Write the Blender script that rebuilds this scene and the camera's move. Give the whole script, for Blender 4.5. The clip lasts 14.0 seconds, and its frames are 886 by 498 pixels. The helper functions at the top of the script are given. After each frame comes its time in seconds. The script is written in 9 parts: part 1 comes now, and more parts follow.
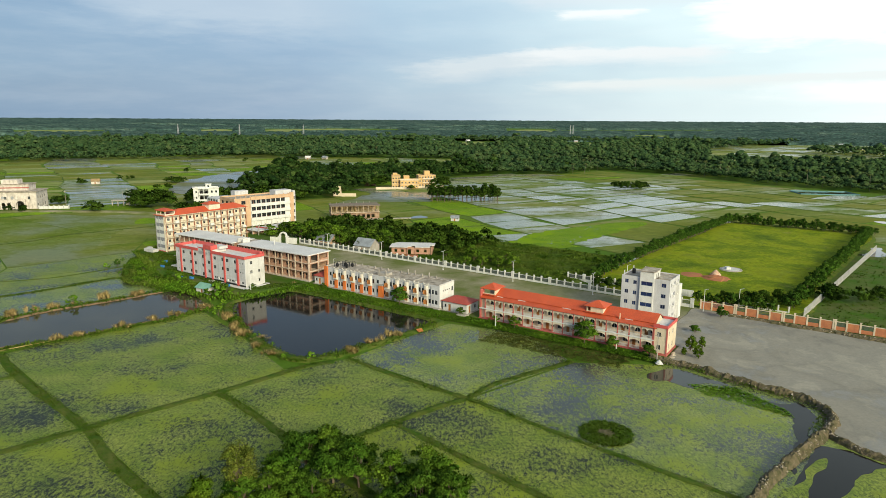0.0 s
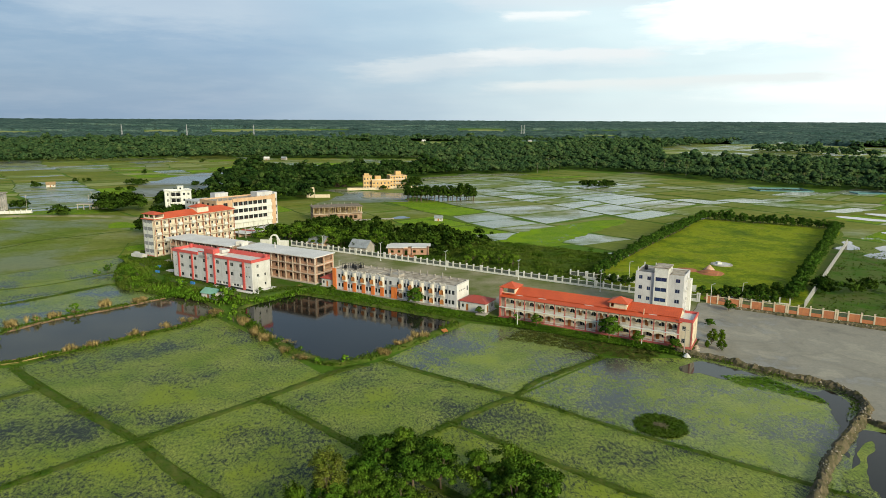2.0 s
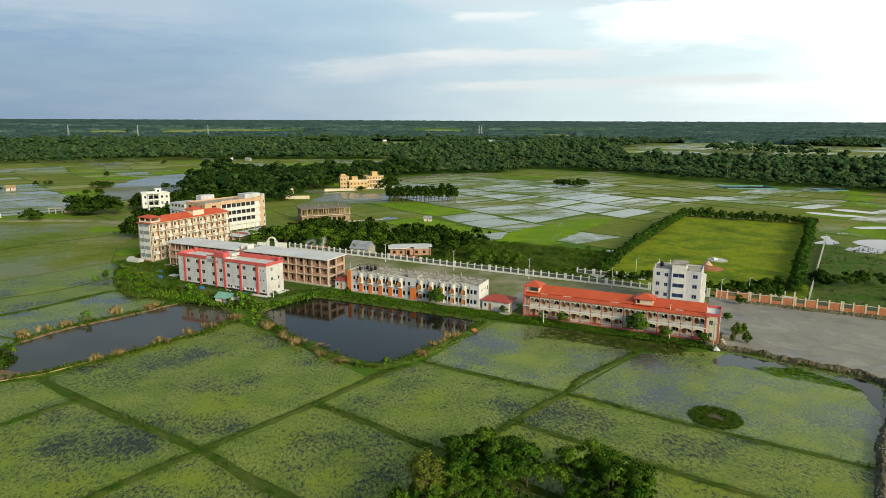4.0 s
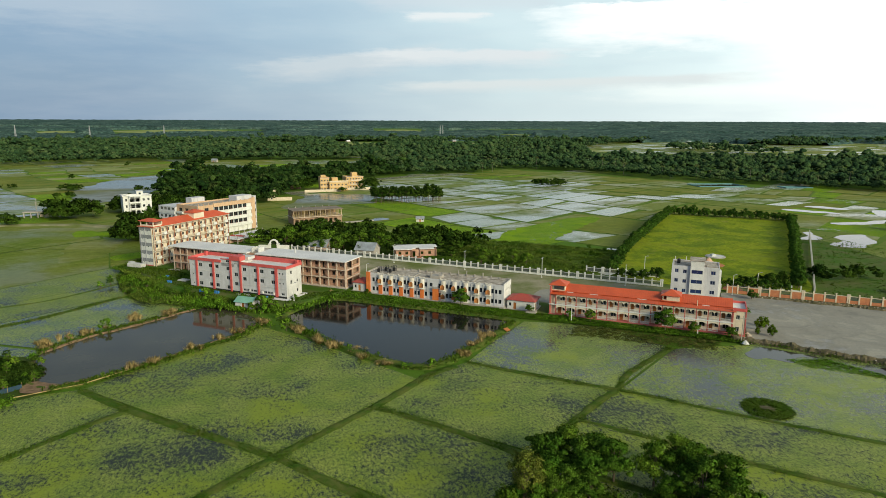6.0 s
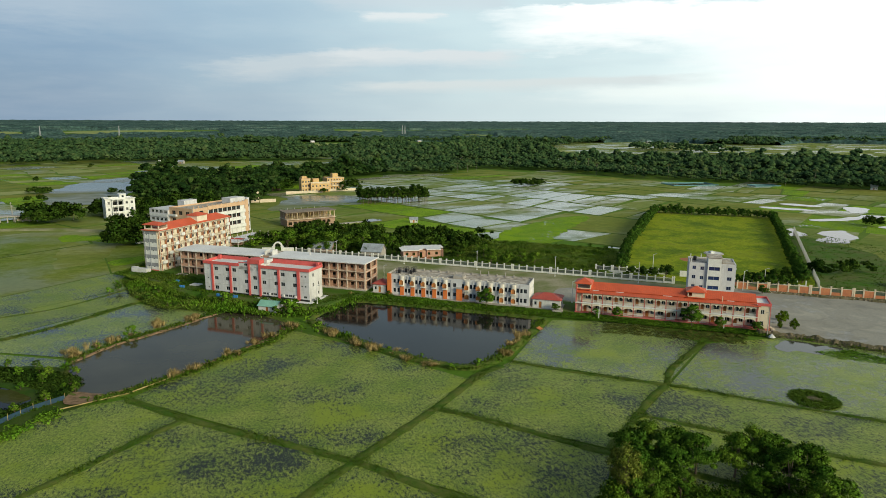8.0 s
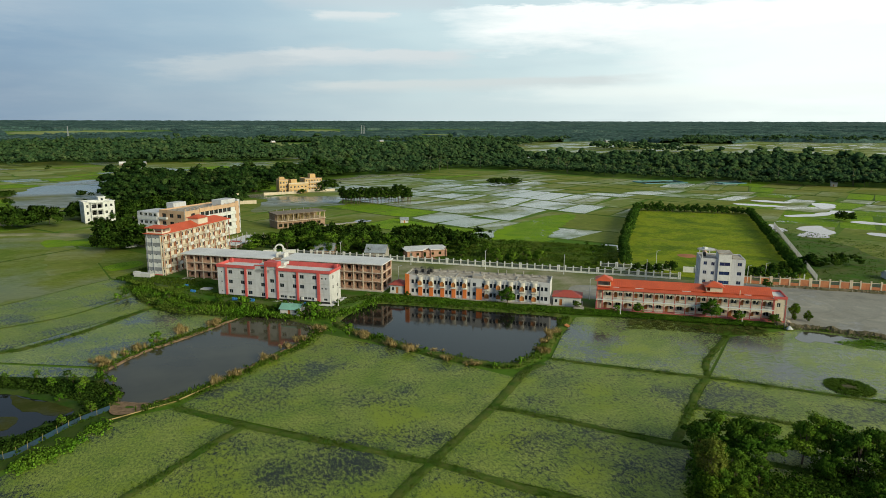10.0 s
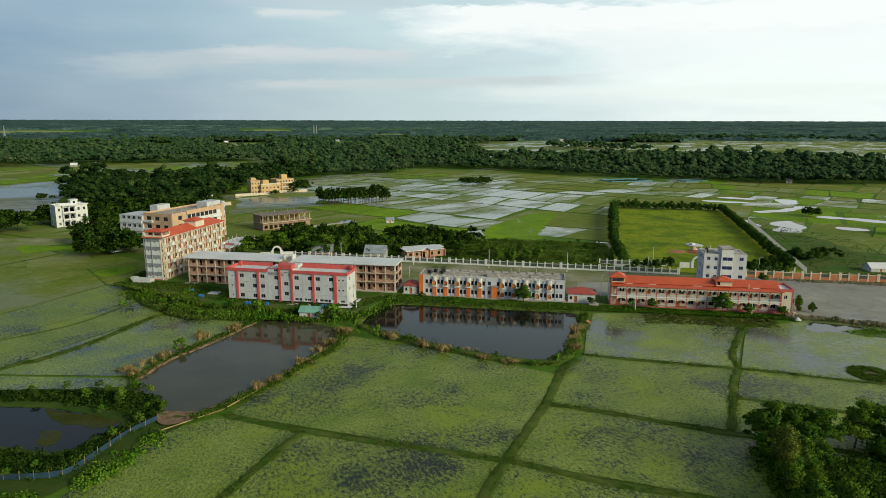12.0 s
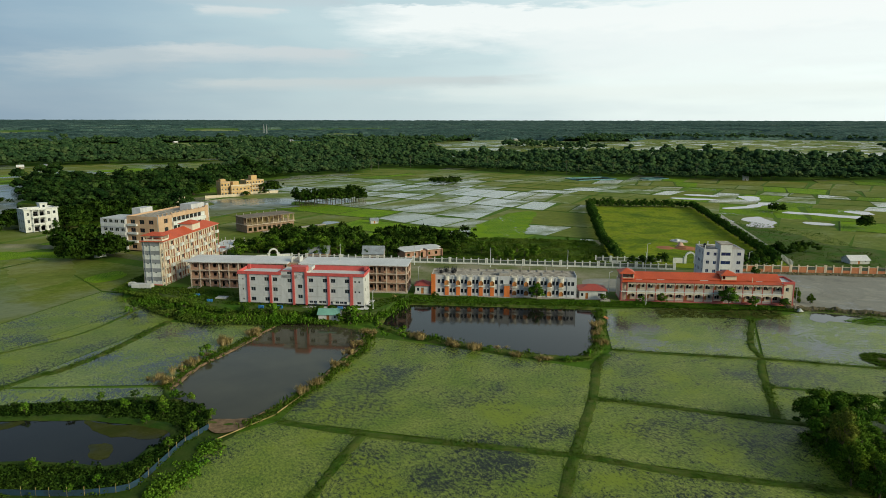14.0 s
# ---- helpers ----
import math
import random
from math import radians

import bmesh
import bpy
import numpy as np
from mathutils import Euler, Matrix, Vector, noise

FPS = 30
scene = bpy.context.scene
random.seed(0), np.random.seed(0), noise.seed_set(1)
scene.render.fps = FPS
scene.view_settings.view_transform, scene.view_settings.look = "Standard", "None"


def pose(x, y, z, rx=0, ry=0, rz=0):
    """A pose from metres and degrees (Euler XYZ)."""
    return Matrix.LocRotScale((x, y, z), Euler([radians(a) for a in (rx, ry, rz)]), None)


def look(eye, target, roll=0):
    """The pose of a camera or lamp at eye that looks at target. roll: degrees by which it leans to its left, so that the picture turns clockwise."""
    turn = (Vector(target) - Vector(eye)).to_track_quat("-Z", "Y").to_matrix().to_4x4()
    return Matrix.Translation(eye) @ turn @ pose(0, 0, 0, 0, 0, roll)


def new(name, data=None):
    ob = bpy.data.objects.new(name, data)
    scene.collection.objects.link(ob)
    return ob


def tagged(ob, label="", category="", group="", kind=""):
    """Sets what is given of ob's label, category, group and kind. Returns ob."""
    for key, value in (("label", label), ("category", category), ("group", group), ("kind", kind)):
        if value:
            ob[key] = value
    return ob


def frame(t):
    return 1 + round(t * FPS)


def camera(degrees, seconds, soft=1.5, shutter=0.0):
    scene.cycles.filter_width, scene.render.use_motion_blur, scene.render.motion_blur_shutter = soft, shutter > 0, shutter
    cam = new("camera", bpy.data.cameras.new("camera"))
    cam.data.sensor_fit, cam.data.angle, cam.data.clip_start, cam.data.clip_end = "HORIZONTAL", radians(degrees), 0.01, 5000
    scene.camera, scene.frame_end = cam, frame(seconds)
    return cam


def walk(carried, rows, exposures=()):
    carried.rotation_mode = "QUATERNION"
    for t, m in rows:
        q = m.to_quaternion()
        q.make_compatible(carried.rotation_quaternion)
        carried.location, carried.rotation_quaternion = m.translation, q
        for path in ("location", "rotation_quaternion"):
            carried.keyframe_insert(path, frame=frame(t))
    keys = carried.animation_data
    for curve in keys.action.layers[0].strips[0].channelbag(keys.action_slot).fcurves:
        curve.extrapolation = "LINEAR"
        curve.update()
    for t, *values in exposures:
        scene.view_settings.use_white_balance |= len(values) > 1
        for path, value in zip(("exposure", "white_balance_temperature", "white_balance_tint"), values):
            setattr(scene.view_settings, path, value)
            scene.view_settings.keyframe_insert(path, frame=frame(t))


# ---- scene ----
cam = camera(68.3, 14.0, 0.8)
METRES, EYE, TILT, LEAN, TURN = 150.0, 59.6, -11.2, -0.33, 0.0
ROWS = [
    (0.0, 0.0, 0.0, 0.0, -0.0, 0.0, 0.0),
    (0.5, -0.034, -0.0005, 0.0001, -1.24, -0.0, 0.26),
    (1.0, -0.0707, -0.0001, 0.0004, -2.4, -0.01, 0.49),
    (1.5, -0.1049, 0.001, 0.0009, -3.42, -0.02, 0.7),
    (2.0, -0.1416, 0.003, 0.0015, -4.49, -0.04, 0.93),
    (2.5, -0.1757, 0.0053, 0.0021, -5.48, -0.06, 1.14),
    (3.0, -0.2124, 0.0085, 0.0031, -6.55, -0.09, 1.36),
    (5.5, -0.3874, 0.0321, 0.01, -11.3, -0.23, 2.33),
    (6.0, -0.4239, 0.0389, 0.0119, -12.28, -0.28, 2.53),
    (6.5, -0.4575, 0.0459, 0.0137, -13.15, -0.31, 2.71),
    (7.0, -0.494, 0.0541, 0.0156, -14.11, -0.35, 2.87),
    (7.5, -0.5275, 0.0619, 0.0176, -15.0, -0.39, 3.04),
    (8.0, -0.5637, 0.0711, 0.0198, -15.96, -0.44, 3.23),
    (10.5, -0.7336, 0.1233, 0.0321, -20.96, -0.81, 4.21),
    (11.0, -0.7685, 0.1361, 0.0351, -22.09, -0.91, 4.4),
    (11.5, -0.8003, 0.1485, 0.038, -23.14, -1.0, 4.6),
    (12.0, -0.8345, 0.1627, 0.0412, -24.3, -1.11, 4.82),
    (12.5, -0.8657, 0.1763, 0.0442, -25.35, -1.21, 5.01),
    (13.0, -0.8993, 0.1918, 0.0476, -26.51, -1.32, 5.21),
    (13.5, -0.9301, 0.2064, 0.0507, -27.6, -1.43, 5.41),
    (14.0, -0.963, 0.2233, 0.0544, -28.81, -1.55, 5.62),
]
walk(cam, [(t, pose(0, 0, EYE, TILT, LEAN, TURN) @ pose(METRES * x, METRES * y, METRES * z, 90 + pitch, roll, yaw)) for t, x, y, z, yaw, pitch, roll in ROWS],
     exposures=[(0.0, 0.09, 6580, 10), (3.0, 0.0, 6550, 10), (6.5, -0.14, 6480, 9), (11.0, -0.33, 6370, 7), (14.0, -0.43, 6320, 6)])

# ---- world and sun ----
SUN_AZ, SUN_EL = 152.0, 22.0  # degrees clockwise from north (+y), and above the horizon
world = bpy.data.worlds.new("evening_sky")
scene.world = world
world.use_nodes = True
wn = world.node_tree
wn.nodes.clear()
w_out = wn.nodes.new("ShaderNodeOutputWorld")
sky = wn.nodes.new("ShaderNodeTexSky")
sky.sky_type, sky.sun_disc = "NISHITA", False
sky.sun_elevation, sky.sun_rotation = radians(SUN_EL), radians(SUN_AZ)
sky.air_density, sky.dust_density = 1.2, 2.0
clear = wn.nodes.new("ShaderNodeBackground")
clear.inputs["Strength"].default_value = 0.10
wn.links.new(sky.outputs["Color"], clear.inputs["Color"])
coords = wn.nodes.new("ShaderNodeTexCoord")
split = wn.nodes.new("ShaderNodeSeparateXYZ")
wn.links.new(coords.outputs["Generated"], split.inputs["Vector"])


def wmath(op, a, b, clamp=False):
    n = wn.nodes.new("ShaderNodeMath")
    n.operation, n.use_clamp = op, clamp
    for k, val in enumerate((a, b)):
        if isinstance(val, (int, float)):
            n.inputs[k].default_value = val
        else:
            wn.links.new(val, n.inputs[k])
    return n.outputs["Value"]


# bearing (clockwise from +y) and height of a direction, in degrees
bearing = wmath("MULTIPLY", wmath("ARCTAN2", split.outputs["X"], split.outputs["Y"]), 57.2958)
height = wmath("MULTIPLY", wmath("ARCSINE", split.outputs["Z"], 0.0), 57.2958)


def wnoise(sx, sy, scale, detail, rough, seed):
    """Noise over the sky's dome, drawn out along the horizon."""
    pack = wn.nodes.new("ShaderNodeCombineXYZ")
    wn.links.new(wmath("MULTIPLY", bearing, sx), pack.inputs["X"])
    wn.links.new(wmath("MULTIPLY", height, sy), pack.inputs["Y"])
    pack.inputs["Z"].default_value = seed
    n = wn.nodes.new("ShaderNodeTexNoise")
    n.inputs["Scale"].default_value, n.inputs["Detail"].default_value, n.inputs["Roughness"].default_value = scale, detail, rough
    wn.links.new(pack.outputs["Vector"], n.inputs["Vector"])
    return n.outputs["Fac"]


def wramp(fac, stops):
    r = wn.nodes.new("ShaderNodeValToRGB")
    e = r.color_ramp.elements
    while len(e) < len(stops):
        e.new(0.5)
    for k, (at, col) in enumerate(stops):
        e[k].position, e[k].color = at, (*col, 1)
    wn.links.new(fac, r.inputs["Fac"])
    return r.outputs["Color"]


def wmix(fac, a, b):
    n = wn.nodes.new("ShaderNodeMix")
    n.data_type = "RGBA"
    wn.links.new(fac, n.inputs["Factor"])
    for sock, val in zip([q for q in n.inputs if q.type == "RGBA"], (a, b)):
        if isinstance(val, tuple):
            sock.default_value = (*val, 1)
        else:
            wn.links.new(val, sock)
    return [q for q in n.outputs if q.type == "RGBA"][0]


def wstep(x, a, b):
    """0 below a, 1 above b."""
    return wmath("MULTIPLY", wmath("SUBTRACT", x, a), 1.0 / (b - a), True)


# the veil is thick and blue-grey to the north-west, thin and bright to the east
soft = wnoise(0.05, 0.16, 1.0, 3, 0.5, 1.0)
fine = wnoise(0.16, 0.9, 1.0, 6, 0.62, 4.0)
shape = wmath("ADD", bearing, wmath("MULTIPLY", wmath("SUBTRACT", soft, 0.5), 26.0))
across = wmath("ADD", wmath("MULTIPLY", shape, 1.0 / 110.0), 0.36, True)
veil = wramp(across, ((0.0, (0.22, 0.365, 0.55)), (0.22, (0.29, 0.445, 0.645)), (0.40, (0.49, 0.67, 0.815)), (0.53, (0.77, 0.96, 1.02)), (0.66, (0.96, 1.14, 1.17)), (0.80, (1.36, 1.47, 1.43)), (1.0, (1.55, 1.65, 1.58))))
low = wmath("SUBTRACT", 1.0, wstep(height, 0.0, 4.5))
veil = wmix(wmath("MULTIPLY", low, 0.30), veil, wramp(across, ((0.0, (0.28, 0.38, 0.50)), (0.30, (0.44, 0.53, 0.61)), (0.50, (0.90, 0.98, 0.96)), (0.75, (1.30, 1.38, 1.29)))))
veil = wmix(wmath("MULTIPLY", wstep(fine, 0.42, 0.72), 0.09), veil, (0.95, 0.98, 1.0))
veil = wmix(wmath("MULTIPLY", wstep(wnoise(0.07, 0.5, 1.0, 4, 0.55, 9.0), 0.50, 0.75), 0.16), veil, (0.44, 0.60, 0.76))
veil = wmix(wmath("MULTIPLY", wstep(height, 11.0, 38.0), 0.85), veil, (0.23, 0.31, 0.38))
edge = wnoise(0.30, 1.5, 1.0, 6, 0.62, 7.0)


def bank(colour, full, az0, az1, el, deep, lift=0.0, soft_az=4.0, soft_top=0.35, soft_low=1.0):
    """A long cloud bank between two bearings: crisp above, fading below."""
    global veil
    at = wmath("ADD", height, wmath("MULTIPLY", wmath("SUBTRACT", edge, 0.5), 2.0 * deep))
    at = wmath("SUBTRACT", at, wmath("MULTIPLY", wmath("SUBTRACT", bearing, az0), lift))
    m = wmath("SUBTRACT", 1.0, wstep(at, el, el + soft_top))
    m = wmath("MULTIPLY", m, wstep(at, el - deep - soft_low, el - deep))
    rag = wmath("ADD", bearing, wmath("MULTIPLY", wmath("SUBTRACT", fine, 0.5), 10.0))
    m = wmath("MULTIPLY", m, wmath("MULTIPLY", wstep(rag, az0 - soft_az, az0), wmath("SUBTRACT", 1.0, wstep(rag, az1, az1 + soft_az))))
    veil = wmix(wmath("MULTIPLY", m, full), veil, colour)


bank((0.62, 0.72, 0.82), 0.55, -23, -12, 9.6, 1.6, 0.0, 7, 0.8, 2.0)
bank((0.80, 0.86, 0.90), 0.65, 0, 8, 4.6, 0.7, 0.12, 5, 0.5, 1.2)
bank((0.92, 0.97, 1.00), 0.90, 8, 21, 5.7, 0.5, 0.0, 3, 0.25, 0.9)
bank((0.90, 0.96, 0.97), 0.75, 12, 34, 3.1, 0.3, 0.02, 5, 0.25, 0.7)
bank((1.05, 1.08, 1.08), 0.80, 11, 15.5, 8.7, 0.3, 0.0, 1.5, 0.2, 0.5)
bank((0.80, 0.86, 0.92), 0.50, 8, 20, 9.9, 0.5, 0.0, 3, 0.3, 0.7)
bank((1.45, 1.46, 1.42), 0.90, 26, 74, 9.0, 1.5, 0.0, 6, 0.45, 2.2)
bank((1.36, 1.40, 1.38), 0.62, 40, 80, 6.6, 2.0, 0.0, 6, 0.6, 2.0)
bank((1.30, 1.36, 1.30), 0.50, 30, 80, 2.6, 0.4, 0.0, 6, 0.4, 1.0)
cloud = wn.nodes.new("ShaderNodeBackground")
cloud.inputs["Strength"].default_value = 1.0
wn.links.new(veil, cloud.inputs["Color"])
mixed = wn.nodes.new("ShaderNodeMixShader")
mixed.inputs["Fac"].default_value = 0.85
wn.links.new(clear.outputs["Background"], mixed.inputs[1])
wn.links.new(cloud.outputs["Background"], mixed.inputs[2])
wn.links.new(mixed.outputs["Shader"], w_out.inputs["Surface"])

lamp = bpy.data.lights.new("sun", "SUN")
lamp.energy, lamp.angle, lamp.color = 4.1, radians(18), (0.97, 0.91, 0.63)
sun = new("sun", lamp)
sx, sy = math.sin(radians(SUN_AZ)), math.cos(radians(SUN_AZ))
sun.matrix_world = look((0, 0, 300), (-sx * math.cos(radians(SUN_EL)), -sy * math.cos(radians(SUN_EL)), 300 - math.sin(radians(SUN_EL))))

# ---- small tools ----
ANG = -34.0
CU, SU = math.cos(radians(ANG)), math.sin(radians(ANG))
OX, OY = 57.5, 159.0


def site(s, t):
    """World x, y of a place in the compound: s along the long fronts, t behind them."""
    return OX + s * CU - t * SU, OY + s * SU + t * CU


def level(s):
    """Height of the filled compound ground at s."""
    return 0.35 - 0.0085 * s


def spot(s, t, z=None, turn=0.0):
    x, y = site(s, t)
    return pose(x, y, level(s) if z is None else z, 0, 0, ANG + turn)


def box(bm, x0, x1, y0, y1, z0, z1, m=None):
    v = [bm.verts.new((x, y, z)) for z in (z0, z1) for x, y in ((x0, y0), (x1, y0), (x1, y1), (x0, y1))]
    for f in ((3, 2, 1, 0), (4, 5, 6, 7), (0, 1, 5, 4), (1, 2, 6, 5), (2, 3, 7, 6), (3, 0, 4, 7)):
        bm.faces.new([v[i] for i in f])
    if m is not None:
        for q in v:
            q.co = m @ q.co
    return v


def prism(bm, pts, a, b, axis="z", m=None):
    """Extrudes a closed outline from a to b along z, or along y for (x, z) points."""
    put = (lambda p, h: (p[0], p[1], h)) if axis == "z" else (lambda p, h: (p[0], h, p[1]))
    lo = [bm.verts.new(put(p, a)) for p in pts]
    hi = [bm.verts.new(put(p, b)) for p in pts]
    n = len(pts)
    bm.faces.new(lo[::-1])
    bm.faces.new(hi)
    for i in range(n):
        bm.faces.new((lo[i], lo[(i + 1) % n], hi[(i + 1) % n], hi[i]))
    if m is not None:
        for q in lo + hi:
            q.co = m @ q.co


def tube(bm, p, q, r0, r1, n=6):
    """A tapered round bar from p to q."""
    p, q = Vector(p), Vector(q)
    d = (q - p).normalized()
    a = d.orthogonal().normalized()
    b = d.cross(a)
    rings = []
    for c, r in ((p, r0), (q, r1)):
        rings.append([bm.verts.new(c + r * (math.cos(k * math.tau / n) * a + math.sin(k * math.tau / n) * b)) for k in range(n)])
    for k in range(n):
        bm.faces.new((rings[0][k], rings[0][(k + 1) % n], rings[1][(k + 1) % n], rings[1][k]))
    bm.faces.new(rings[0][::-1])
    bm.faces.new(rings[1])


def hip(bm, x0, x1, y0, y1, z0, z1, over=0.4, thick=0.12):
    """A hipped roof over a rectangle, with its eaves standing out."""
    x0, x1, y0, y1 = x0 - over, x1 + over, y0 - over, y1 + over
    w, d = x1 - x0, y1 - y0
    if w >= d:
        r = ((x0 + d / 2, (y0 + y1) / 2), (x1 - d / 2 + 0.01, (y0 + y1) / 2))
    else:
        r = (((x0 + x1) / 2, y0 + w / 2), ((x0 + x1) / 2, y1 - w / 2 + 0.01))
    e = [bm.verts.new((x, y, z0)) for x, y in ((x0, y0), (x1, y0), (x1, y1), (x0, y1))]
    u = [bm.verts.new((x, y, z0 - thick)) for x, y in ((x0, y0), (x1, y0), (x1, y1), (x0, y1))]
    t = [bm.verts.new((x, y, z1)) for x, y in r]
    faces = ((0, 1, "ab"), (1, 2, "b"), (2, 3, "ba"), (3, 0, "a")) if w >= d else ((0, 1, "a"), (1, 2, "ab"), (2, 3, "b"), (3, 0, "ba"))
    for i, j, k in faces:
        top = [t["ab".index(c)] for c in k]
        bm.faces.new([e[i], e[j]] + top[::-1])
    for i in range(4):
        bm.faces.new((u[i], u[(i + 1) % 4], e[(i + 1) % 4], e[i]))
    bm.faces.new(u[::-1])


def done(name, bm, material):
    me = bpy.data.meshes.new(name)
    bmesh.ops.recalc_face_normals(bm, faces=bm.faces)
    bm.to_mesh(me)
    bm.free()
    me.materials.append(material)
    return me


def part(name, bm, material, parent, label=""):
    ob = new(name, done(name, bm, material))
    ob.parent = parent
    return tagged(ob, label)


def shared(name, me, parent, m=None, label=""):
    """One more part on a mesh that alike parts share."""
    ob = new(name, me)
    ob.parent = parent
    if m is not None:
        ob.matrix_local = m
    return tagged(ob, label)


def thing(name, m, label, category, group="", kind=""):
    ob = new(name)
    ob.empty_display_size = 0.3
    ob.matrix_world = m
    return tagged(ob, label, category, group, kind)


def block(parent, name, material, boxes, label=""):
    """Parts made of boxes; boxes that touch make one part."""
    boxes = list(boxes)
    sets = []
    for b in boxes:
        near = [s for s in sets if any(all(b[2 * k] <= c[2 * k + 1] + 0.03 and c[2 * k] <= b[2 * k + 1] + 0.03 for k in range(3)) for c in s)]
        sets = [s for s in sets if s not in near] + [[b] + [c for s in near for c in s]]
    for s in sets:
        bm = bmesh.new()
        for b in s:
            box(bm, *b)
        ob = part(name, bm, material, parent, label)
    return ob


def arrays(name, verts, faces, material, kind="", label="", category=""):
    me = bpy.data.meshes.new(name)
    me.from_pydata(verts, [], faces)
    me.materials.append(material)
    return tagged(new(name, me), label, category, "", kind)


def inside(x, y, poly):
    hit, j = False, len(poly) - 1
    for i in range(len(poly)):
        (xi, yi), (xj, yj) = poly[i], poly[j]
        if (yi > y) != (yj > y) and x < (xj - xi) * (y - yi) / (yj - yi) + xi:
            hit = not hit
        j = i
    return hit


def smooth(pts, step=1.5, closed=False):
    """Resamples a line through pts with soft bends."""
    p = [Vector((a, b, 0)) for a, b in pts]
    n = len(p)
    out = []
    for i in range(n if closed else n - 1):
        if closed:
            a, b, c, d = p[i - 1], p[i], p[(i + 1) % n], p[(i + 2) % n]
        else:
            a, b, c, d = p[max(i - 1, 0)], p[i], p[i + 1], p[min(i + 2, n - 1)]
        k = max(2, int((c - b).length / step))
        for j in range(k):
            u = j / k
            q = 0.5 * (2 * b + (c - a) * u + (2 * a - 5 * b + 4 * c - d) * u * u + (3 * b - a - 3 * c + d) * u ** 3)
            out.append((q.x, q.y))
    if not closed:
        out.append(pts[-1])
    return out


def wob(x, y, s, seed=0.0):
    return noise.noise(Vector((x * s, y * s, seed)))


# ---- materials ----
def start(name):
    m = bpy.data.materials.new(name)
    m.use_nodes = True
    return m, m.node_tree, m.node_tree.nodes["Principled BSDF"]


def link(nt, a, b):
    nt.links.new(a, b)


def place(nt, stretch=(1, 1, 1)):
    g = nt.nodes.new("ShaderNodeNewGeometry")
    mp = nt.nodes.new("ShaderNodeMapping")
    mp.inputs["Scale"].default_value = stretch
    link(nt, g.outputs["Position"], mp.inputs["Vector"])
    return mp.outputs["Vector"]


def grainy(nt, vec, scale, detail=4, rough=0.6):
    n = nt.nodes.new("ShaderNodeTexNoise")
    n.inputs["Scale"].default_value = scale
    n.inputs["Detail"].default_value = detail
    n.inputs["Roughness"].default_value = rough
    link(nt, vec, n.inputs["Vector"])
    return n.outputs["Fac"]


def ramp(nt, fac, stops):
    r = nt.nodes.new("ShaderNodeValToRGB")
    e = r.color_ramp.elements
    while len(e) < len(stops):
        e.new(0.5)
    for k, (at, col) in enumerate(stops):
        e[k].position = at
        e[k].color = (*col, 1) if len(col) == 3 else col
    link(nt, fac, r.inputs["Fac"])
    return r.outputs["Color"]


def blend(nt, fac, a, b, kind="MIX"):
    n = nt.nodes.new("ShaderNodeMix")
    n.data_type, n.blend_type = "RGBA", kind
    if isinstance(fac, (int, float)):
        n.inputs["Factor"].default_value = fac
    else:
        link(nt, fac, n.inputs["Factor"])
    ins = [s for s in n.inputs if s.type == "RGBA"]
    for sock, val in zip(ins, (a, b)):
        if isinstance(val, tuple):
            sock.default_value = (*val, 1)
        else:
            link(nt, val, sock)
    return [s for s in n.outputs if s.type == "RGBA"][0]


def sums(nt, op, a, b, clamp=False):
    n = nt.nodes.new("ShaderNodeMath")
    n.operation, n.use_clamp = op, clamp
    for k, val in enumerate((a, b)):
        if isinstance(val, (int, float)):
            n.inputs[k].default_value = val
        else:
            link(nt, val, n.inputs[k])
    return n.outputs["Value"]


def relief(nt, bsdf, height, strength, distance=0.05):
    b = nt.nodes.new("ShaderNodeBump")
    b.inputs["Strength"].default_value = strength
    b.inputs["Distance"].default_value = distance
    link(nt, height, b.inputs["Height"])
    link(nt, b.outputs["Normal"], bsdf.inputs["Normal"])


def grey(v):
    return (v, v, v)


def surface(name, base, second=None, patch=0.35, fine=6.0, rough=0.85, dirt=0.0, dirt_colour=(0.12, 0.105, 0.08), bump=0.15, vary="", amount=0.25, metal=0.0, depth=0.05, shine=0.35):
    """A rough surface: two colours in patches, fine grain, weather streaks, and a change from piece to piece."""
    m, nt, b = start(name)
    vec = place(nt)
    second = second or tuple(c * 0.8 for c in base)
    big = grainy(nt, vec, patch, 5)
    small = grainy(nt, vec, fine, 4, 0.7)
    col = blend(nt, ramp(nt, big, ((0.35, grey(0)), (0.65, grey(1)))), base, second)
    col = blend(nt, 1.0, col, ramp(nt, small, ((0.25, grey(0.78)), (0.75, grey(1.12)))), "MULTIPLY")
    if dirt:
        run = grainy(nt, place(nt, (1, 1, 0.12)), 1.1, 6, 0.7)
        col = blend(nt, ramp(nt, run, ((0.5, grey(0)), (0.75, grey(dirt)))), col, dirt_colour)
    if vary:
        if vary == "object":
            rnd = nt.nodes.new("ShaderNodeObjectInfo").outputs["Random"]
        else:
            rnd = nt.nodes.new("ShaderNodeNewGeometry").outputs["Random Per Island"]
        col = blend(nt, 1.0, col, ramp(nt, rnd, ((0.0, grey(1 - amount)), (1.0, grey(1 + amount)))), "MULTIPLY")
    link(nt, col, b.inputs["Base Color"])
    b.inputs["Roughness"].default_value = rough
    b.inputs["Metallic"].default_value = metal
    b.inputs["Specular IOR Level"].default_value = shine if rough < 0.93 else 0.08
    if bump:
        relief(nt, b, small, bump, depth)
    return m


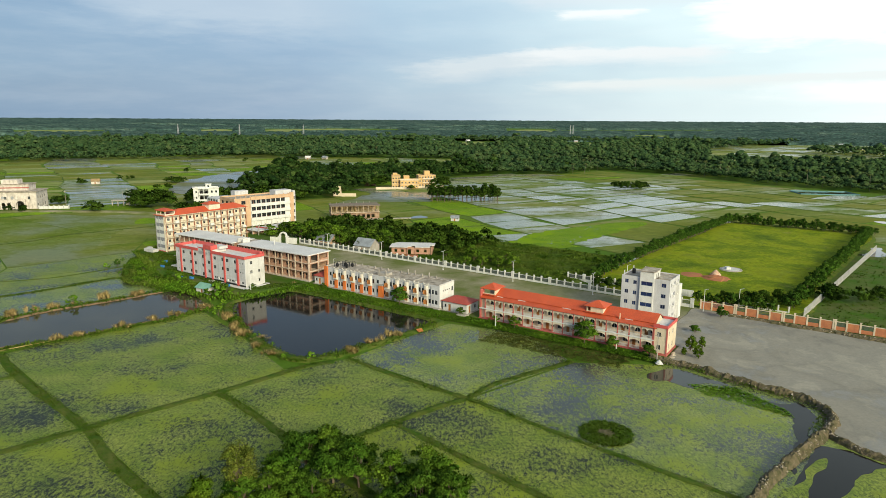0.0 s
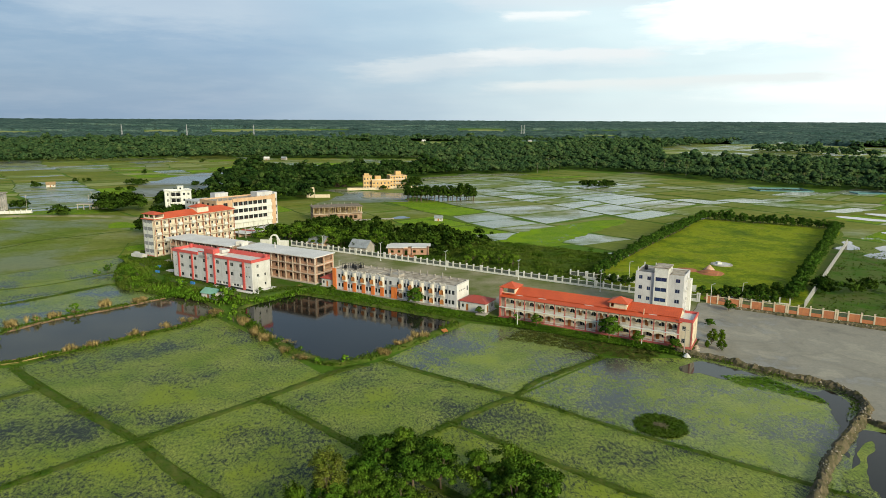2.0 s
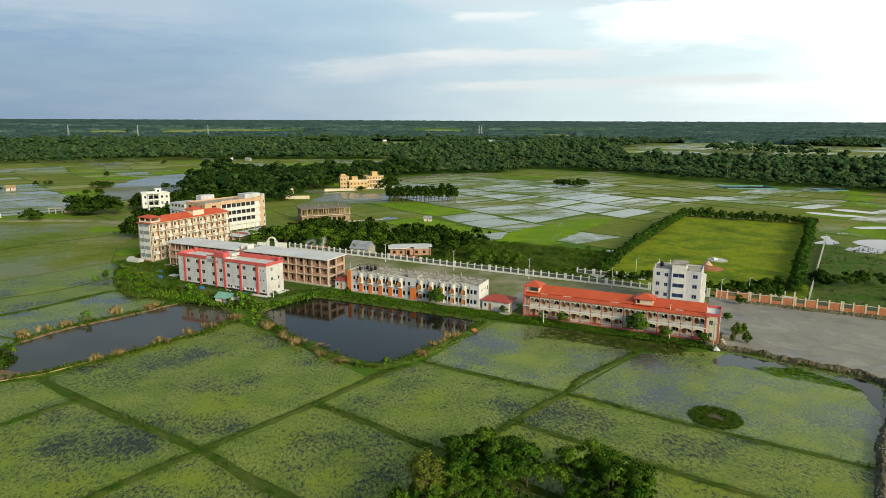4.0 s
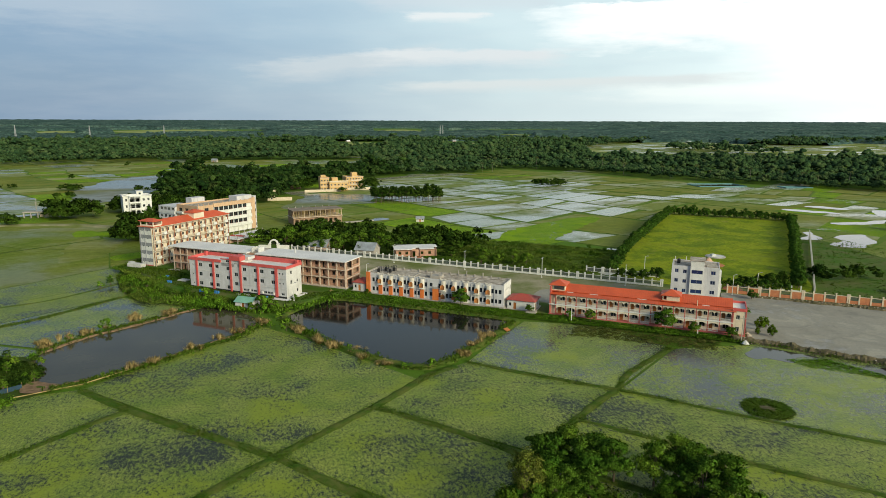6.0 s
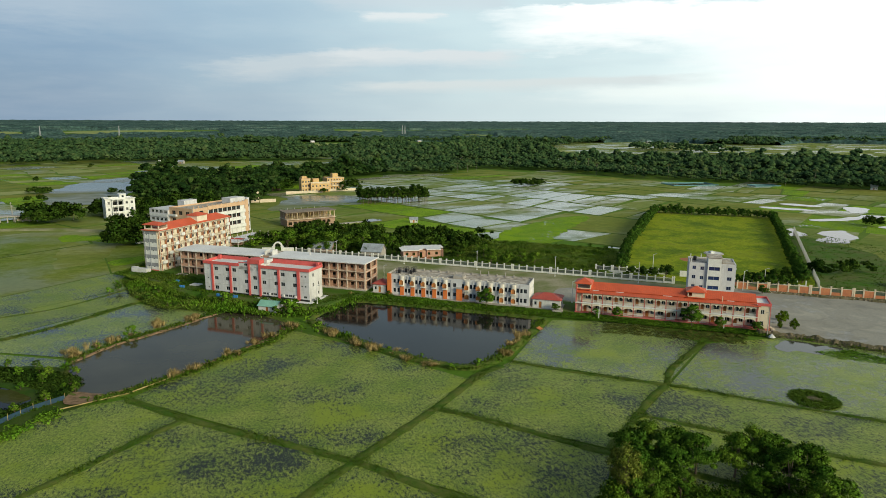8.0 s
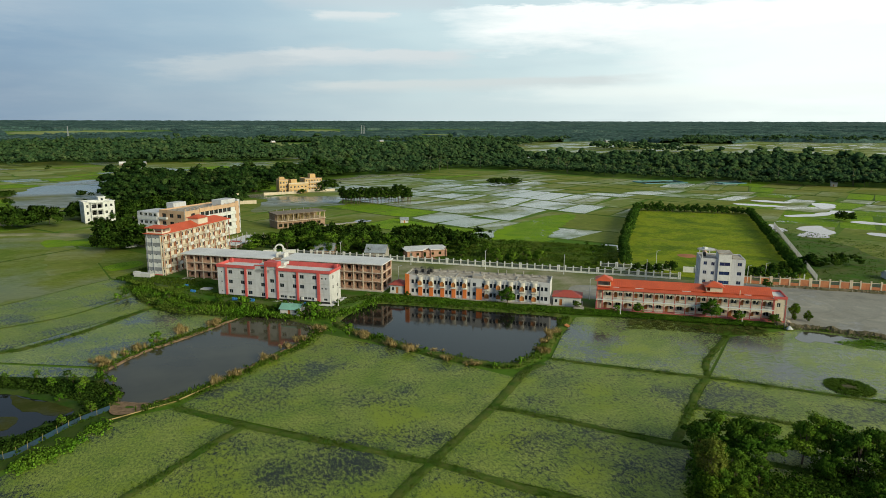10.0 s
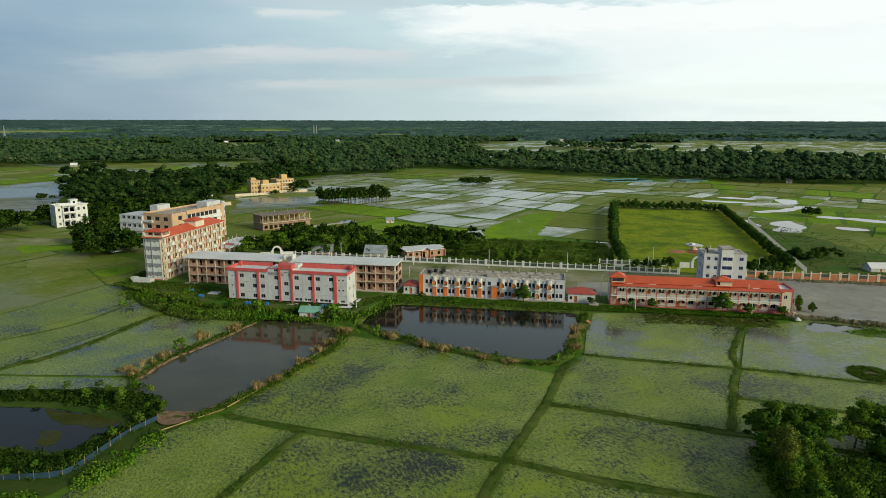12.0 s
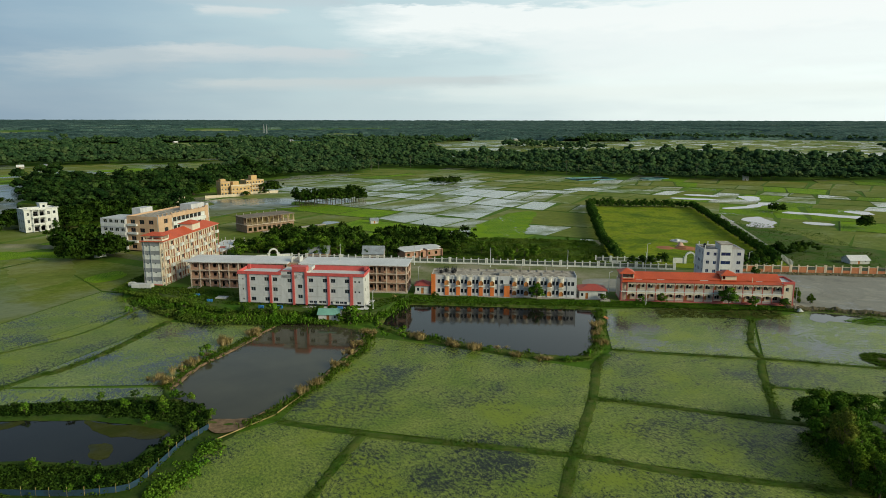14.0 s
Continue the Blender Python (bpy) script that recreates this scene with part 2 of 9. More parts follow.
def foliage(name, dark, light, scale=0.12, vary=0.55):
    m, nt, b = start(name)
    vec = place(nt)
    big = grainy(nt, vec, scale, 3)
    rnd = nt.nodes.new("ShaderNodeNewGeometry").outputs["Random Per Island"]
    col = blend(nt, ramp(nt, big, ((0.35, grey(0)), (0.65, grey(1)))), dark, light)
    col = blend(nt, 1.0, col, ramp(nt, rnd, ((0.0, grey(1 - vary)), (1.0, grey(1 + vary)))), "MULTIPLY")
    one = nt.nodes.new("ShaderNodeObjectInfo").outputs["Random"]
    col = blend(nt, 1.0, col, ramp(nt, one, ((0.0, (0.8, 0.8, 0.8)), (1.0, (1.2, 1.15, 1.0)))), "MULTIPLY")
    link(nt, col, b.inputs["Base Color"])
    b.inputs["Roughness"].default_value = 0.85
    b.inputs["Specular IOR Level"].default_value = 0.02
    return m


def paddy(name, algae, pale, wet, patch=0.045, speck=0.9, gloss=0.1, water=(0.014, 0.02, 0.024), dull=0.4, isle=0.30, sheen=0.03):
    """A flooded field: a mat of floating plants with open water between; wet: how much of it is open."""
    m, nt, b = start(name)
    vec = place(nt)
    big = grainy(nt, vec, patch, 3)
    mid = grainy(nt, place(nt, (1.0, 0.55, 1.0)), speck, 6, 0.72)
    rnd = nt.nodes.new("ShaderNodeObjectInfo").outputs["Random"]
    isl = nt.nodes.new("ShaderNodeNewGeometry").outputs["Random Per Island"]
    tiny = grainy(nt, place(nt, (1.0, 0.6, 1.0)), speck * 3.5, 4, 0.8)
    score = sums(nt, "ADD", sums(nt, "ADD", sums(nt, "MULTIPLY", mid, 1.5), sums(nt, "MULTIPLY", tiny, 1.6)), -1.05)
    score = sums(nt, "ADD", score, sums(nt, "MULTIPLY", sums(nt, "SUBTRACT", big, 0.5), 1.25))
    score = sums(nt, "ADD", score, sums(nt, "MULTIPLY", sums(nt, "SUBTRACT", rnd, 0.5), 0.08))
    score = sums(nt, "ADD", score, sums(nt, "MULTIPLY", sums(nt, "SUBTRACT", isl, 0.5), isle))
    cover = ramp(nt, score, ((max(0.0, wet - 0.035), grey(0)), (min(1.0, wet + 0.035), grey(1))))
    tone = grainy(nt, vec, 0.11, 5)
    green = blend(nt, ramp(nt, tone, ((0.35, grey(0)), (0.68, grey(1)))), algae, pale)
    green = blend(nt, 1.0, green, ramp(nt, grainy(nt, place(nt, (1.0, 0.6, 1.0)), 2.2, 6, 0.85), ((0.40, (0.34, 0.42, 0.36)), (0.60, (1.5, 1.42, 1.3)))), "MULTIPLY")
    sun_lit = grainy(nt, vec, 0.06, 4, 0.6)
    green = blend(nt, ramp(nt, sun_lit, ((0.52, grey(0)), (0.62, grey(0.75)))), green, (algae[0] * 1.5, algae[1] * 1.3, algae[2] * 0.5))
    green = blend(nt, 1.0, green, ramp(nt, isl, ((0.0, grey(0.85)), (1.0, grey(1.12)))), "MULTIPLY")
    link(nt, blend(nt, cover, water, green), b.inputs["Base Color"])
    link(nt, ramp(nt, cover, ((0.0, grey(gloss)), (1.0, grey(0.5 if sheen > 0.1 else 0.85)))), b.inputs["Roughness"])
    link(nt, ramp(nt, cover, ((0.0, grey(dull)), (1.0, grey(sheen)))), b.inputs["Specular IOR Level"])
    relief(nt, b, mid, 0.25, 0.08)
    return m


def film(name, thick, thin, open_, patch=0.02, gloss=0.3, mirror=0.3, clear=0.52, stretch=0.5, speck=0.5, mottle=0.16):
    """Shallow water under a soft film of green: broad drifts with blurred edges, thin fine growth over them."""
    m, nt, b = start(name)
    drift = grainy(nt, place(nt, (stretch, 1.0, 1.0)), patch, 5, 0.62)
    one = nt.nodes.new("ShaderNodeObjectInfo").outputs["Random"]
    isl = nt.nodes.new("ShaderNodeNewGeometry").outputs["Random Per Island"]
    shift = sums(nt, "MULTIPLY", sums(nt, "SUBTRACT", sums(nt, "ADD", one, isl), 1.0), 0.15)
    score = sums(nt, "ADD", drift, shift)
    fine = grainy(nt, place(nt, (0.6, 1.0, 1.0)), speck, 6, 0.75)
    score = sums(nt, "ADD", score, sums(nt, "MULTIPLY", sums(nt, "SUBTRACT", fine, 0.5), mottle))
    col = ramp(nt, score, ((0.34, thick), (clear - 0.04, thin), (clear + 0.10, open_)))
    col = blend(nt, 1.0, col, ramp(nt, fine, ((0.30, grey(0.74)), (0.70, grey(1.2)))), "MULTIPLY")
    hue = grainy(nt, place(nt), 0.012, 3)
    col = blend(nt, 1.0, col, ramp(nt, hue, ((0.35, (0.86, 0.96, 0.9)), (0.65, (1.16, 1.04, 0.9)))), "MULTIPLY")
    link(nt, col, b.inputs["Base Color"])
    link(nt, ramp(nt, score, ((clear - 0.10, grey(0.8)), (clear + 0.10, grey(gloss)))), b.inputs["Roughness"])
    link(nt, ramp(nt, score, ((clear - 0.10, grey(0.03)), (clear + 0.12, grey(mirror)))), b.inputs["Specular IOR Level"])
    relief(nt, b, fine, 0.15, 0.06)
    return m


def lawn(name):
    """Mown grass: bright drifts, duller worn patches, fine tufts."""
    m, nt, b = start(name)
    vec = place(nt)
    drift = grainy(nt, vec, 0.05, 6, 0.66)
    col = ramp(nt, drift, ((0.34, (0.080, 0.130, 0.010)), (0.47, (0.145, 0.200, 0.010)), (0.56, (0.222, 0.262, 0.012)), (0.68, (0.160, 0.200, 0.018))))
    worn = grainy(nt, vec, 0.11, 5, 0.7)
    col = blend(nt, ramp(nt, worn, ((0.58, grey(0)), (0.72, grey(0.6)))), col, (0.20, 0.19, 0.05))
    tuft = grainy(nt, vec, 0.8, 6, 0.8)
    col = blend(nt, 1.0, col, ramp(nt, tuft, ((0.32, grey(0.66)), (0.68, grey(1.22)))), "MULTIPLY")
    link(nt, col, b.inputs["Base Color"])
    b.inputs["Roughness"].default_value = 0.95
    b.inputs["Specular IOR Level"].default_value = 0.05
    relief(nt, b, tuft, 0.5, 0.25)
    return m


def treetops(name, dark, light, pale, species=0.07, bump=0.9, vary=0.45, leafy=1.1):
    """Massed crowns: tone changes from tree to tree and from clump to clump, leafy relief."""
    m, nt, b = start(name)
    vec = place(nt)
    kind = grainy(nt, vec, species, 2)
    col = ramp(nt, kind, ((0.36, dark), (0.54, light), (0.70, pale)))
    rnd = nt.nodes.new("ShaderNodeNewGeometry").outputs["Random Per Island"]
    col = blend(nt, 1.0, col, ramp(nt, rnd, ((0.0, grey(1 - vary)), (1.0, grey(1 + vary)))), "MULTIPLY")
    leaf = grainy(nt, vec, leafy, 5, 0.75)
    col = blend(nt, 1.0, col, ramp(nt, leaf, ((0.37, grey(0.38)), (0.63, grey(1.58)))), "MULTIPLY")
    link(nt, col, b.inputs["Base Color"])
    b.inputs["Roughness"].default_value = 0.9
    b.inputs["Specular IOR Level"].default_value = 0.02
    relief(nt, b, leaf, bump, 0.8)
    return m


def sandy(name):
    """River sand pumped into place: pale crust, grey damp fans, dark wet hollows."""
    m, nt, b = start(name)
    vec = place(nt)
    warp = nt.nodes.new("ShaderNodeTexNoise")
    warp.inputs["Scale"].default_value, warp.inputs["Detail"].default_value = 0.05, 4
    link(nt, vec, warp.inputs["Vector"])
    bent = blend(nt, 1.0, vec, blend(nt, 1.0, warp.outputs["Color"], (14.0, 14.0, 0.0), "MULTIPLY"), "ADD")
    fan = grainy(nt, bent, 0.06, 6, 0.6)
    col = ramp(nt, fan, ((0.34, (0.205, 0.192, 0.168)), (0.45, (0.272, 0.252, 0.212)), (0.52, (0.25, 0.235, 0.203)), (0.58, (0.318, 0.294, 0.244)), (0.70, (0.262, 0.247, 0.214))))
    cell = nt.nodes.new("ShaderNodeTexVoronoi")
    cell.feature = "DISTANCE_TO_EDGE"
    cell.inputs["Scale"].default_value = 0.075
    link(nt, bent, cell.inputs["Vector"])
    lobe = ramp(nt, cell.outputs["Distance"], ((0.0, grey(0.86)), (0.12, grey(1.0)), (0.3, grey(1.05))))
    col = blend(nt, ramp(nt, grainy(nt, vec, 0.02, 3), ((0.45, grey(0)), (0.55, grey(0.8)))), col, blend(nt, 1.0, col, lobe, "MULTIPLY"))
    damp = grainy(nt, bent, 0.04, 6, 0.72)
    wet = ramp(nt, damp, ((0.54, grey(0)), (0.60, grey(1))))
    col = blend(nt, sums(nt, "MULTIPLY", wet, 0.55), col, (0.155, 0.15, 0.142))
    grain = grainy(nt, vec, 1.3, 6, 0.75)
    col = blend(nt, 1.0, col, ramp(nt, grain, ((0.3, grey(0.86)), (0.7, grey(1.1)))), "MULTIPLY")
    link(nt, col, b.inputs["Base Color"])
    link(nt, ramp(nt, wet, ((0.0, grey(0.92)), (1.0, grey(0.38)))), b.inputs["Roughness"])
    b.inputs["Specular IOR Level"].default_value = 0.25
    relief(nt, b, grain, 0.25, 0.15)
    return m


def still_water(name, colour, gloss=0.03, ripple=0.04, mirror=0.42):
    m, nt, b = start(name)
    vec = place(nt)
    murk = grainy(nt, vec, 0.06, 3)
    link(nt, blend(nt, ramp(nt, murk, ((0.35, grey(0)), (0.65, grey(1)))), colour, tuple(c * 0.7 for c in colour)), b.inputs["Base Color"])
    b.inputs["Roughness"].default_value = gloss
    b.inputs["IOR"].default_value = 1.33
    b.inputs["Specular IOR Level"].default_value = mirror
    relief(nt, b, grainy(nt, vec, 0.9, 3), ripple, 0.03)
    return m


def glassy(name, colour=(0.018, 0.024, 0.032)):
    m, nt, b = start(name)
    rnd = nt.nodes.new("ShaderNodeObjectInfo").outputs["Random"]
    link(nt, blend(nt, rnd, colour, tuple(c * 2.2 for c in colour)), b.inputs["Base Color"])
    b.inputs["Roughness"].default_value = 0.08
    b.inputs["Transmission Weight"].default_value = 0.35
    return m


M_PLASTER = surface("white_plaster", (0.62, 0.605, 0.59), (0.53, 0.515, 0.50), 0.4, 9, 0.8, 0.35)
M_CREAM = surface("cream_plaster", (0.71, 0.60, 0.46), (0.62, 0.51, 0.38), 0.4, 9, 0.8, 0.35)
M_IVORY = surface("ivory_plaster", (0.75, 0.66, 0.53), (0.66, 0.57, 0.45), 0.4, 9, 0.8, 0.3)
M_LILAC = surface("pale_grey_plaster", (0.60, 0.59, 0.61), (0.52, 0.51, 0.53), 0.35, 9, 0.8, 0.3)
M_GREYPAINT = surface("grey_paint", (0.36, 0.37, 0.40), (0.30, 0.31, 0.33), 0.4, 9, 0.8, 0.3)
M_RED = surface("red_paint", (0.64, 0.115, 0.105), (0.54, 0.09, 0.085), 0.5, 9, 0.65, 0.25)
M_PINK = surface("faded_red_paint", (0.50, 0.14, 0.12), (0.42, 0.10, 0.09), 0.5, 9, 0.75, 0.35)
M_TIN = surface("red_roof_sheet", (0.60, 0.10, 0.035), (0.50, 0.080, 0.03), 0.25, 3, 0.55, 0.3, (0.30, 0.10, 0.05), 0.2)
M_TIN_DULL = surface("dull_red_roof", (0.40, 0.07, 0.05), (0.33, 0.06, 0.05), 0.3, 3, 0.65, 0.3)
M_ORANGE = surface("orange_paint", (0.72, 0.20, 0.045), (0.62, 0.16, 0.04), 0.4, 9, 0.7, 0.3)
M_PEACH = surface("peach_plaster", (0.64, 0.42, 0.27), (0.54, 0.34, 0.21), 0.25, 9, 0.8, 0.35)
M_YELLOW = surface("yellow_plaster", (0.68, 0.45, 0.20), (0.56, 0.35, 0.15), 0.25, 9, 0.8, 0.3)
M_RAWBRICK = surface("raw_brick_face", (0.66, 0.45, 0.33), (0.52, 0.31, 0.21), 0.6, 7, 0.9, 0.3)
M_INFILL = surface("rough_brick_infill", (0.50, 0.295, 0.205), (0.40, 0.22, 0.15), 0.7, 8, 0.9, 0.3)
M_STAINED = surface("stained_slab", (0.27, 0.21, 0.16), (0.17, 0.13, 0.10), 0.4, 5, 0.9, 0.6)
M_TANBRICK = surface("weathered_tan_brick", (0.37, 0.25, 0.17), (0.26, 0.16, 0.105), 0.6, 6, 0.9, 0.4)
M_PALECAST = surface("pale_cast_concrete", (0.62, 0.50, 0.41), (0.50, 0.38, 0.30), 0.5, 7, 0.9, 0.3)
M_BANDGREY = surface("grey_wall_paint", (0.27, 0.275, 0.30), (0.23, 0.235, 0.25), 0.4, 9, 0.8, 0.3)
M_BAY = surface("pale_bay_plaster", (0.72, 0.67, 0.60), (0.62, 0.57, 0.50), 0.4, 9, 0.8, 0.35)
M_SHUTTER = surface("orange_brown_shutter", (0.50, 0.205, 0.06), (0.38, 0.14, 0.04), 0.8, 14, 0.6, 0.0, vary="object")
M_BRICKWALL = surface("orange_brick", (0.55, 0.22, 0.10), (0.44, 0.16, 0.08), 0.8, 8, 0.9, 0.3)
M_CONCRETE = surface("bare_concrete", (0.42, 0.38, 0.34), (0.32, 0.29, 0.26), 0.3, 6, 0.9, 0.45)
M_ROOFGREY = surface("stained_roof_concrete", (0.52, 0.45, 0.38), (0.20, 0.165, 0.13), 0.5, 2.5, 0.9, 0.0)
M_ROOFWHITE = surface("pale_roof_screed", (0.72, 0.70, 0.70), (0.60, 0.58, 0.58), 0.12, 2, 0.75, 0.0)
M_WHITE = surface("white_paint", (0.73, 0.72, 0.70), (0.64, 0.63, 0.61), 0.6, 9, 0.7, 0.3)
M_BLACK = surface("black_plastic", (0.02, 0.02, 0.022), None, 1, 9, 0.5)
M_DOOR = surface("varnished_door", (0.42, 0.16, 0.04), (0.32, 0.11, 0.03), 0.8, 14, 0.5, 0, vary="object")
M_RAIL = surface("grey_railing", (0.11, 0.12, 0.135), None, 1, 9, 0.7, shine=0.1)
M_TINGREY = surface("weathered_tin", (0.42, 0.45, 0.48), (0.30, 0.31, 0.33), 0.5, 3, 0.45, 0.3, metal=0.3)
M_GREENTIN = surface("green_roof_sheet", (0.22, 0.44, 0.34), (0.18, 0.36, 0.28), 0.5, 3, 0.5, 0.2)
M_BLUENET = surface("blue_net", (0.02, 0.06, 0.10), (0.02, 0.04, 0.06), 0.5, 5, 0.8)
M_TEALNET = surface("faded_teal_net", (0.10, 0.24, 0.28), (0.14, 0.28, 0.30), 0.5, 5, 0.8)
M_BLUE = surface("blue_sheet", (0.05, 0.22, 0.55), None, 0.5, 5, 0.6)
M_BARK = surface("bark", (0.16, 0.12, 0.085), (0.10, 0.075, 0.05), 1.0, 7, 0.9, bump=0.4)
M_GLASS = glassy("window_glass")
M_BLUEGLASS = glassy("blue_window_glass", (0.015, 0.03, 0.09))
M_RUST = surface("rust_brown_paint", (0.36, 0.15, 0.09), (0.28, 0.11, 0.07), 0.5, 9, 0.8, 0.3)
M_OLD = surface("weathered_plaster", (0.70, 0.63, 0.575), (0.52, 0.46, 0.41), 0.5, 6, 0.85, 0.75, (0.10, 0.085, 0.07))
# Dark base colour stands in for the shade inside rooms.
M_ROOM_SHADE = surface("painted_room_shade", (0.10, 0.085, 0.075), None, 1, 5, 0.9)

# Grass with the small pond's shade put into its dark base colour.
M_SHADEGRASS = surface("shade_toned_grass", (0.030, 0.068, 0.008), (0.058, 0.082, 0.016), 0.2, 1.8, 0.95, bump=0.7, depth=0.3)
M_GROUND = surface("field_grass", (0.064, 0.145, 0.010), (0.105, 0.165, 0.022), 0.02, 0.7, 0.95, bump=0.4, depth=0.3)
M_BUND = surface("bund_grass", (0.046, 0.100, 0.010), (0.112, 0.126, 0.028), 0.3, 2.6, 0.95, bump=0.9, depth=0.2)
M_BUND_FAR = surface("far_bund_grass", (0.062, 0.108, 0.015), (0.100, 0.132, 0.028), 0.05, 0.6, 0.95, bump=0)
M_LUSH = surface("compound_grass", (0.050, 0.120, 0.009), (0.105, 0.120, 0.038), 0.11, 1.4, 0.95, bump=0.5, depth=0.2)
M_MAT = surface("matted_growth", (0.062, 0.118, 0.015), (0.112, 0.148, 0.030), 0.07, 1.4, 0.95, bump=0.9, depth=0.4)
M_YARD = surface("trodden_yard", (0.30, 0.268, 0.18), (0.125, 0.150, 0.040), 0.07, 1.6, 0.95, bump=0.3)
M_MUD = sandy("grey_river_sand")
M_DIKE = surface("earth_dike", (0.19, 0.15, 0.10), (0.075, 0.075, 0.035), 0.9, 3.0, 0.95, bump=1.0, depth=0.3)
M_STRAW = surface("old_straw", (0.36, 0.25, 0.14), (0.26, 0.18, 0.10), 0.6, 5, 0.95, bump=0.6)
M_SILT = surface("red_silt", (0.29, 0.185, 0.115), (0.15, 0.10, 0.06), 0.9, 6, 0.95, bump=0.8, depth=0.2)
M_STONE = surface("dusty_rubble", (0.42, 0.37, 0.30), (0.28, 0.23, 0.18), 0.8, 6, 0.95, vary="island", amount=0.45)
M_PARK = lawn("mown_park_grass")
M_BRICKDUST = surface("crushed_brick", (0.42, 0.15, 0.08), (0.34, 0.16, 0.08), 0.5, 4, 0.95, bump=0.5)
M_PADDY = paddy("algae_paddy", (0.130, 0.186, 0.021), (0.222, 0.256, 0.050), 0.42, 0.045, 1.5, sheen=0.135, dull=0.05, water=(0.030, 0.038, 0.035))
M_PADDY_SOFT = film("pale_paddy", (0.106, 0.158, 0.017), (0.150, 0.188, 0.038), (0.152, 0.178, 0.060), 0.03, 0.4, 0.11, stretch=0.8, mottle=0.26)
M_PADDY_WET = paddy("wet_paddy", (0.142, 0.200, 0.032), (0.235, 0.275, 0.075), 0.47, 0.05, 1.3, 0.14, sheen=0.25, dull=0.42, water=(0.04, 0.048, 0.042))
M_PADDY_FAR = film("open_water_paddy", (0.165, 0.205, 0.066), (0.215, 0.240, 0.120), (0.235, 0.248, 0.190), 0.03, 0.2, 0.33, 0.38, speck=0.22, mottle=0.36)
M_PADDY_FILM = film("greened_water_paddy", (0.158, 0.200, 0.056), (0.205, 0.236, 0.105), (0.228, 0.245, 0.165), 0.035, 0.22, 0.32, 0.43, speck=0.3, mottle=0.36)
M_WEEDMAT = film("dull_floating_weed", (0.044, 0.050, 0.010), (0.056, 0.056, 0.014), (0.030, 0.033, 0.014), 0.12, 0.4, 0.12, 0.55, 1.0, 1.2)
M_LAKE = film("broad_flood_water", (0.165, 0.185, 0.10), (0.170, 0.185, 0.135), (0.160, 0.172, 0.145), 0.012, 0.2, 0.26, 0.40, speck=0.12)
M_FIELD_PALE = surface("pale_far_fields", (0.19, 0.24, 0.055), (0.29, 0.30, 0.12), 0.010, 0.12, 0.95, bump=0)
M_PADDY_RICE = paddy("young_rice_paddy", (0.125, 0.230, 0.014), (0.185, 0.272, 0.026), 0.06, 0.02, 0.3)
M_PADDY_OLIVE = film("olive_paddy", (0.140, 0.172, 0.030), (0.185, 0.205, 0.056), (0.200, 0.212, 0.100), 0.022, 0.35, 0.18, 0.56, speck=0.3)
M_POND = still_water("pond_water", (0.014, 0.013, 0.011), 0.07, 0.2, mirror=0.36)
M_CANAL = still_water("muddy_canal_water", (0.070, 0.062, 0.036), 0.06, 0.1, mirror=0.32)
M_FLOOD = still_water("flood_water", (0.05, 0.05, 0.04), 0.06, mirror=0.6)
M_LEAF = foliage("tree_leaves", (0.046, 0.106, 0.010), (0.108, 0.182, 0.020), 0.2, 0.6)
M_HEDGE = foliage("hedge_leaves", (0.024, 0.066, 0.009), (0.058, 0.118, 0.016), 0.25, 0.55)
M_WEED = foliage("brown_water_weed", (0.055, 0.075, 0.014), (0.10, 0.105, 0.03), 0.3, 0.5)
M_LEAF_DARK = foliage("dark_leaves", (0.017, 0.043, 0.006), (0.047, 0.086, 0.012), 0.15, 0.65)
M_LEAF_MID = foliage("glossy_green_leaves", (0.032, 0.086, 0.009), (0.078, 0.150, 0.016), 0.2, 0.6)
M_LEAF_GOLD = foliage("yellowing_leaves", (0.065, 0.100, 0.015), (0.12, 0.138, 0.026), 0.4, 0.6)
M_LEAF_LIME = foliage("lime_green_leaves", (0.045, 0.098, 0.008), (0.088, 0.138, 0.013), 0.4, 0.6)
M_THICKET = foliage("thicket_grass", (0.068, 0.136, 0.016), (0.126, 0.178, 0.032), 0.07, 0.35)
M_LEAF_FRESH = foliage("fresh_leaves", (0.066, 0.156, 0.013), (0.108, 0.200, 0.020))
# Blue-green base: the air's haze is put into the far leaves' colour.
M_FAR = treetops("hazed_far_wood_leaves", (0.034, 0.066, 0.058), (0.058, 0.100, 0.084), (0.088, 0.130, 0.104), 0.012, 1.0, 0.0, 0.10)
# Some haze is put into this colour too: paler, bluer than M_WOOD_NEAR.
M_WOOD = treetops("wood_leaves", (0.022, 0.050, 0.021), (0.043, 0.079, 0.028), (0.074, 0.105, 0.040), vary=0.2)
M_WOOD_NEAR = treetops("dark_wood_leaves", (0.010, 0.027, 0.007), (0.026, 0.054, 0.011), (0.058, 0.084, 0.024), 0.07, 1.0, 0.45, 0.8)
M_PALM = foliage("palm_fronds", (0.060, 0.085, 0.026), (0.120, 0.140, 0.056), 0.3, 0.4)
M_PALEBARK = surface("pale_bark", (0.22, 0.20, 0.16), (0.15, 0.13, 0.10), 0.8, 5, 0.9, bump=0.3)
M_REED = foliage("dry_reeds", (0.23, 0.19, 0.070), (0.50, 0.37, 0.18), 0.5, 0.4)
M_GRASS = foliage("grass_blades", (0.054, 0.118, 0.011), (0.092, 0.146, 0.020), 0.07, 0.35)

# ---- ground ----
def rise(r):
    """The far country lifts a little towards the horizon."""
    return 0.0 if r < 2300 else 51.0 * ((r - 2300) / 2550) ** 1.35


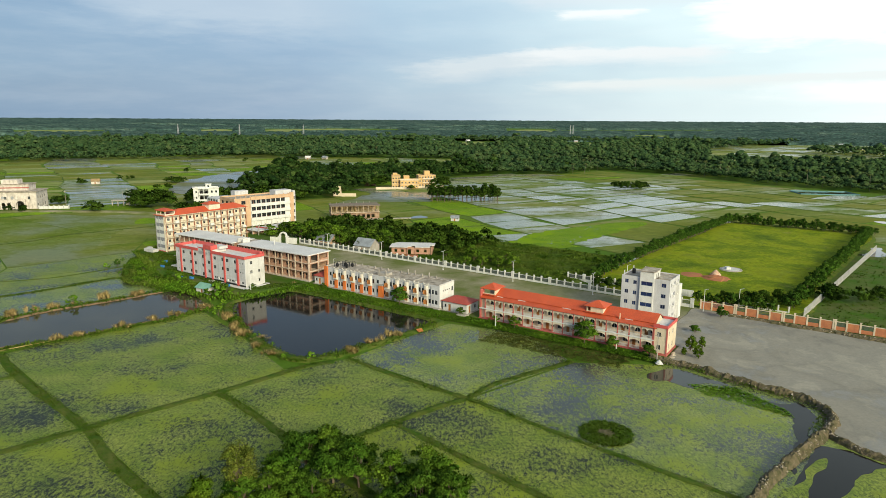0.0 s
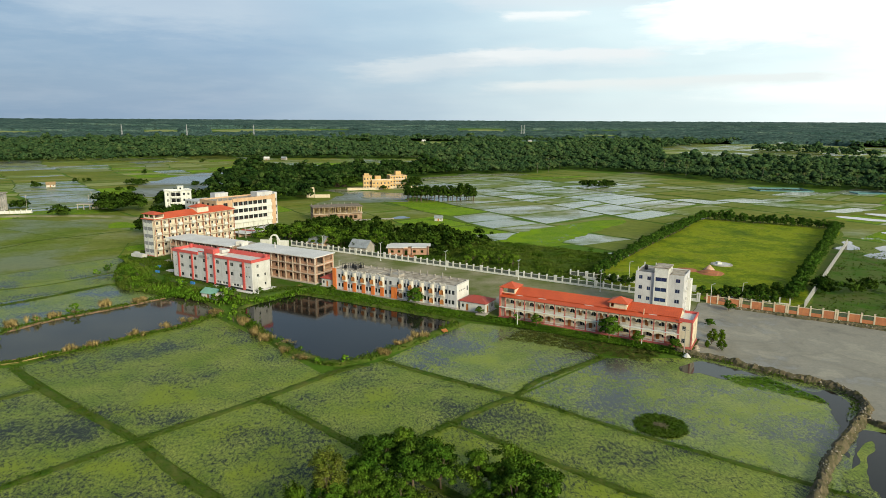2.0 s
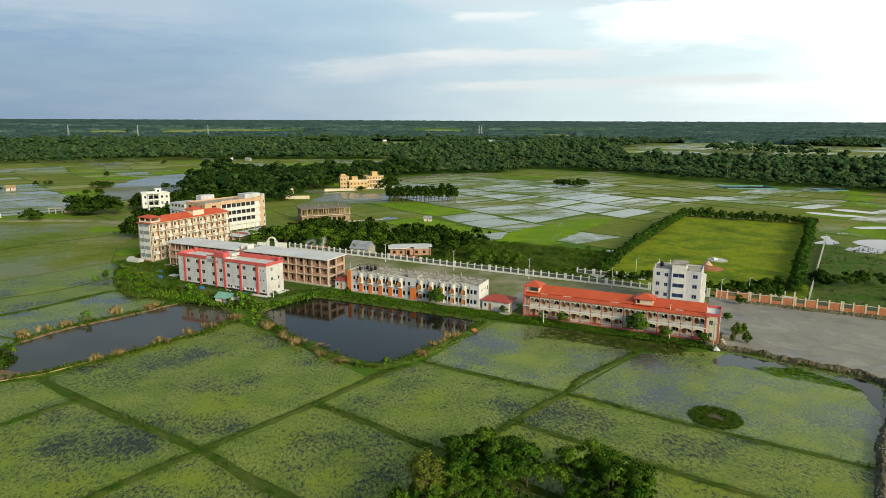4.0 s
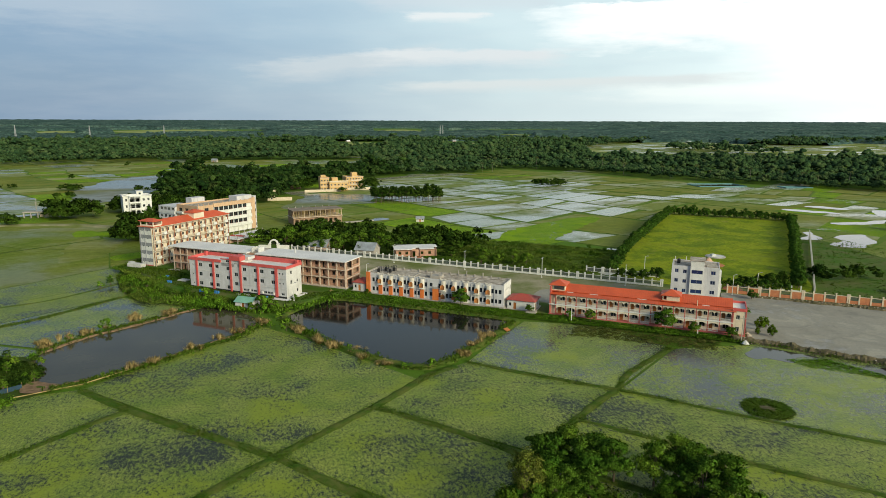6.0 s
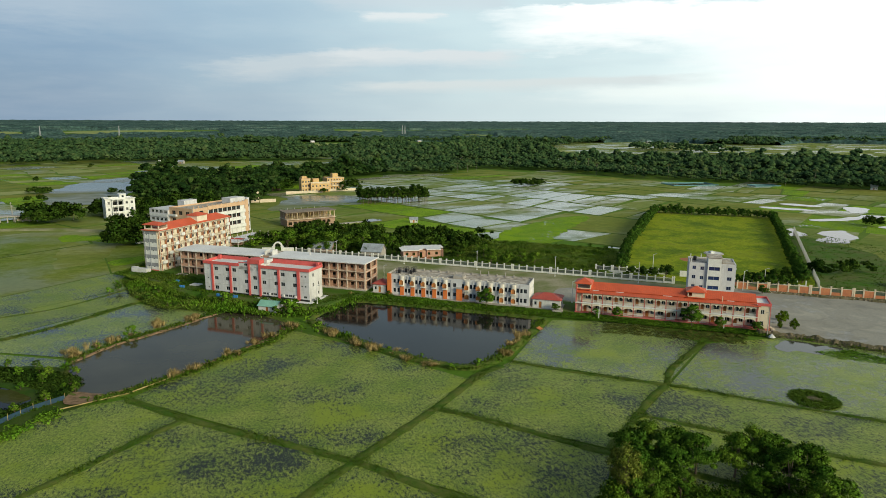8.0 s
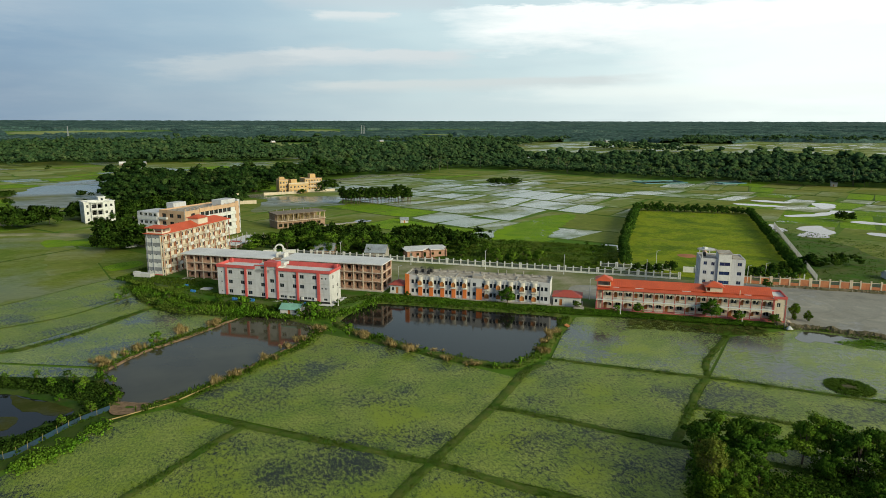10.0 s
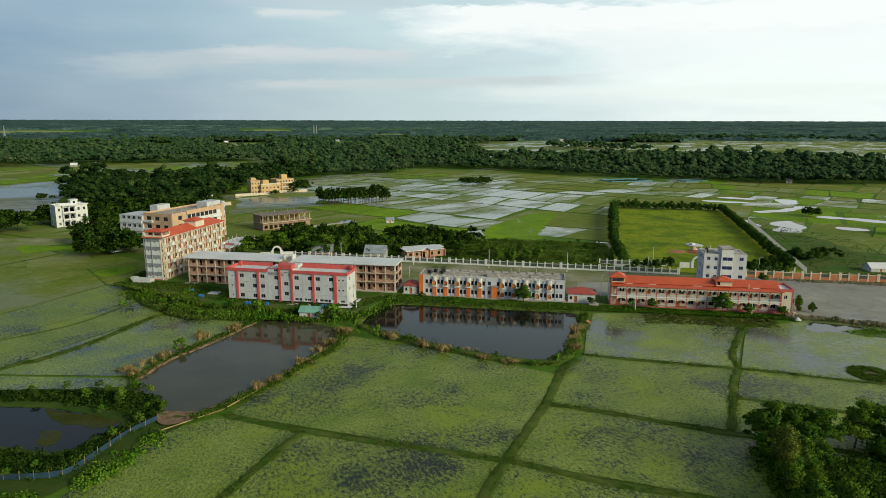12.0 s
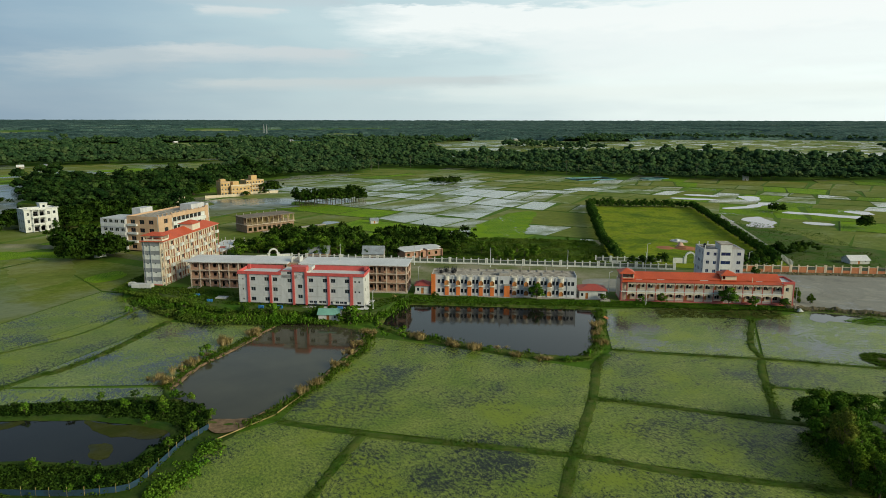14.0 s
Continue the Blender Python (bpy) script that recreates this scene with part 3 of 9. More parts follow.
def ground_sheet():
    rings = [0.0, 60, 120, 200, 300, 420, 560, 740, 960, 1250, 1600, 2000, 2300, 2600, 2950, 3300, 3700, 4100, 4500, 4860]
    n = 96
    verts, faces = [(0.0, 200.0, -0.15)], []
    for r in rings[1:]:
        for k in range(n):
            a = k * math.tau / n
            verts.append((r * math.cos(a), 200 + r * math.sin(a), -0.15 + rise(r)))
    for k in range(n):
        faces.append((0, 1 + k, 1 + (k + 1) % n))
    for j in range(len(rings) - 2):
        for k in range(n):
            a, b = 1 + j * n + k, 1 + j * n + (k + 1) % n
            faces.append((a, a + n, b + n, b))
    return arrays("ground", verts, faces, M_GROUND, "structure", "flat green flood plain reaching to the horizon", "ground")


ground_sheet()


def sheet(name, outline, z, material, label, category):
    """A level sheet with the given outline."""
    if sum(a[0] * b[1] - b[0] * a[1] for a, b in zip(outline, outline[1:] + outline[:1])) < 0:
        outline = outline[::-1]
    ob = arrays(name, [(x, y, z) for x, y in outline], [tuple(range(len(outline)))], material, "structure", label, category)
    return ob


def strip(name, line, width, height, material, label, category, closed=False, lean=0.0, seed=0.0, rough=0.35, base=-0.15):
    """A raised earth strip along a line, uneven in width and height."""
    prof = ((-1.0, 0.0), (-0.62, 0.75), (-0.2, 1.0), (0.25, 0.97), (0.65, 0.72), (1.0, 0.0))
    verts, faces = [], []
    n = len(line)
    for i, (x, y) in enumerate(line):
        xa, ya = line[i - 1] if (i or closed) else line[i]
        xb, yb = line[(i + 1) % n] if (i < n - 1 or closed) else line[i]
        d = math.hypot(xb - xa, yb - ya) or 1.0
        nx, ny = -(yb - ya) / d, (xb - xa) / d
        w = width / 2 * (1 + rough * wob(x, y, 0.25, seed))
        for k, (a, h) in enumerate(prof):
            px, py = x + nx * (a + lean) * w, y + ny * (a + lean) * w
            j = wob(px, py, 0.9, seed + 3) * 0.3
            px, py = px + nx * j, py + ny * j
            hz = h * height * (1 + 0.5 * wob(px, py, 0.6, seed + 7))
            verts.append((px, py, base + hz))
    m = len(prof)
    for i in range(n if closed else n - 1):
        for k in range(m - 1):
            a, b = i * m + k, ((i + 1) % n) * m + k
            faces.append((a, b, b + 1, a + 1))
    ob = arrays(name, verts, faces, material, "structure", label, category)
    for p in ob.data.polygons:
        p.use_smooth = True
    return ob


def plateau(name, outline, material, label, category, zf, slope=2.5, side=None):
    """Filled ground with a level top and a sloping edge; outline runs anticlockwise."""
    line = smooth(outline, 2.5, True)
    n = len(line)
    top, out = [], []
    for i, (x, y) in enumerate(line):
        (xa, ya), (xb, yb) = line[i - 1], line[(i + 1) % n]
        d = math.hypot(xb - xa, yb - ya) or 1.0
        nx, ny = (yb - ya) / d, -(xb - xa) / d
        k = slope * (1 + 0.5 * wob(x, y, 0.3, 5))
        j = 0.6 * wob(x, y, 0.35, 9)
        x, y = x + nx * j, y + ny * j
        top.append((x, y, zf(x, y)))
        out.append((x + nx * k, y + ny * k, -0.2))
    faces = [tuple(range(n))] + [(i + n, (i + 1) % n + n, (i + 1) % n, i) for i in range(n)]
    ob = arrays(name, top + out, faces, material, "structure", label, category)
    if side is not None:
        ob.data.materials.append(side)
        for p in list(ob.data.polygons)[1:]:
            p.material_index = 1
    return ob


def comp_z(x, y):
    return level((x - OX) * CU + (y - OY) * SU)


COMPOUND = [site(*p) for p in ((1, -1.8), (4, 10), (5, 49), (-8, 53), (-60, 55), (-130, 58), (-200, 60), (-228, 60), (-227, 20), (-225.5, -4), (-212, -9), (-184, -22), (-160, -23), (-136, -24), (-131, -14), (-128, -5.5), (-100, -5.0), (-68, -4.6), (-58, -2.2), (-30, -1.8))]
plateau("compound_ground", COMPOUND, M_LUSH, "filled grassy school compound with worn earth", "ground", comp_z, 2.8)
sheet("yard", smooth([site(*p) for p in ((-4, 12), (3.5, 14), (3.5, 48.5), (-30, 48.8), (-80, 49), (-128, 49), (-180, 49), (-186, 40), (-150, 26), (-126, 12.5), (-68, 11), (-30, 12))], 4, True), 1.0, M_YARD, "trodden earth yard with thin grass", "ground")
for v in bpy.data.objects["yard"].data.vertices:
    v.co.z = comp_z(v.co.x, v.co.y) + 0.02
SAND = [site(*p) for p in ((0.9, -1.5), (3.5, -2), (8, -2.6), (22, -6), (30, -8), (36, -13), (38, -22), (44, -27.5), (70, -36), (130, -50), (140, 30), (130, 49), (60, 49.5), (5, 49.3), (-4.5, 49.3), (-5.0, 44), (-5.2, 22), (-4.5, 13), (-2, 10.2), (0.7, 9.4), (0.9, 5))]
plateau("sand_fill", SAND, M_MUD, "bare grey river sand filling a building plot", "ground", lambda x, y: comp_z(x, y) + 0.12, 1.6, M_DIKE)
PARK = [site(*p) for p in ((-42, 62), (20, 57), (26, 110), (34, 190), (38, 248), (4, 254), (-30, 252), (-37, 190), (-43, 120))]
plateau("park_ground", PARK, M_PARK, "bright mown grass of a walled park", "ground", lambda x, y: 0.7, 2.0, M_BUND)

sheet("sandy_path", [(x, y, ) for x, y in smooth([site(*p) for p in ((-62, 13), (-40, 14), (-6, 13.5), (-6, 24), (-30, 26), (-48, 31), (-64, 28))], 2, True)], 1.0, M_MUD, "bare grey sand behind the school", "ground")
for v in bpy.data.objects["sandy_path"].data.vertices:
    v.co.z = comp_z(v.co.x, v.co.y) + 0.03
# dikes of heaped earth round the sand fill
def heaped(line, width, height, seed, label, base=-0.15):
    """A rough bank of tipped earth and rubble, lumpy at every scale."""
    prof = ((-1.0, -0.05), (-0.8, 0.28), (-0.6, 0.55), (-0.42, 0.8), (-0.2, 0.98), (0.0, 1.0), (0.2, 0.97), (0.42, 0.78), (0.62, 0.5), (0.8, 0.25), (1.0, -0.05))
    g = random.Random(seed)
    verts, faces = [], []
    n, m = len(line), len(prof)
    for i, (x, y) in enumerate(line):
        (xa, ya), (xb, yb) = line[max(i - 1, 0)], line[min(i + 1, n - 1)]
        d = math.hypot(xb - xa, yb - ya) or 1.0
        nx, ny = -(yb - ya) / d, (xb - xa) / d
        w = width / 2 * (1 + 0.4 * wob(x, y, 0.3, seed))
        for a, h in prof:
            px, py = x + nx * a * w, y + ny * a * w
            k = 0.35 * wob(px, py, 1.1, seed + 3)
            hz = h * height * (1 + 0.45 * wob(px, py, 0.35, seed + 7)) + (0.30 * wob(px, py, 1.3, seed + 1) + 0.16 * g.uniform(-1, 1)) * (h > 0.1)
            verts.append((px + nx * k + g.uniform(-.08, .08), py + ny * k + g.uniform(-.08, .08), base + hz))
    for i in range(n - 1):
        for k in range(m - 1):
            a, b = i * m + k, (i + 1) * m + k
            faces.append((a, b, b + 1, a + 1))
    arrays("dike", verts, faces, M_DIKE, "structure", label, "dike")
    stones, sides = [], []
    for _ in range(int(n * 4)):
        x, y = line[g.randrange(n)]
        c = Vector((x + g.gauss(0, width * 0.22), y + g.gauss(0, width * 0.22), 0))
        q = min(math.hypot(c.x - x, c.y - y) / (width / 2), 1.0)
        c.z = base + height * (1 - q ** 1.6) * 0.98
        r = g.uniform(0.08, 0.26)
        o = len(stones)
        for ux, uy, uz in ((1, 0, 0), (0, 1, 0), (-1, 0, 0), (0, -1, 0), (0, 0, 0.8), (0, 0, -0.8)):
            stones.append(c + Vector((ux, uy, uz)) * r * g.uniform(0.6, 1.4))
        sides += [(o + a, o + b, o + e) for a, b in ((0, 1), (1, 2), (2, 3), (3, 0)) for e in (4,)] + [(o + b, o + a, o + 5) for a, b in ((0, 1), (1, 2), (2, 3), (3, 0))]
    arrays("dike_rubble", stones, sides, M_STONE, "stuff", "loose pale stones and clods on the dike", "rubble")


heaped(smooth([site(*p) for p in ((-3, -3), (9, -4), (22, -7.5), (32, -9), (37.5, -14.5), (38, -21), (34.7, -34.5), (31, -49), (29.8, -58), (27, -75))], 0.5), 2.7, 1.4, 4, "heaped earth dike with stones and grass")
heaped(smooth([site(*p) for p in ((37, -24), (42, -28.2), (50, -31), (75, -39), (120, -52))], 0.5), 2.0, 1.1, 6, "low heaped earth dike along the sand")

heaped(smooth([site(*p) for p in ((6, 47.6), (14, 48), (24, 47.2), (34, 47.8), (46, 47.0), (60, 47.4), (90, 47.0))], 0.6), 2.8, 0.85, 8, "long low heap of earth below the brick wall", 0.05)

# ---- flooded fields beside the compound ----
X1, X2, X3 = (-69.5, 118.5), (-49.5, 136), (-37, 148.5)
NEAR_FIELDS = (
    ([(-113, 159), X1, X3, (-60, 180), (-76, 199)], 0),
    ([X2, (-23, 110), (6, 133.5), (-23.5, 157.5), (-38, 150)], 0),
    ([(-23.5, 157.5), (6, 133.5), (33, 155.5), (24, 178), (2, 187), (-12, 172)], 1),
    ([(6, 133.5), (31, 110), (60, 85), (95, 60), (90, 118), (82, 138), (60, 154), (33, 155.5)], 1),
    ([X1, (-33, 83), (10, 45), (25, 60), (-23, 110), X2], 0),
    ([(-23, 110), (0, 84), (20, 62), (36, 78), (16, 96), (-9, 121.5)], 0),
    ([(-9, 121.5), (16, 96), (36, 78), (60, 60), (62, 84), (31, 110), (6, 133.5)], 0),
    ([(-113, 159), (-100, 145), (-116, 129), (-134, 112), (-150, 128), (-126, 157)], 0),
    ([(-100, 145), X1, (-80, 108.5), (-108, 80), (-134, 112)], 0),
    ([X1, (-33, 83), (10, 45), (-20, 20), (-70, 60), (-108, 80), (-80, 108.5)], 0),
    ([(-130, 189), (-164, 206), (-124, 241), (-104, 228), (-96, 222)], 3),
    ([(-130, 188), (-134, 179), (-150, 184), (-176, 188), (-210, 172), (-164, 205.5)], 3),
    ([(-164, 206), (-168, 232), (-128, 264), (-118, 246), (-124, 241)], 1),
    ([(-168, 232), (-175, 256), (-140, 290), (-122, 272), (-128, 264)], 1),
    ([(-164, 206), (-240, 150), (-262, 190), (-200, 246), (-168, 232)], 1),
    ([(-168, 232), (-200, 246), (-262, 190), (-300, 260), (-215, 305), (-175, 256)], 1),
    ([(-175, 256), (-215, 305), (-190, 342), (-150, 330), (-140, 290)], 2),
    ([(-215, 305), (-300, 260), (-340, 330), (-262, 392), (-190, 342)], 2),
    ([(-190, 342), (-262, 392), (-248, 408), (-170, 385), (-150, 330)], 2),
    ([(-140, 291), (-150, 330), (-168, 383), (-148, 363), (-127, 332), (-114, 312), (-118, 285), (-122, 273)], 2),
)


def grow(poly, by):
    """Moves the corners of an outline in towards its middle."""
    cx, cy = sum(p[0] for p in poly) / len(poly), sum(p[1] for p in poly) / len(poly)
    out = []
    for x, y in poly:
        d = math.hypot(x - cx, y - cy)
        out.append((x + (cx - x) * by / d, y + (cy - y) * by / d))
    return out


for outline, kind in NEAR_FIELDS:
    sheet("paddy_field", grow(outline, 0.4), 0.0, (M_PADDY, M_PADDY_WET if outline[0][0] > -60 else M_PADDY if outline[0][1] < 240 else M_PADDY_SOFT, M_PADDY_SOFT, M_PADDY_WET)[kind], ("flooded field covered with green floating plants", "flooded field with patches of open water", "shallow flooded field with pale grass", "flooded field with pale floating plants and dull water")[kind], "paddy field")

BUNDS = (
    ([(-113, 158.5), (-100, 145), (-88, 134.5), X1, (-57, 104.5), (-44, 93), (-33, 83), (10, 45)], 2.6),
    ([(-108, 82), (-80, 108.8), X1, X2, X3, (-33, 152), (-27, 155)], 2.6),
    ([X2, (-38, 124.5), (-27, 112), (-20, 105), (0, 84), (20, 62)], 2.4),
    ([(-23, 157), (-11, 146), (6, 133), (20, 120), (31, 110), (60, 85)], 1.7),
    ([(-23, 110), (-12, 119.5), (-1, 129), (6, 134), (13, 142), (33, 156)], 2.2),
    ([(-9, 121), (6, 106), (16, 96), (36, 78)], 1.9),
    ([(-100, 145), (-107, 138.5), (-116, 129), (-134, 112)], 2.2),
    ([(-240, 150), (-164, 205.5), (-153, 211), (-140, 222), (-124, 241)], 3.0),
    ([(-262, 188), (-200, 222), (-168, 232), (-146, 242), (-127, 265)], 1.6),
    ([(-300, 260), (-211, 306), (-194, 333), (-162, 362)], 2.4),
)
for k, (pts, w) in enumerate(BUNDS):
    strip("bund", smooth(pts, 1.2), w * 1.1, 0.30, M_BUND, "low grassy earth bank between flooded fields", "bund", seed=k * 3.1)

# ---- ponds and canal ----
POND = [(-68, 204), (-66, 210), (-60, 217), (-53, 222), (-43, 216.5), (-26, 204.5), (-4, 189.5), (-3, 186), (-12, 176), (-20, 168), (-29, 159.5), (-36, 157.5), (-43, 163), (-49, 170), (-62, 189)]
CANAL = [(-130, 186), (-123, 196.5), (-111, 207), (-98, 219.5), (-91, 222), (-84, 215), (-78, 207), (-76, 202), (-82, 192), (-90, 185), (-99, 176), (-109, 167), (-118, 161.5), (-125, 165), (-128, 175)]
SMALL_POND = [(-178, 191), (-161, 185.5), (-153.5, 181.5), (-146, 177), (-138.6, 171), (-133.4, 165.5), (-133.8, 161), (-138, 158.2), (-142.4, 154.6), (-150, 159.5), (-159, 165.5), (-180, 174)]
sheet("pond_water", smooth(POND, 2, True), 0.08, M_POND, "still dark pond mirroring the school building", "pond")
sheet("canal_water", smooth(CANAL, 2, True), 0.08, M_CANAL, "still brown water of a broad canal", "canal")
sheet("small_pond_water", smooth(SMALL_POND, 2, True), 0.08, M_POND, "small dark pond among trees", "pond")
for k, (ring, w, h) in enumerate(((POND, 3.2, 0.75), (CANAL, 2.2, 0.55), (SMALL_POND, 3.0, 0.7))):
    big = [(sum(p[0] for p in ring) / len(ring), sum(p[1] for p in ring) / len(ring))]
    cx, cy = big[0]
    outer = [(x + (x - cx) / math.hypot(x - cx, y - cy) * w * 0.42, y + (y - cy) / math.hypot(x - cx, y - cy) * w * 0.42) for x, y in ring]
    strip("bank", smooth(outer, 1.2, True), w, h, M_BUND if k < 2 else M_SHADEGRASS, "grassy bank round still water", "bank", True, seed=20 + k)

# ---- fields farther out ----
WOOD_A = [(-196, 775), (-185, 640), (-176, 560), (-155, 508), (-112, 482), (-80, 492), (-66, 570), (-60, 600), (-20, 660), (30, 700), (62, 745), (72, 800), (20, 810), (-60, 770), (-150, 745)]
WOOD_R = [(29, 726), (136, 734), (190, 800), (265, 742), (317, 618), (345, 580), (385, 535), (431, 468), (502, 430), (600, 395), (760, 330), (900, 500), (760, 820), (560, 900), (330, 1010), (60, 1000), (10, 850)]
WOOD_L = [(-900, 900), (-657, 985), (-562, 970), (-484, 1062), (-338, 1120), (-231, 1060), (-160, 1040), (30, 1020), (30, 1300), (-900, 1300)]
KEEP_OFF = (COMPOUND, SAND, PARK, WOOD_A, WOOD_R, WOOD_L)
NEAR_HULL = [(-340, 330), (-300, 260), (-262, 190), (-180, 90), (-60, 20), (100, 40), (140, 120), (60, 165), (-110, 250), (-150, 385), (-262, 400)]
BUSH = [site(*p) for p in ((-205, 54), (-128, 54), (-110, 54), (-50, 56), (-46, 92), (-50, 112), (-92, 116), (-125, 124), (-170, 114), (-212, 106))]


GREEN_BAND = [(42, 336), (69, 362), (111, 388), (121, 381), (99, 355), (79, 332), (57, 309), (38, 305)]

WATERY = [(62, 440), (82, 520), (110, 575), (190, 610), (240, 640), (300, 560), (330, 470), (300, 400), (262, 400), (215, 425), (165, 425), (120, 398), (60, 368), (48, 385)]


def far_fields():
    rng = random.Random(7)
    lots, banks = {0: [], 1: [], 2: [], 3: [], 4: []}, []
    ca, sa = math.cos(radians(31)), math.sin(radians(31))
    a = -750.0
    while a < 2500:
        wa = rng.uniform(24, 66)
        b = -900.0
        while b < 2000:
            wb = rng.uniform(14, 34)
            x, y = (a + wa / 2) * ca - (b + wb / 2) * sa, (a + wa / 2) * sa + (b + wb / 2) * ca + 100
            r = math.hypot(x, y)
            az = math.degrees(math.atan2(x, y))
            if (r < 1150 or (az > 19 and r < 2270)) and -50 < az < 78 and y > 60 and not inside(x, y, NEAR_HULL) and not inside(x, y, BUSH) and not any(inside(x, y, p) for p in KEEP_OFF):
                g = rng.uniform(0.4, 0.9)
                sk = rng.uniform(-5, 5)
                quad = []
                for u, v in ((g, g), (wa - g, g + sk), (wa - g + sk, wb - g), (g, wb - g)):
                    p, q = a + u, b + v
                    quad.append((p * ca - q * sa + rng.uniform(-.8, .8), p * sa + q * ca + 100 + rng.uniform(-.8, .8)))
                quad = [(p + 16 * wob(p, q, 0.007, 21) + 5 * wob(p, q, 0.022, 25), q + 16 * wob(p, q, 0.007, 23) + 5 * wob(p, q, 0.022, 27)) for p, q in quad]
                wet = 1.6 * wob(x, y, 0.009, 2.0) + rng.uniform(-0.16, 0.16)
                if x < -190 and y > 470:
                    kind = 0 if wet > 0.7 else 4 if wet > 0.4 else rng.choice((3, 2, 2, 2, 1))
                elif r > 980:
                    kind = rng.choice((3, 2, 2, 4)) if wet < 0.3 else 4
                elif inside(x, y, GREEN_BAND):
                    kind = 1
                elif -150 < x < 30 and 330 < y < 520:
                    kind = 1 if wet < 0.25 else 2
                elif 95 < x < 300 and 130 < y < 345:
                    kind = rng.choice((1, 2, 2, 2))
                elif inside(x, y, WATERY):
                    kind = (0 if wet > -1.0 else 4) if x < 190 else rng.choice((4, 2, 2))
                elif x > 25 and y > 335 and az < 36 and r < 740:
                    kind = rng.choice((4, 2, 2, 2)) if x > 190 else 0 if wet > 0.35 else 4 if wet > -0.45 else rng.choice((1, 2, 2))
                elif x > -20:
                    kind = rng.choice((4, 2, 2, 2, 1)) if x > 190 else 0 if wet > 0.1 else 4 if wet > -0.35 else rng.choice((1, 2, 2, 2))
                else:
                    kind = 0 if wet > 0.25 else 4 if wet > 0.0 else rng.choice((1, 2, 2))
                lots[kind].append(quad)
                share = 0.0 if inside(x, y, GREEN_BAND) or (170 < x < 350 and 240 < y < 415) else 0.15 if x < -40 else 1.0 if inside(x, y, WATERY) else 0.75 if r < 760 else 0.35
                if rng.random() < share:
                    banks.append(quad)
            b += wb
        a += wa
    verts, faces = [], []
    for q in banks:
        for i in range(4):
            (xa, ya), (xb, yb) = q[i], q[(i + 1) % 4]
            d = math.hypot(xb - xa, yb - ya) or 1.0
            if any(inside(xa + (xb - xa) * u, ya + (yb - ya) * u, p) for u in (0.0, 0.25, 0.5, 0.75, 1.0) for p in (NEAR_HULL, BUSH, COMPOUND, PARK, SAND, GREEN_BAND)) or (60 < xa < 235 and 130 < ya < 262):
                continue
            nx, ny = (yb - ya) / d, -(xb - xa) / d
            w, h = rng.uniform(0.45, 0.85), rng.uniform(0.06, 0.3)
            if rng.random() < 0.15:
                continue
            o = len(verts)
            for x, y in ((xa, ya), (xb, yb)):
                verts += [(x - nx * w, y - ny * w, -0.15), (x, y, h), (x + nx * w, y + ny * w, -0.15)]
            faces += [(o, o + 3, o + 4, o + 1), (o + 1, o + 4, o + 5, o + 2)]
    arrays("bunds", verts, faces, M_BUND_FAR, "structure", "low grassy banks between the distant fields", "bunds")
    for kind, quads in lots.items():
        verts = [(x, y, -0.10 + 0.006 * ((7 * i + 3 * kind) % 13)) for i, q in enumerate(quads) for x, y in q]
        faces = [tuple(range(i * 4, i * 4 + 4)) for i in range(len(quads))]
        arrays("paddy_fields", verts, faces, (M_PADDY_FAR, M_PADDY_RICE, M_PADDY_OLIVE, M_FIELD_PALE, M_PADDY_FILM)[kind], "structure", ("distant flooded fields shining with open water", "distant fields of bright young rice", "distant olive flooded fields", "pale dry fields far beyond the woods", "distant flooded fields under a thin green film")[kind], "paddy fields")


far_fields()


def ragged(pts, by=1.2, seed=0.0, step=1.5):
    """An outline with an uneven shore, bending no faster than it is wide."""
    f = min(0.22, 0.28 / by)
    return [(x + by * wob(x, y, f, seed) + 0.25 * by * wob(x, y, 3 * f, seed), y + by * wob(x, y, f, seed + 5) + 0.25 * by * wob(x, y, 3 * f, seed + 5)) for x, y in smooth(pts, step, True)]


for k, pts in enumerate(([(247, 328), (262, 326), (283, 328), (309, 333), (300, 343), (286, 336), (268, 335), (252, 337)], [(323, 377), (333, 371), (313, 351), (303, 353), (310, 364)], [(205, 309), (199, 299), (190, 290), (199, 287), (206, 298), (213, 309)],
                         [(233, 295), (218, 275), (200, 265), (193, 275), (208, 284), (213, 292), (224, 297)], [(262, 298), (271, 283), (280, 259), (292, 264), (286, 279), (272, 300)], [(262, 392), (280, 368), (288, 372), (274, 393), (268, 398)],
                         [(300, 272), (306, 264), (318, 276), (309, 284)], [(290, 402), (304, 384), (312, 388), (300, 405)], [(232, 262), (241, 252), (246, 256), (238, 268)])):
    sheet("flood_water", ragged(pts, 3.0, k * 1.7), 0.06, M_FLOOD, "shallow flood water shining beside the park", "water")
sheet("lake_water", ragged([(-236, 565), (-250, 640), (-238, 720), (-215, 760), (-190, 755), (-178, 690), (-180, 610), (-186, 545), (-205, 520), (-226, 535)], 6.0, 91), 0.05, M_LAKE, "broad grey sheet of flood water beside the wood", "water")
sheet("flood_water", ragged([(-74, 466), (-66, 500), (-52, 541), (-22, 546), (4, 528), (-9, 500), (-9, 484), (-40, 478)], 4.0, 93), 0.05, M_LAKE, "shallow brown flood water before the yellow house", "water")
sheet("flood_water", ragged([(-21, 398), (-17, 396.5), (-10, 400), (-9, 404), (-13, 409), (-18, 406)], 1.2, 95), 0.05, M_FLOOD, "small dark pool beside the unfinished hall", "water")
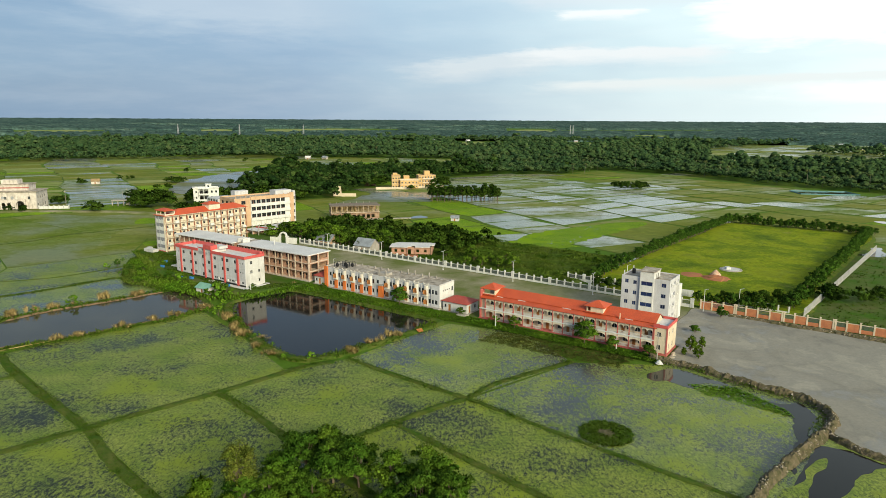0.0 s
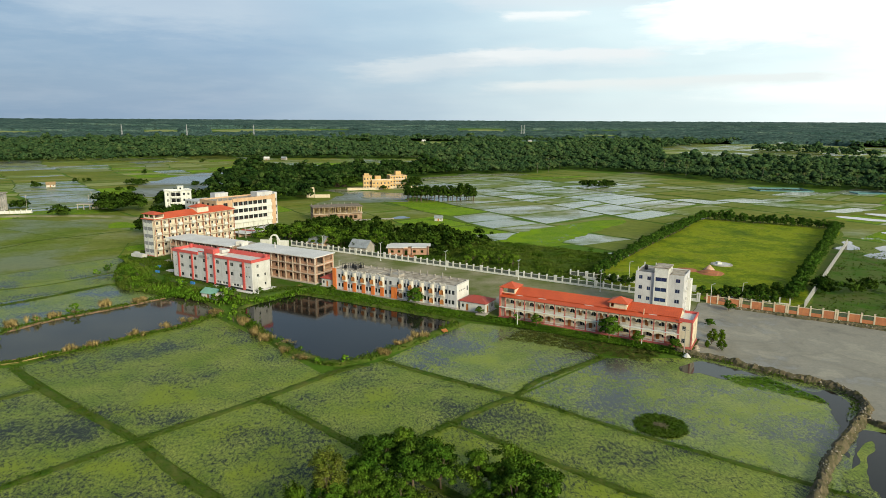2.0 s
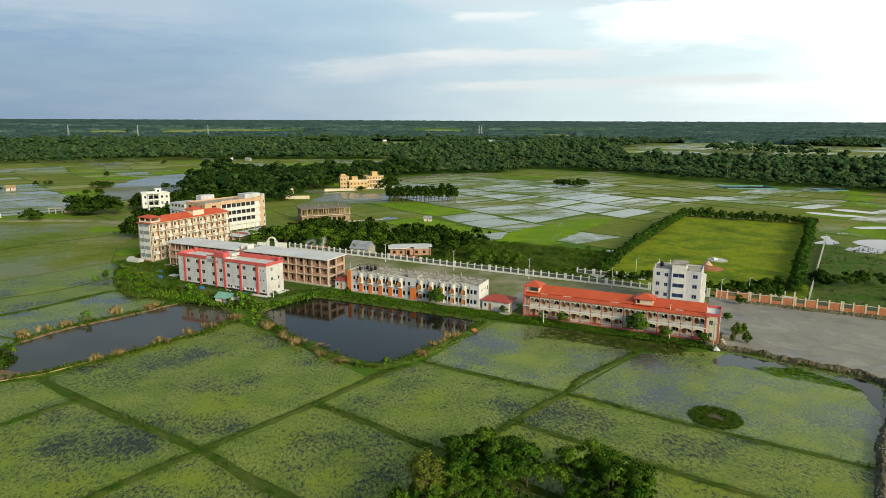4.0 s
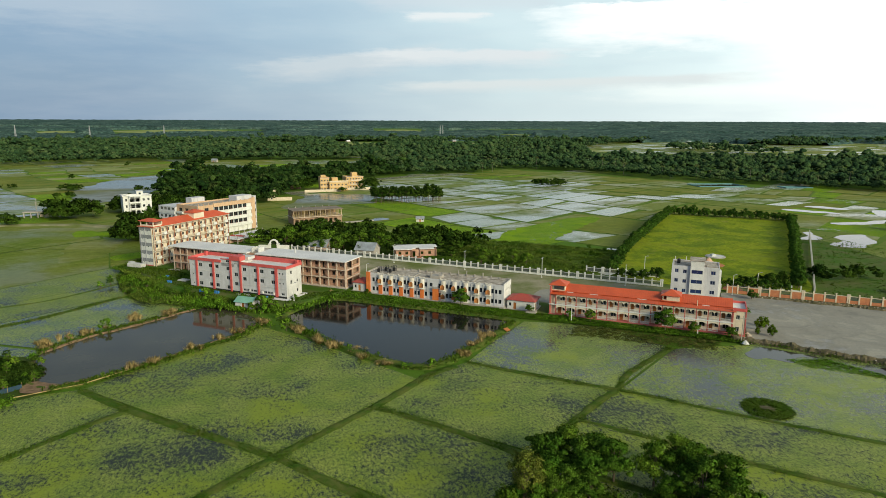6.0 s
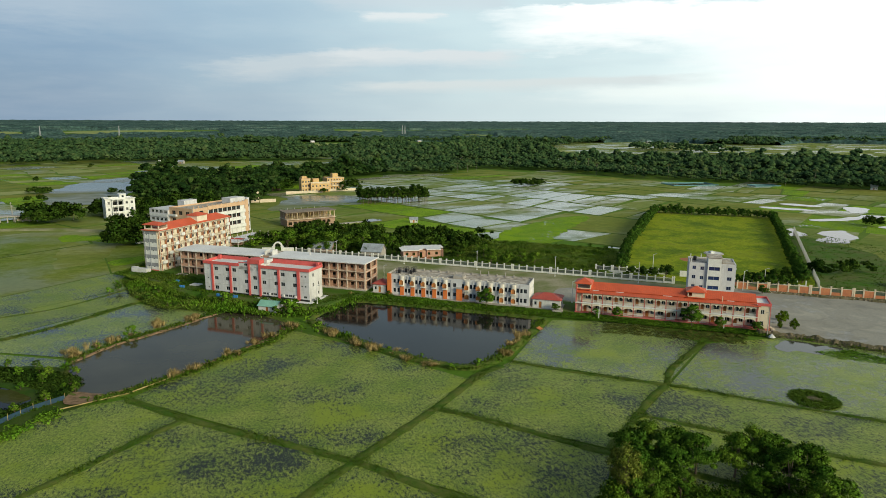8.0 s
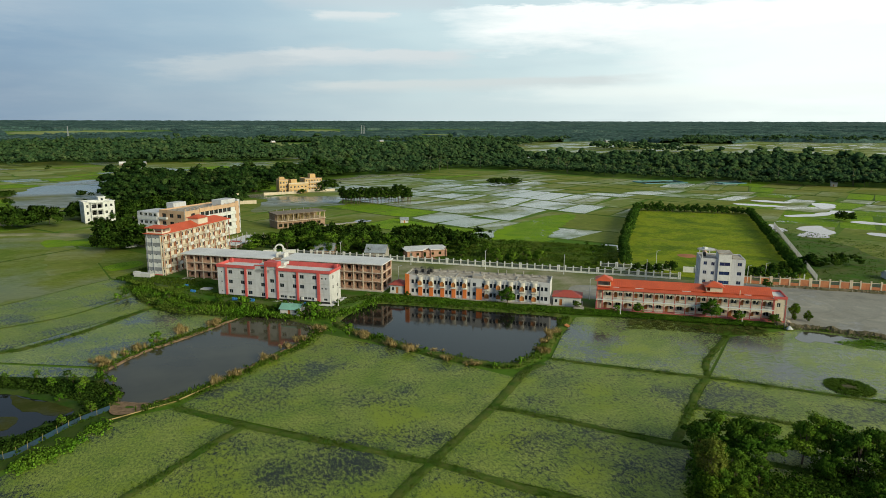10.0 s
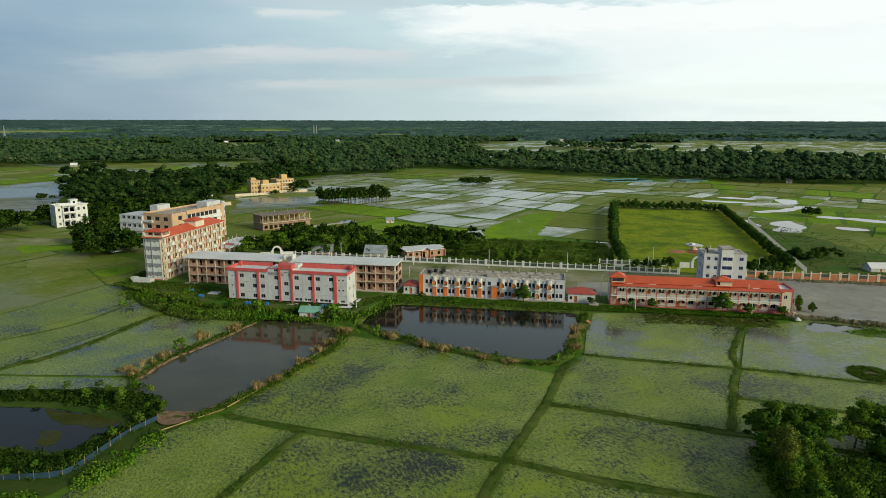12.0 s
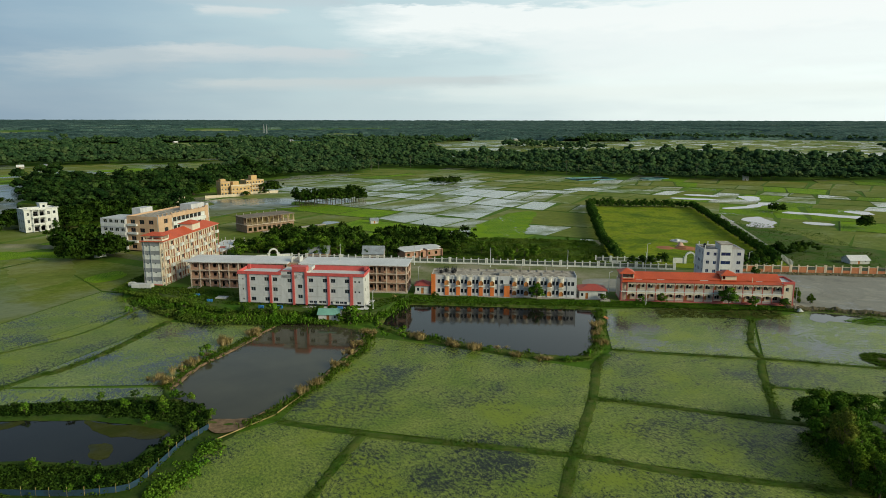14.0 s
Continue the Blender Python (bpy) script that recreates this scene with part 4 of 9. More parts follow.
sheet("meadow", ragged([site(*p) for p in ((23, 55), (52, 53), (66, 62), (84, 84), (82, 106), (66, 120), (62, 150), (46, 182), (38, 200), (34, 190), (27, 110))], 3.0, 71), 0.02, M_LUSH, "rough green meadow beside the park", "ground")
sheet("young_rice", ragged(GREEN_BAND, 2.0, 81), 0.0, M_PADDY_RICE, "bright green patch of young rice", "paddy field")
sheet("flood_water", ragged([(-173.9, 363.8), (-161.0, 361.6), (-149.9, 354.3), (-148.4, 342.8), (-147.9, 326.3), (-152.5, 314.5), (-157.7, 308.2), (-165.5, 309.3)], 2.0, 101), 0.05, M_PADDY_OLIVE, "pale open water in a flooded field below the road", "water")
for k, pts in enumerate(([(-180.6, 392.3), (-165.0, 384.5), (-143.0, 374.2), (-143.1, 357.3), (-155.5, 363.7), (-165.6, 370.7), (-177.2, 370.9)], [(-145.3, 313.9), (-139.6, 320.6), (-132.1, 322.4), (-130.6, 312.5), (-136.6, 306.0), (-142.7, 306.3)])):
    sheet("young_rice", ragged(pts, 1.5, 103 + k), 0.06, M_PADDY_RICE, "bright green strip of young rice below the road", "paddy field")
sheet("silt_flat", ragged([(-117.6, 161.2), (-121, 163.4), (-124.6, 164.8), (-126.4, 162.6), (-126, 159.6), (-124.2, 158.2), (-120.6, 158.3)], 0.7, 17, 0.4), 0.36, M_SILT, "dry reddish gravelly silt at the canal's end", "ground")
for k, (x, y, w, d, a) in enumerate(((300, 545, 46, 26, -8), (372, 520, 26, 14, -8))):
    m = pose(x, y, 0, 0, 0, a)
    sheet("fish_pond_water", [tuple((m @ Vector((u * w, v * d, 0)))[:2]) for u, v in ((0.02, 0.03), (0.98, 0.03), (0.98, 0.97), (0.02, 0.97))], 0.05, M_FLOOD, "shining water of a netted fish pond", "water")
# open water round the foot of the dikes
for k, (pts, label) in enumerate((([(50, 148.5), (57.5, 150.8), (62.5, 146), (66, 141.5), (61, 142), (56.4, 139.5), (53, 143.5), (49.5, 144)], "open water at the corner of the arcade"),
                                  ([(66, 136), (73, 131), (77.5, 132), (78, 127), (72.8, 118.5), (66.5, 112), (62, 104), (60.5, 104.5), (68, 117), (71, 123), (71.5, 127)], "dark water along the foot of the dike"),
                                  ([(49, 86), (55.4, 95), (64.8, 106.4), (71.0, 113.2), (75, 111.0), (80, 105), (86, 97), (88, 84), (70, 70), (50, 70)], "dark open water behind the dike"))):
    sheet("ditch_water", ragged(pts, 1.5, 30 + k, 0.7), 0.03, M_POND if k else M_FLOOD, label, "water")
for k, pts in enumerate(([(50, 88), (56, 97.3), (62, 102), (66.3, 106.7), (69.6, 108.2), (67, 104.5), (62, 100), (59, 95), (54, 86)], [(63, 92), (67, 98), (73, 103), (79, 105), (84, 98), (82, 86), (66, 82)])):
    sheet("weed_mat", ragged(pts, 2.2, 40 + k, 0.5), 0.06, M_PADDY, "mat of green floating plants on dark water", "plants")
for k, pts in enumerate(([(-147.5, 177), (-138.6, 171), (-133.6, 165.8), (-134.4, 162.6), (-138, 164), (-141.2, 166.4), (-144.5, 169.4), (-146.5, 173)], [(-147.3, 164.6), (-144, 165.3), (-142.7, 162.2), (-143.2, 158.6), (-145.9, 158.8)], [(-174, 187.5), (-163, 185.5), (-158, 182.5), (-166, 182)])):
    sheet("weed_mat", ragged(pts, 1.7, 50 + k, 0.35), 0.1, M_WEEDMAT, "brownish mat of floating plants on the small pond", "plants")


# A dark sheet: shade round the pond comes from its colour.
sheet("rough_ground", ragged([(-121, 160), (-128, 153), (-140, 142), (-150, 141), (-168, 152), (-205, 170), (-205, 205), (-176, 200), (-150, 190), (-132, 183), (-124, 172)], 1.2, 57, 1.0), 0.012, M_SHADEGRASS, "rough dark grass round the small pond", "ground")
# fields in clearings of the far woods: bearings and distances
CLEARINGS = ((-15, -5.5, 2850, 3350), (-20, -17.5, 2850, 3250), (1.0, 5.5, 1400, 1830), (10.5, 14, 1420, 1800), (5.5, 9.5, 2900, 3400), (-33, -27, 2700, 3150), (16, 19, 2300, 2800), (-4.5, -1.5, 1500, 1800))
for k, (a0, a1, r0, r1) in enumerate(CLEARINGS):
    verts, faces = [], []
    for i in range(9):
        for j in range(9):
            a = radians(a0 + (a1 - a0) * i / 8 + 0.5 * wob(i * 3.1, j * 2.7, 0.3, k))
            mid = 1 - abs(i / 4 - 1) ** 2.5
            r = (r0 + r1) / 2 + (r1 - r0) * (j / 8 - 0.5) * max(0.08, mid) + 60 * wob(i * 2.3, j * 3.3, 0.3, k + 9)
            x, y = r * math.sin(a), r * math.cos(a)
            verts.append((x, y, rise(math.hypot(x, y - 200)) + 0.6))
    for i in range(8):
        for j in range(8):
            faces.append((i * 9 + j, (i + 1) * 9 + j, (i + 1) * 9 + j + 1, i * 9 + j + 1))
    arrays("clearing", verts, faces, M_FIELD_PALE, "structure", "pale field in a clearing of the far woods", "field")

# ---- building tools ----
def wall_mesh(bm, length, z0, z1, holes, th, m):
    """A wall with real openings; holes are (x0, x1, z0, z1)."""
    xs = sorted({0.0, length, *[h[0] for h in holes], *[h[1] for h in holes]})
    zs = sorted({z0, z1, *[h[2] for h in holes], *[h[3] for h in holes]})
    nx, nz = len(xs) - 1, len(zs) - 1
    solid = [[not any(h[0] < (xs[i] + xs[i + 1]) / 2 < h[1] and h[2] < (zs[j] + zs[j + 1]) / 2 < h[3] for h in holes) for j in range(nz)] for i in range(nx)]
    made = {}

    def v(i, y, j):
        if (i, y, j) not in made:
            made[i, y, j] = bm.verts.new(m @ Vector((xs[i], y * th, zs[j])))
        return made[i, y, j]

    def full(i, j):
        return 0 <= i < nx and 0 <= j < nz and solid[i][j]

    for i in range(nx):
        for j in range(nz):
            if not solid[i][j]:
                continue
            bm.faces.new((v(i, 0, j), v(i + 1, 0, j), v(i + 1, 0, j + 1), v(i, 0, j + 1)))
            bm.faces.new((v(i, 1, j), v(i, 1, j + 1), v(i + 1, 1, j + 1), v(i + 1, 1, j)))
            if not full(i - 1, j):
                bm.faces.new((v(i, 0, j), v(i, 0, j + 1), v(i, 1, j + 1), v(i, 1, j)))
            if not full(i + 1, j):
                bm.faces.new((v(i + 1, 0, j), v(i + 1, 1, j), v(i + 1, 1, j + 1), v(i + 1, 0, j + 1)))
            if not full(i, j - 1):
                bm.faces.new((v(i, 0, j), v(i, 1, j), v(i + 1, 1, j), v(i + 1, 0, j)))
            if not full(i, j + 1):
                bm.faces.new((v(i, 0, j + 1), v(i + 1, 0, j + 1), v(i + 1, 1, j + 1), v(i, 1, j + 1)))


def sides(L, D, th):
    return {"front": (pose(0, 0, 0), L), "right": (pose(L, th, 0, 0, 0, 90), D - 2 * th), "back": (pose(L, D, 0, 0, 0, 180), L), "left": (pose(0, D - th, 0, 0, 0, -90), D - 2 * th)}


WINDOWS = {}


def window_meshes(w, h, trim, glass):
    key = (round(w, 2), round(h, 2), trim.name, glass.name)
    if key not in WINDOWS:
        bm = bmesh.new()
        f = 0.07
        for a in ((0, w, 0, f), (0, w, h - f, h)):
            box(bm, a[0], a[1], 0, 0.08, a[2], a[3])
        for x in (0, w - f):
            box(bm, x, x + f, 0, 0.08, f, h - f)
        if w > 0.9:
            box(bm, w / 2 - 0.03, w / 2 + 0.03, 0.01, 0.07, f, h - f)
        one = done("window", bm, trim)
        bm = bmesh.new()
        box(bm, f, w - f, 0.03, 0.045, f, h - f)
        WINDOWS[key] = one, done("pane", bm, glass)
    return WINDOWS[key]


def add_window(parent, m, w, h, trim, glass, inset=0.1):
    one, pane = window_meshes(w, h, trim, glass)
    ob = shared("window", one, parent, m @ pose(0, inset, 0))
    shared("pane", pane, ob)
    return ob


DOORS = {}


def add_door(parent, m, w, h, material=None, inset=0.1):
    material = material or M_DOOR
    key = (round(w, 2), round(h, 2), material.name)
    if key not in DOORS:
        bm = bmesh.new()
        box(bm, 0, w, 0.02, 0.07, 0, h)
        for a, b in ((0.12, 0.45), (0.52, 0.9)):
            box(bm, 0.12 * w, 0.88 * w, 0, 0.02, a * h, b * h)
        DOORS[key] = done("door", bm, material)
    return shared("door", DOORS[key], parent, m @ pose(0, inset, 0))


def shell(parent, L, D, z0, z1, holes, mat, th=0.25, trim=None, glass=None, mats={}):
    """Four walls with windows; holes by side: (x0, x1, z0, z1, what) with w a window, d a door, o an open hole."""
    for name, (m, length) in sides(L, D, th).items():
        hs = holes.get(name, ())
        bm = bmesh.new()
        wall_mesh(bm, length, z0, z1, [h[:4] for h in hs], th, m)
        part("wall", bm, mats.get(name, mat), parent)
        for h in hs:
            at = m @ pose(h[0], 0, h[2])
            if h[4] == "w":
                add_window(parent, at, h[1] - h[0], h[3] - h[2], trim or M_WHITE, glass or M_GLASS)
            elif h[4] == "d":
                add_door(parent, at, h[1] - h[0], h[3] - h[2])


def floors(parent, L, D, zs, mat=None, th=0.25, name="floor_slab"):
    block(parent, name, mat or M_ROOM_SHADE, [(th, L - th, th, D - th, z, z + 0.15) for z in zs])


def arch_outline(x0, x1, zs, rise_, top, steps=9):
    """The outline of a panel with an arch cut out of its lower edge."""
    pts = [(x0, top), (x0, zs)]
    for k in range(1, steps):
        a = math.pi * (1 - k / steps)
        pts.append(((x0 + x1) / 2 + (x1 - x0) / 2 * math.cos(a), zs + rise_ * math.sin(a)))
    return pts + [(x1, zs), (x1, top)]


# ---- the arcaded school ----
def arcade():
    L, D, n = 55.6, 8.6, 16
    ob = thing("arcaded_school", spot(-55.6, 0, 0.35), "long two-storey cream school with arcaded verandas and red roofs", "school building")
    bay = (L - 5.6) / n
    x0 = 2.0
    block(ob, "plinth", M_PINK, [(-0.2, L + 0.2, -0.3, D + 0.2, -0.4, 0.62)], "faded red plinth")
    holes = []
    for f, zb in ((0, 0.55), (1, 3.85)):
        for k in range(n):
            x = x0 + k * bay
            if (k + f) % 2 == 0:
                holes.append((x + 0.45, x + 1.4, zb, zb + 2.1, "d"))
                holes.append((x + 1.9, x + 2.9, zb + 0.9, zb + 2.1, "w"))
            else:
                holes.append((x + 0.9, x + 2.5, zb + 0.8, zb + 2.2, "w"))
    bm = bmesh.new()
    m = pose(0, 1.55, 0)
    wall_mesh(bm, L - 3.3, 0.55, 7.0, [h[:4] for h in holes], 0.25, m)
    part("wall", bm, M_CREAM, ob)
    for h in holes:
        at = m @ pose(h[0], 0, h[2])
        if h[4] == "w":
            add_window(ob, at, h[1] - h[0], h[3] - h[2], M_WHITE, M_GLASS)
        else:
            add_door(ob, at, h[1] - h[0], h[3] - h[2])
    block(ob, "wall", M_CREAM, [(0, L, D - 0.25, D, 0.55, 7.0), (0, 0.25, 2.15, D - 0.25, 0.55, 7.0)])
    block(ob, "floor_slab", M_WHITE, [(0.0, L - 3.3, -0.25, D - 0.3, 3.55, 3.85)], "white veranda floor")
    # end block with its flat roof
    bm = bmesh.new()
    end = [(0.7, 1.7, 1.4, 2.7, "w"), (0.7, 1.7, 4.8, 6.1, "w")]
    wall_mesh(bm, 3.3, 0.55, 7.3, [h[:4] for h in end], 0.25, pose(L - 3.3, -0.1, 0))
    part("wall", bm, M_CREAM, ob)
    for h in end:
        add_window(ob, pose(L - 3.3 + h[0], -0.1, h[2]), 1.0, 1.3, M_WHITE, M_GLASS)
    rs = [(1.2, 2.2, 1.4, 2.8, "w"), (4.6, 5.6, 1.4, 2.8, "w"), (1.2, 2.2, 4.8, 6.2, "w"), (4.6, 5.6, 4.8, 6.2, "w")]
    bm = bmesh.new()
    mr = pose(L, 0.15, 0, 0, 0, 90)
    wall_mesh(bm, D - 0.4, 0.55, 7.3, [h[:4] for h in rs], 0.25, mr)
    part("wall", bm, M_CREAM, ob)
    for h in rs:
        add_window(ob, mr @ pose(h[0], 0, h[2]), 1.0, 1.4, M_WHITE, M_GLASS)
    block(ob, "parapet", M_RED, [(L - 3.5, L + 0.15, -0.25, 0.0, 7.3, 8.1), (L - 0.1, L + 0.15, 0.0, D, 7.3, 8.1), (L - 3.5, L - 0.1, D - 0.2, D, 7.3, 8.1)], "red parapet of the flat end roof")
    block(ob, "flat_roof", M_ROOFWHITE, [(L - 3.5, L - 0.1, 0.0, D - 0.2, 7.25, 7.45)])
    block(ob, "corner_pier", M_PINK, [(L - 0.25, L + 0.1, -0.2, 0.12, 0.55, 7.3), (L - 3.45, L - 3.2, -0.2, 0.05, 0.55, 7.3)], "faded red corner pier")
    # veranda: columns, arches, balustrades
    bm = bmesh.new()
    box(bm, -0.12, 0.12, -0.14, 0.14, 0.0, 2.9)
    box(bm, -0.18, 0.18, -0.2, 0.2, 0.0, 0.2)
    box(bm, -0.16, 0.16, -0.18, 0.18, 1.7, 1.82)
    col = done("column", bm, M_PINK)
    bm = bmesh.new()
    prism(bm, arch_outline(0.13, bay - 0.13, 1.75, 0.75, 3.05), -0.14, 0.1, "y")
    low = done("arch", bm, M_IVORY)
    bm = bmesh.new()
    prism(bm, arch_outline(0.13, bay / 2, 1.8, 0.75, 3.15, 7), -0.1, 0.1, "y")
    prism(bm, arch_outline(bay / 2, bay - 0.13, 1.8, 0.75, 3.15, 7), -0.1, 0.1, "y")
    high = done("arch", bm, M_IVORY)
    bm = bmesh.new()
    box(bm, 0.16, bay - 0.16, -0.06, 0.06, 0.75, 0.85)
    box(bm, 0.16, bay - 0.16, -0.06, 0.06, 0.0, 0.15)
    for k in range(9):
        x = 0.35 + k * (bay - 0.7) / 8
        box(bm, x - 0.06, x + 0.06, -0.05, 0.05, 0.15, 0.75)
    bal = done("balustrade", bm, M_PLASTER)
    for f, zb in ((0, 0.55), (1, 3.85)):
        for k in range(n + 1):
            shared("column", col, ob, pose(x0 + k * bay, 0, zb))
        for k in range(n):
            shared("arch", (low, high)[f], ob, pose(x0 + k * bay, 0, zb))
            if f or k % 3:
                shared("balustrade", bal, ob, pose(x0 + k * bay, 0, zb))["kind"] = "stuff"
    # left stair bay under the first turret
    block(ob, "stair_wall", M_PINK, [(0.0, 0.35, -0.15, 2.15, 0.55, 9.4), (1.75, 2.0, -0.1, 0.1, 0.55, 6.9), (0.35, 1.75, 0.0, 0.12, 6.6, 7.1)], "faded red stair wall")
    block(ob, "stair_wall", M_CREAM, [(0.35, 1.75, 0.6, 0.8, 0.55, 6.6)])
    # roofs in two steps, ribbed
    rm = Matrix(((0, 1, 0, 0), (1, 0, 0, 0), (0, 0, 1, 0), (0, 0, 0, 1)))

    def slope(name, x_a, x_b, pts, label):
        bm = bmesh.new()
        (ya, za), (yb, zb) = pts[-1], pts[-2]
        k = max(4, int((x_b - x_a) / 0.3))
        rows = []
        for i in range(k + 1):
            x, up = x_a + (x_b - x_a) * i / k, 0.028 * (i % 2)
            rows.append([bm.verts.new(p) for p in ((x, ya, za + up), (x, yb, zb + up), (x, yb, zb - 0.06), (x, ya, za - 0.06))])
        for p, q in zip(rows, rows[1:]):
            for a in range(4):
                bm.faces.new((p[a], q[a], q[(a + 1) % 4], p[(a + 1) % 4]))
        bm.faces.new(rows[0])
        bm.faces.new(rows[-1][::-1])
        part(name, bm, M_TIN, ob, label)

    slope("veranda_roof", 0.2, L - 2.6, [(-0.6, 6.95), (2.0, 7.5), (2.0, 7.6), (-0.6, 7.05)], "red sheet roof over the veranda")
    for xa, xb in ((3.9, 33.2), (38.6, L - 3.5)):
        slope("roof", xa, xb, [(1.6, 7.6), (5.4, 9.3), (5.4, 9.42), (1.6, 7.74)], "red sheet roof")
        slope("roof", xa, xb, [(D + 0.5, 7.5), (5.4, 9.25), (5.4, 9.37), (D + 0.5, 7.62)], "red sheet roof")
    slope("roof", 33.2, 38.6, [(1.6, 7.6), (5.4, 9.25), (5.4, 9.37), (1.6, 7.72)], "red sheet roof")
    slope("roof", 33.2, 38.6, [(D + 0.5, 7.45), (5.4, 9.15), (5.4, 9.27), (D + 0.5, 7.55)], "red sheet roof")
    for xg in (3.7, L - 3.75):
        bm = bmesh.new()
        prism(bm, [(1.7, 7.0), (D, 7.0), (5.4, 9.2)], xg, xg + 0.22, "y", rm)
        part("gable", bm, M_CREAM, ob)
    # turrets
    for xa, xb, y0, y1, zt in ((0.0, 4.4, 1.4, 6.4, 9.6), (33.0, 37.8, 1.8, 6.6, 9.5)):
        tw = [(xa, xa + 0.3, y0, y0 + 0.3, 7, zt), (xb - 0.3, xb, y0, y0 + 0.3, 7, zt), (xa, xa + 0.3, y1 - 0.3, y1, 7, zt), (xb - 0.25, xb, y0 + 0.3, y1, 7, zt), (xa, xb, y1 - 0.25, y1, 7, zt), (xa + 0.3, xb - 0.3, y0, y0 + 0.2, 7, 8.1), (xa + 0.3, xb - 0.3, y0, y0 + 0.2, zt - 0.3, zt)]
        if xa > 10:
            tw += [(xa + 1.2, xb - 0.3, y0, y0 + 0.2, 8.1, zt - 0.3), (xa, xa + 0.2, y0, y1, 7, zt)]
        for one in tw:
            block(ob, "turret_wall", M_CREAM, [one])
        bm = bmesh.new()
        hip(bm, xa, xb, y0, y1, zt, zt + 1.35, 0.55)
        part("turret_roof", bm, M_TIN, ob, "red hipped turret roof")
        block(ob, "turret_eave", M_TIN, [(xa - 0.3, xb + 0.3, y0 - 0.7, y0 - 0.02, 7.75, 7.87)])
    block(ob, "roof_patch", M_ROOFWHITE, [(xk, xk + wk, 1.46, 1.58, 7.52, 7.66) for xk, wk in ((5, 2), (12, 2.4), (26, 2.6), (44, 2))], "pale lime-washed strips along the roof step")
    block(ob, "steps", M_CONCRETE, [(9.2, 11.2, -1.0, -0.25, -0.4, 0.35), (9.2, 11.2, -1.5, -1.0, -0.4, 0.15)])
    block(ob, "apron", M_CONCRETE, [(-0.6, L + 0.9, -1.2, -0.3, -0.5, 0.0)], "grey concrete apron")
    block(ob, "finial", M_CREAM, [(42.6, 42.8, 1.0, 1.2, 7.2, 9.0)])


arcade()


# ---- guard houses ----
def guard_house(s, t, L, D, h, turn=0.0):
    ob = thing("guard_house", spot(s, t, None, turn), "small single-storey white house with a dull red hipped roof", "house")
    f = [(0.5, 1.3, 1.0, 2.1, "w"), (2.0, 2.9, 0.1, 2.2, "d")] + ([(L - 2.6, L - 1.4, 1.0, 2.1, "w")] if L > 6 else [])
    r = [(1.0, 1.9, 0.1, 2.2, "d"), (D - 2.4, D - 1.4, 1.0, 2.1, "w")] if D > 5 else [(1.2, 2.2, 1.0, 2.1, "w")]
    shell(ob, L, D, 0.1, h, {"front": f, "right": r}, M_PLASTER, trim=M_GREYPAINT)
    block(ob, "plinth", M_CONCRETE, [(-0.5, L + 0.6, -0.6, D + 0.5, -0.8, 0.1)])
    bm = bmesh.new()
    hip(bm, 0, L, 0, D, h + 0.12, h + 1.55, 0.45)
    part("roof", bm, M_TIN_DULL, ob, "dull red hipped roof")
    return ob


guard_house(-69.2, 0.3, 8.8, 6.6, 3.0)
guard_house(-125.0, 0.3, 4.8, 5.2, 2.9)


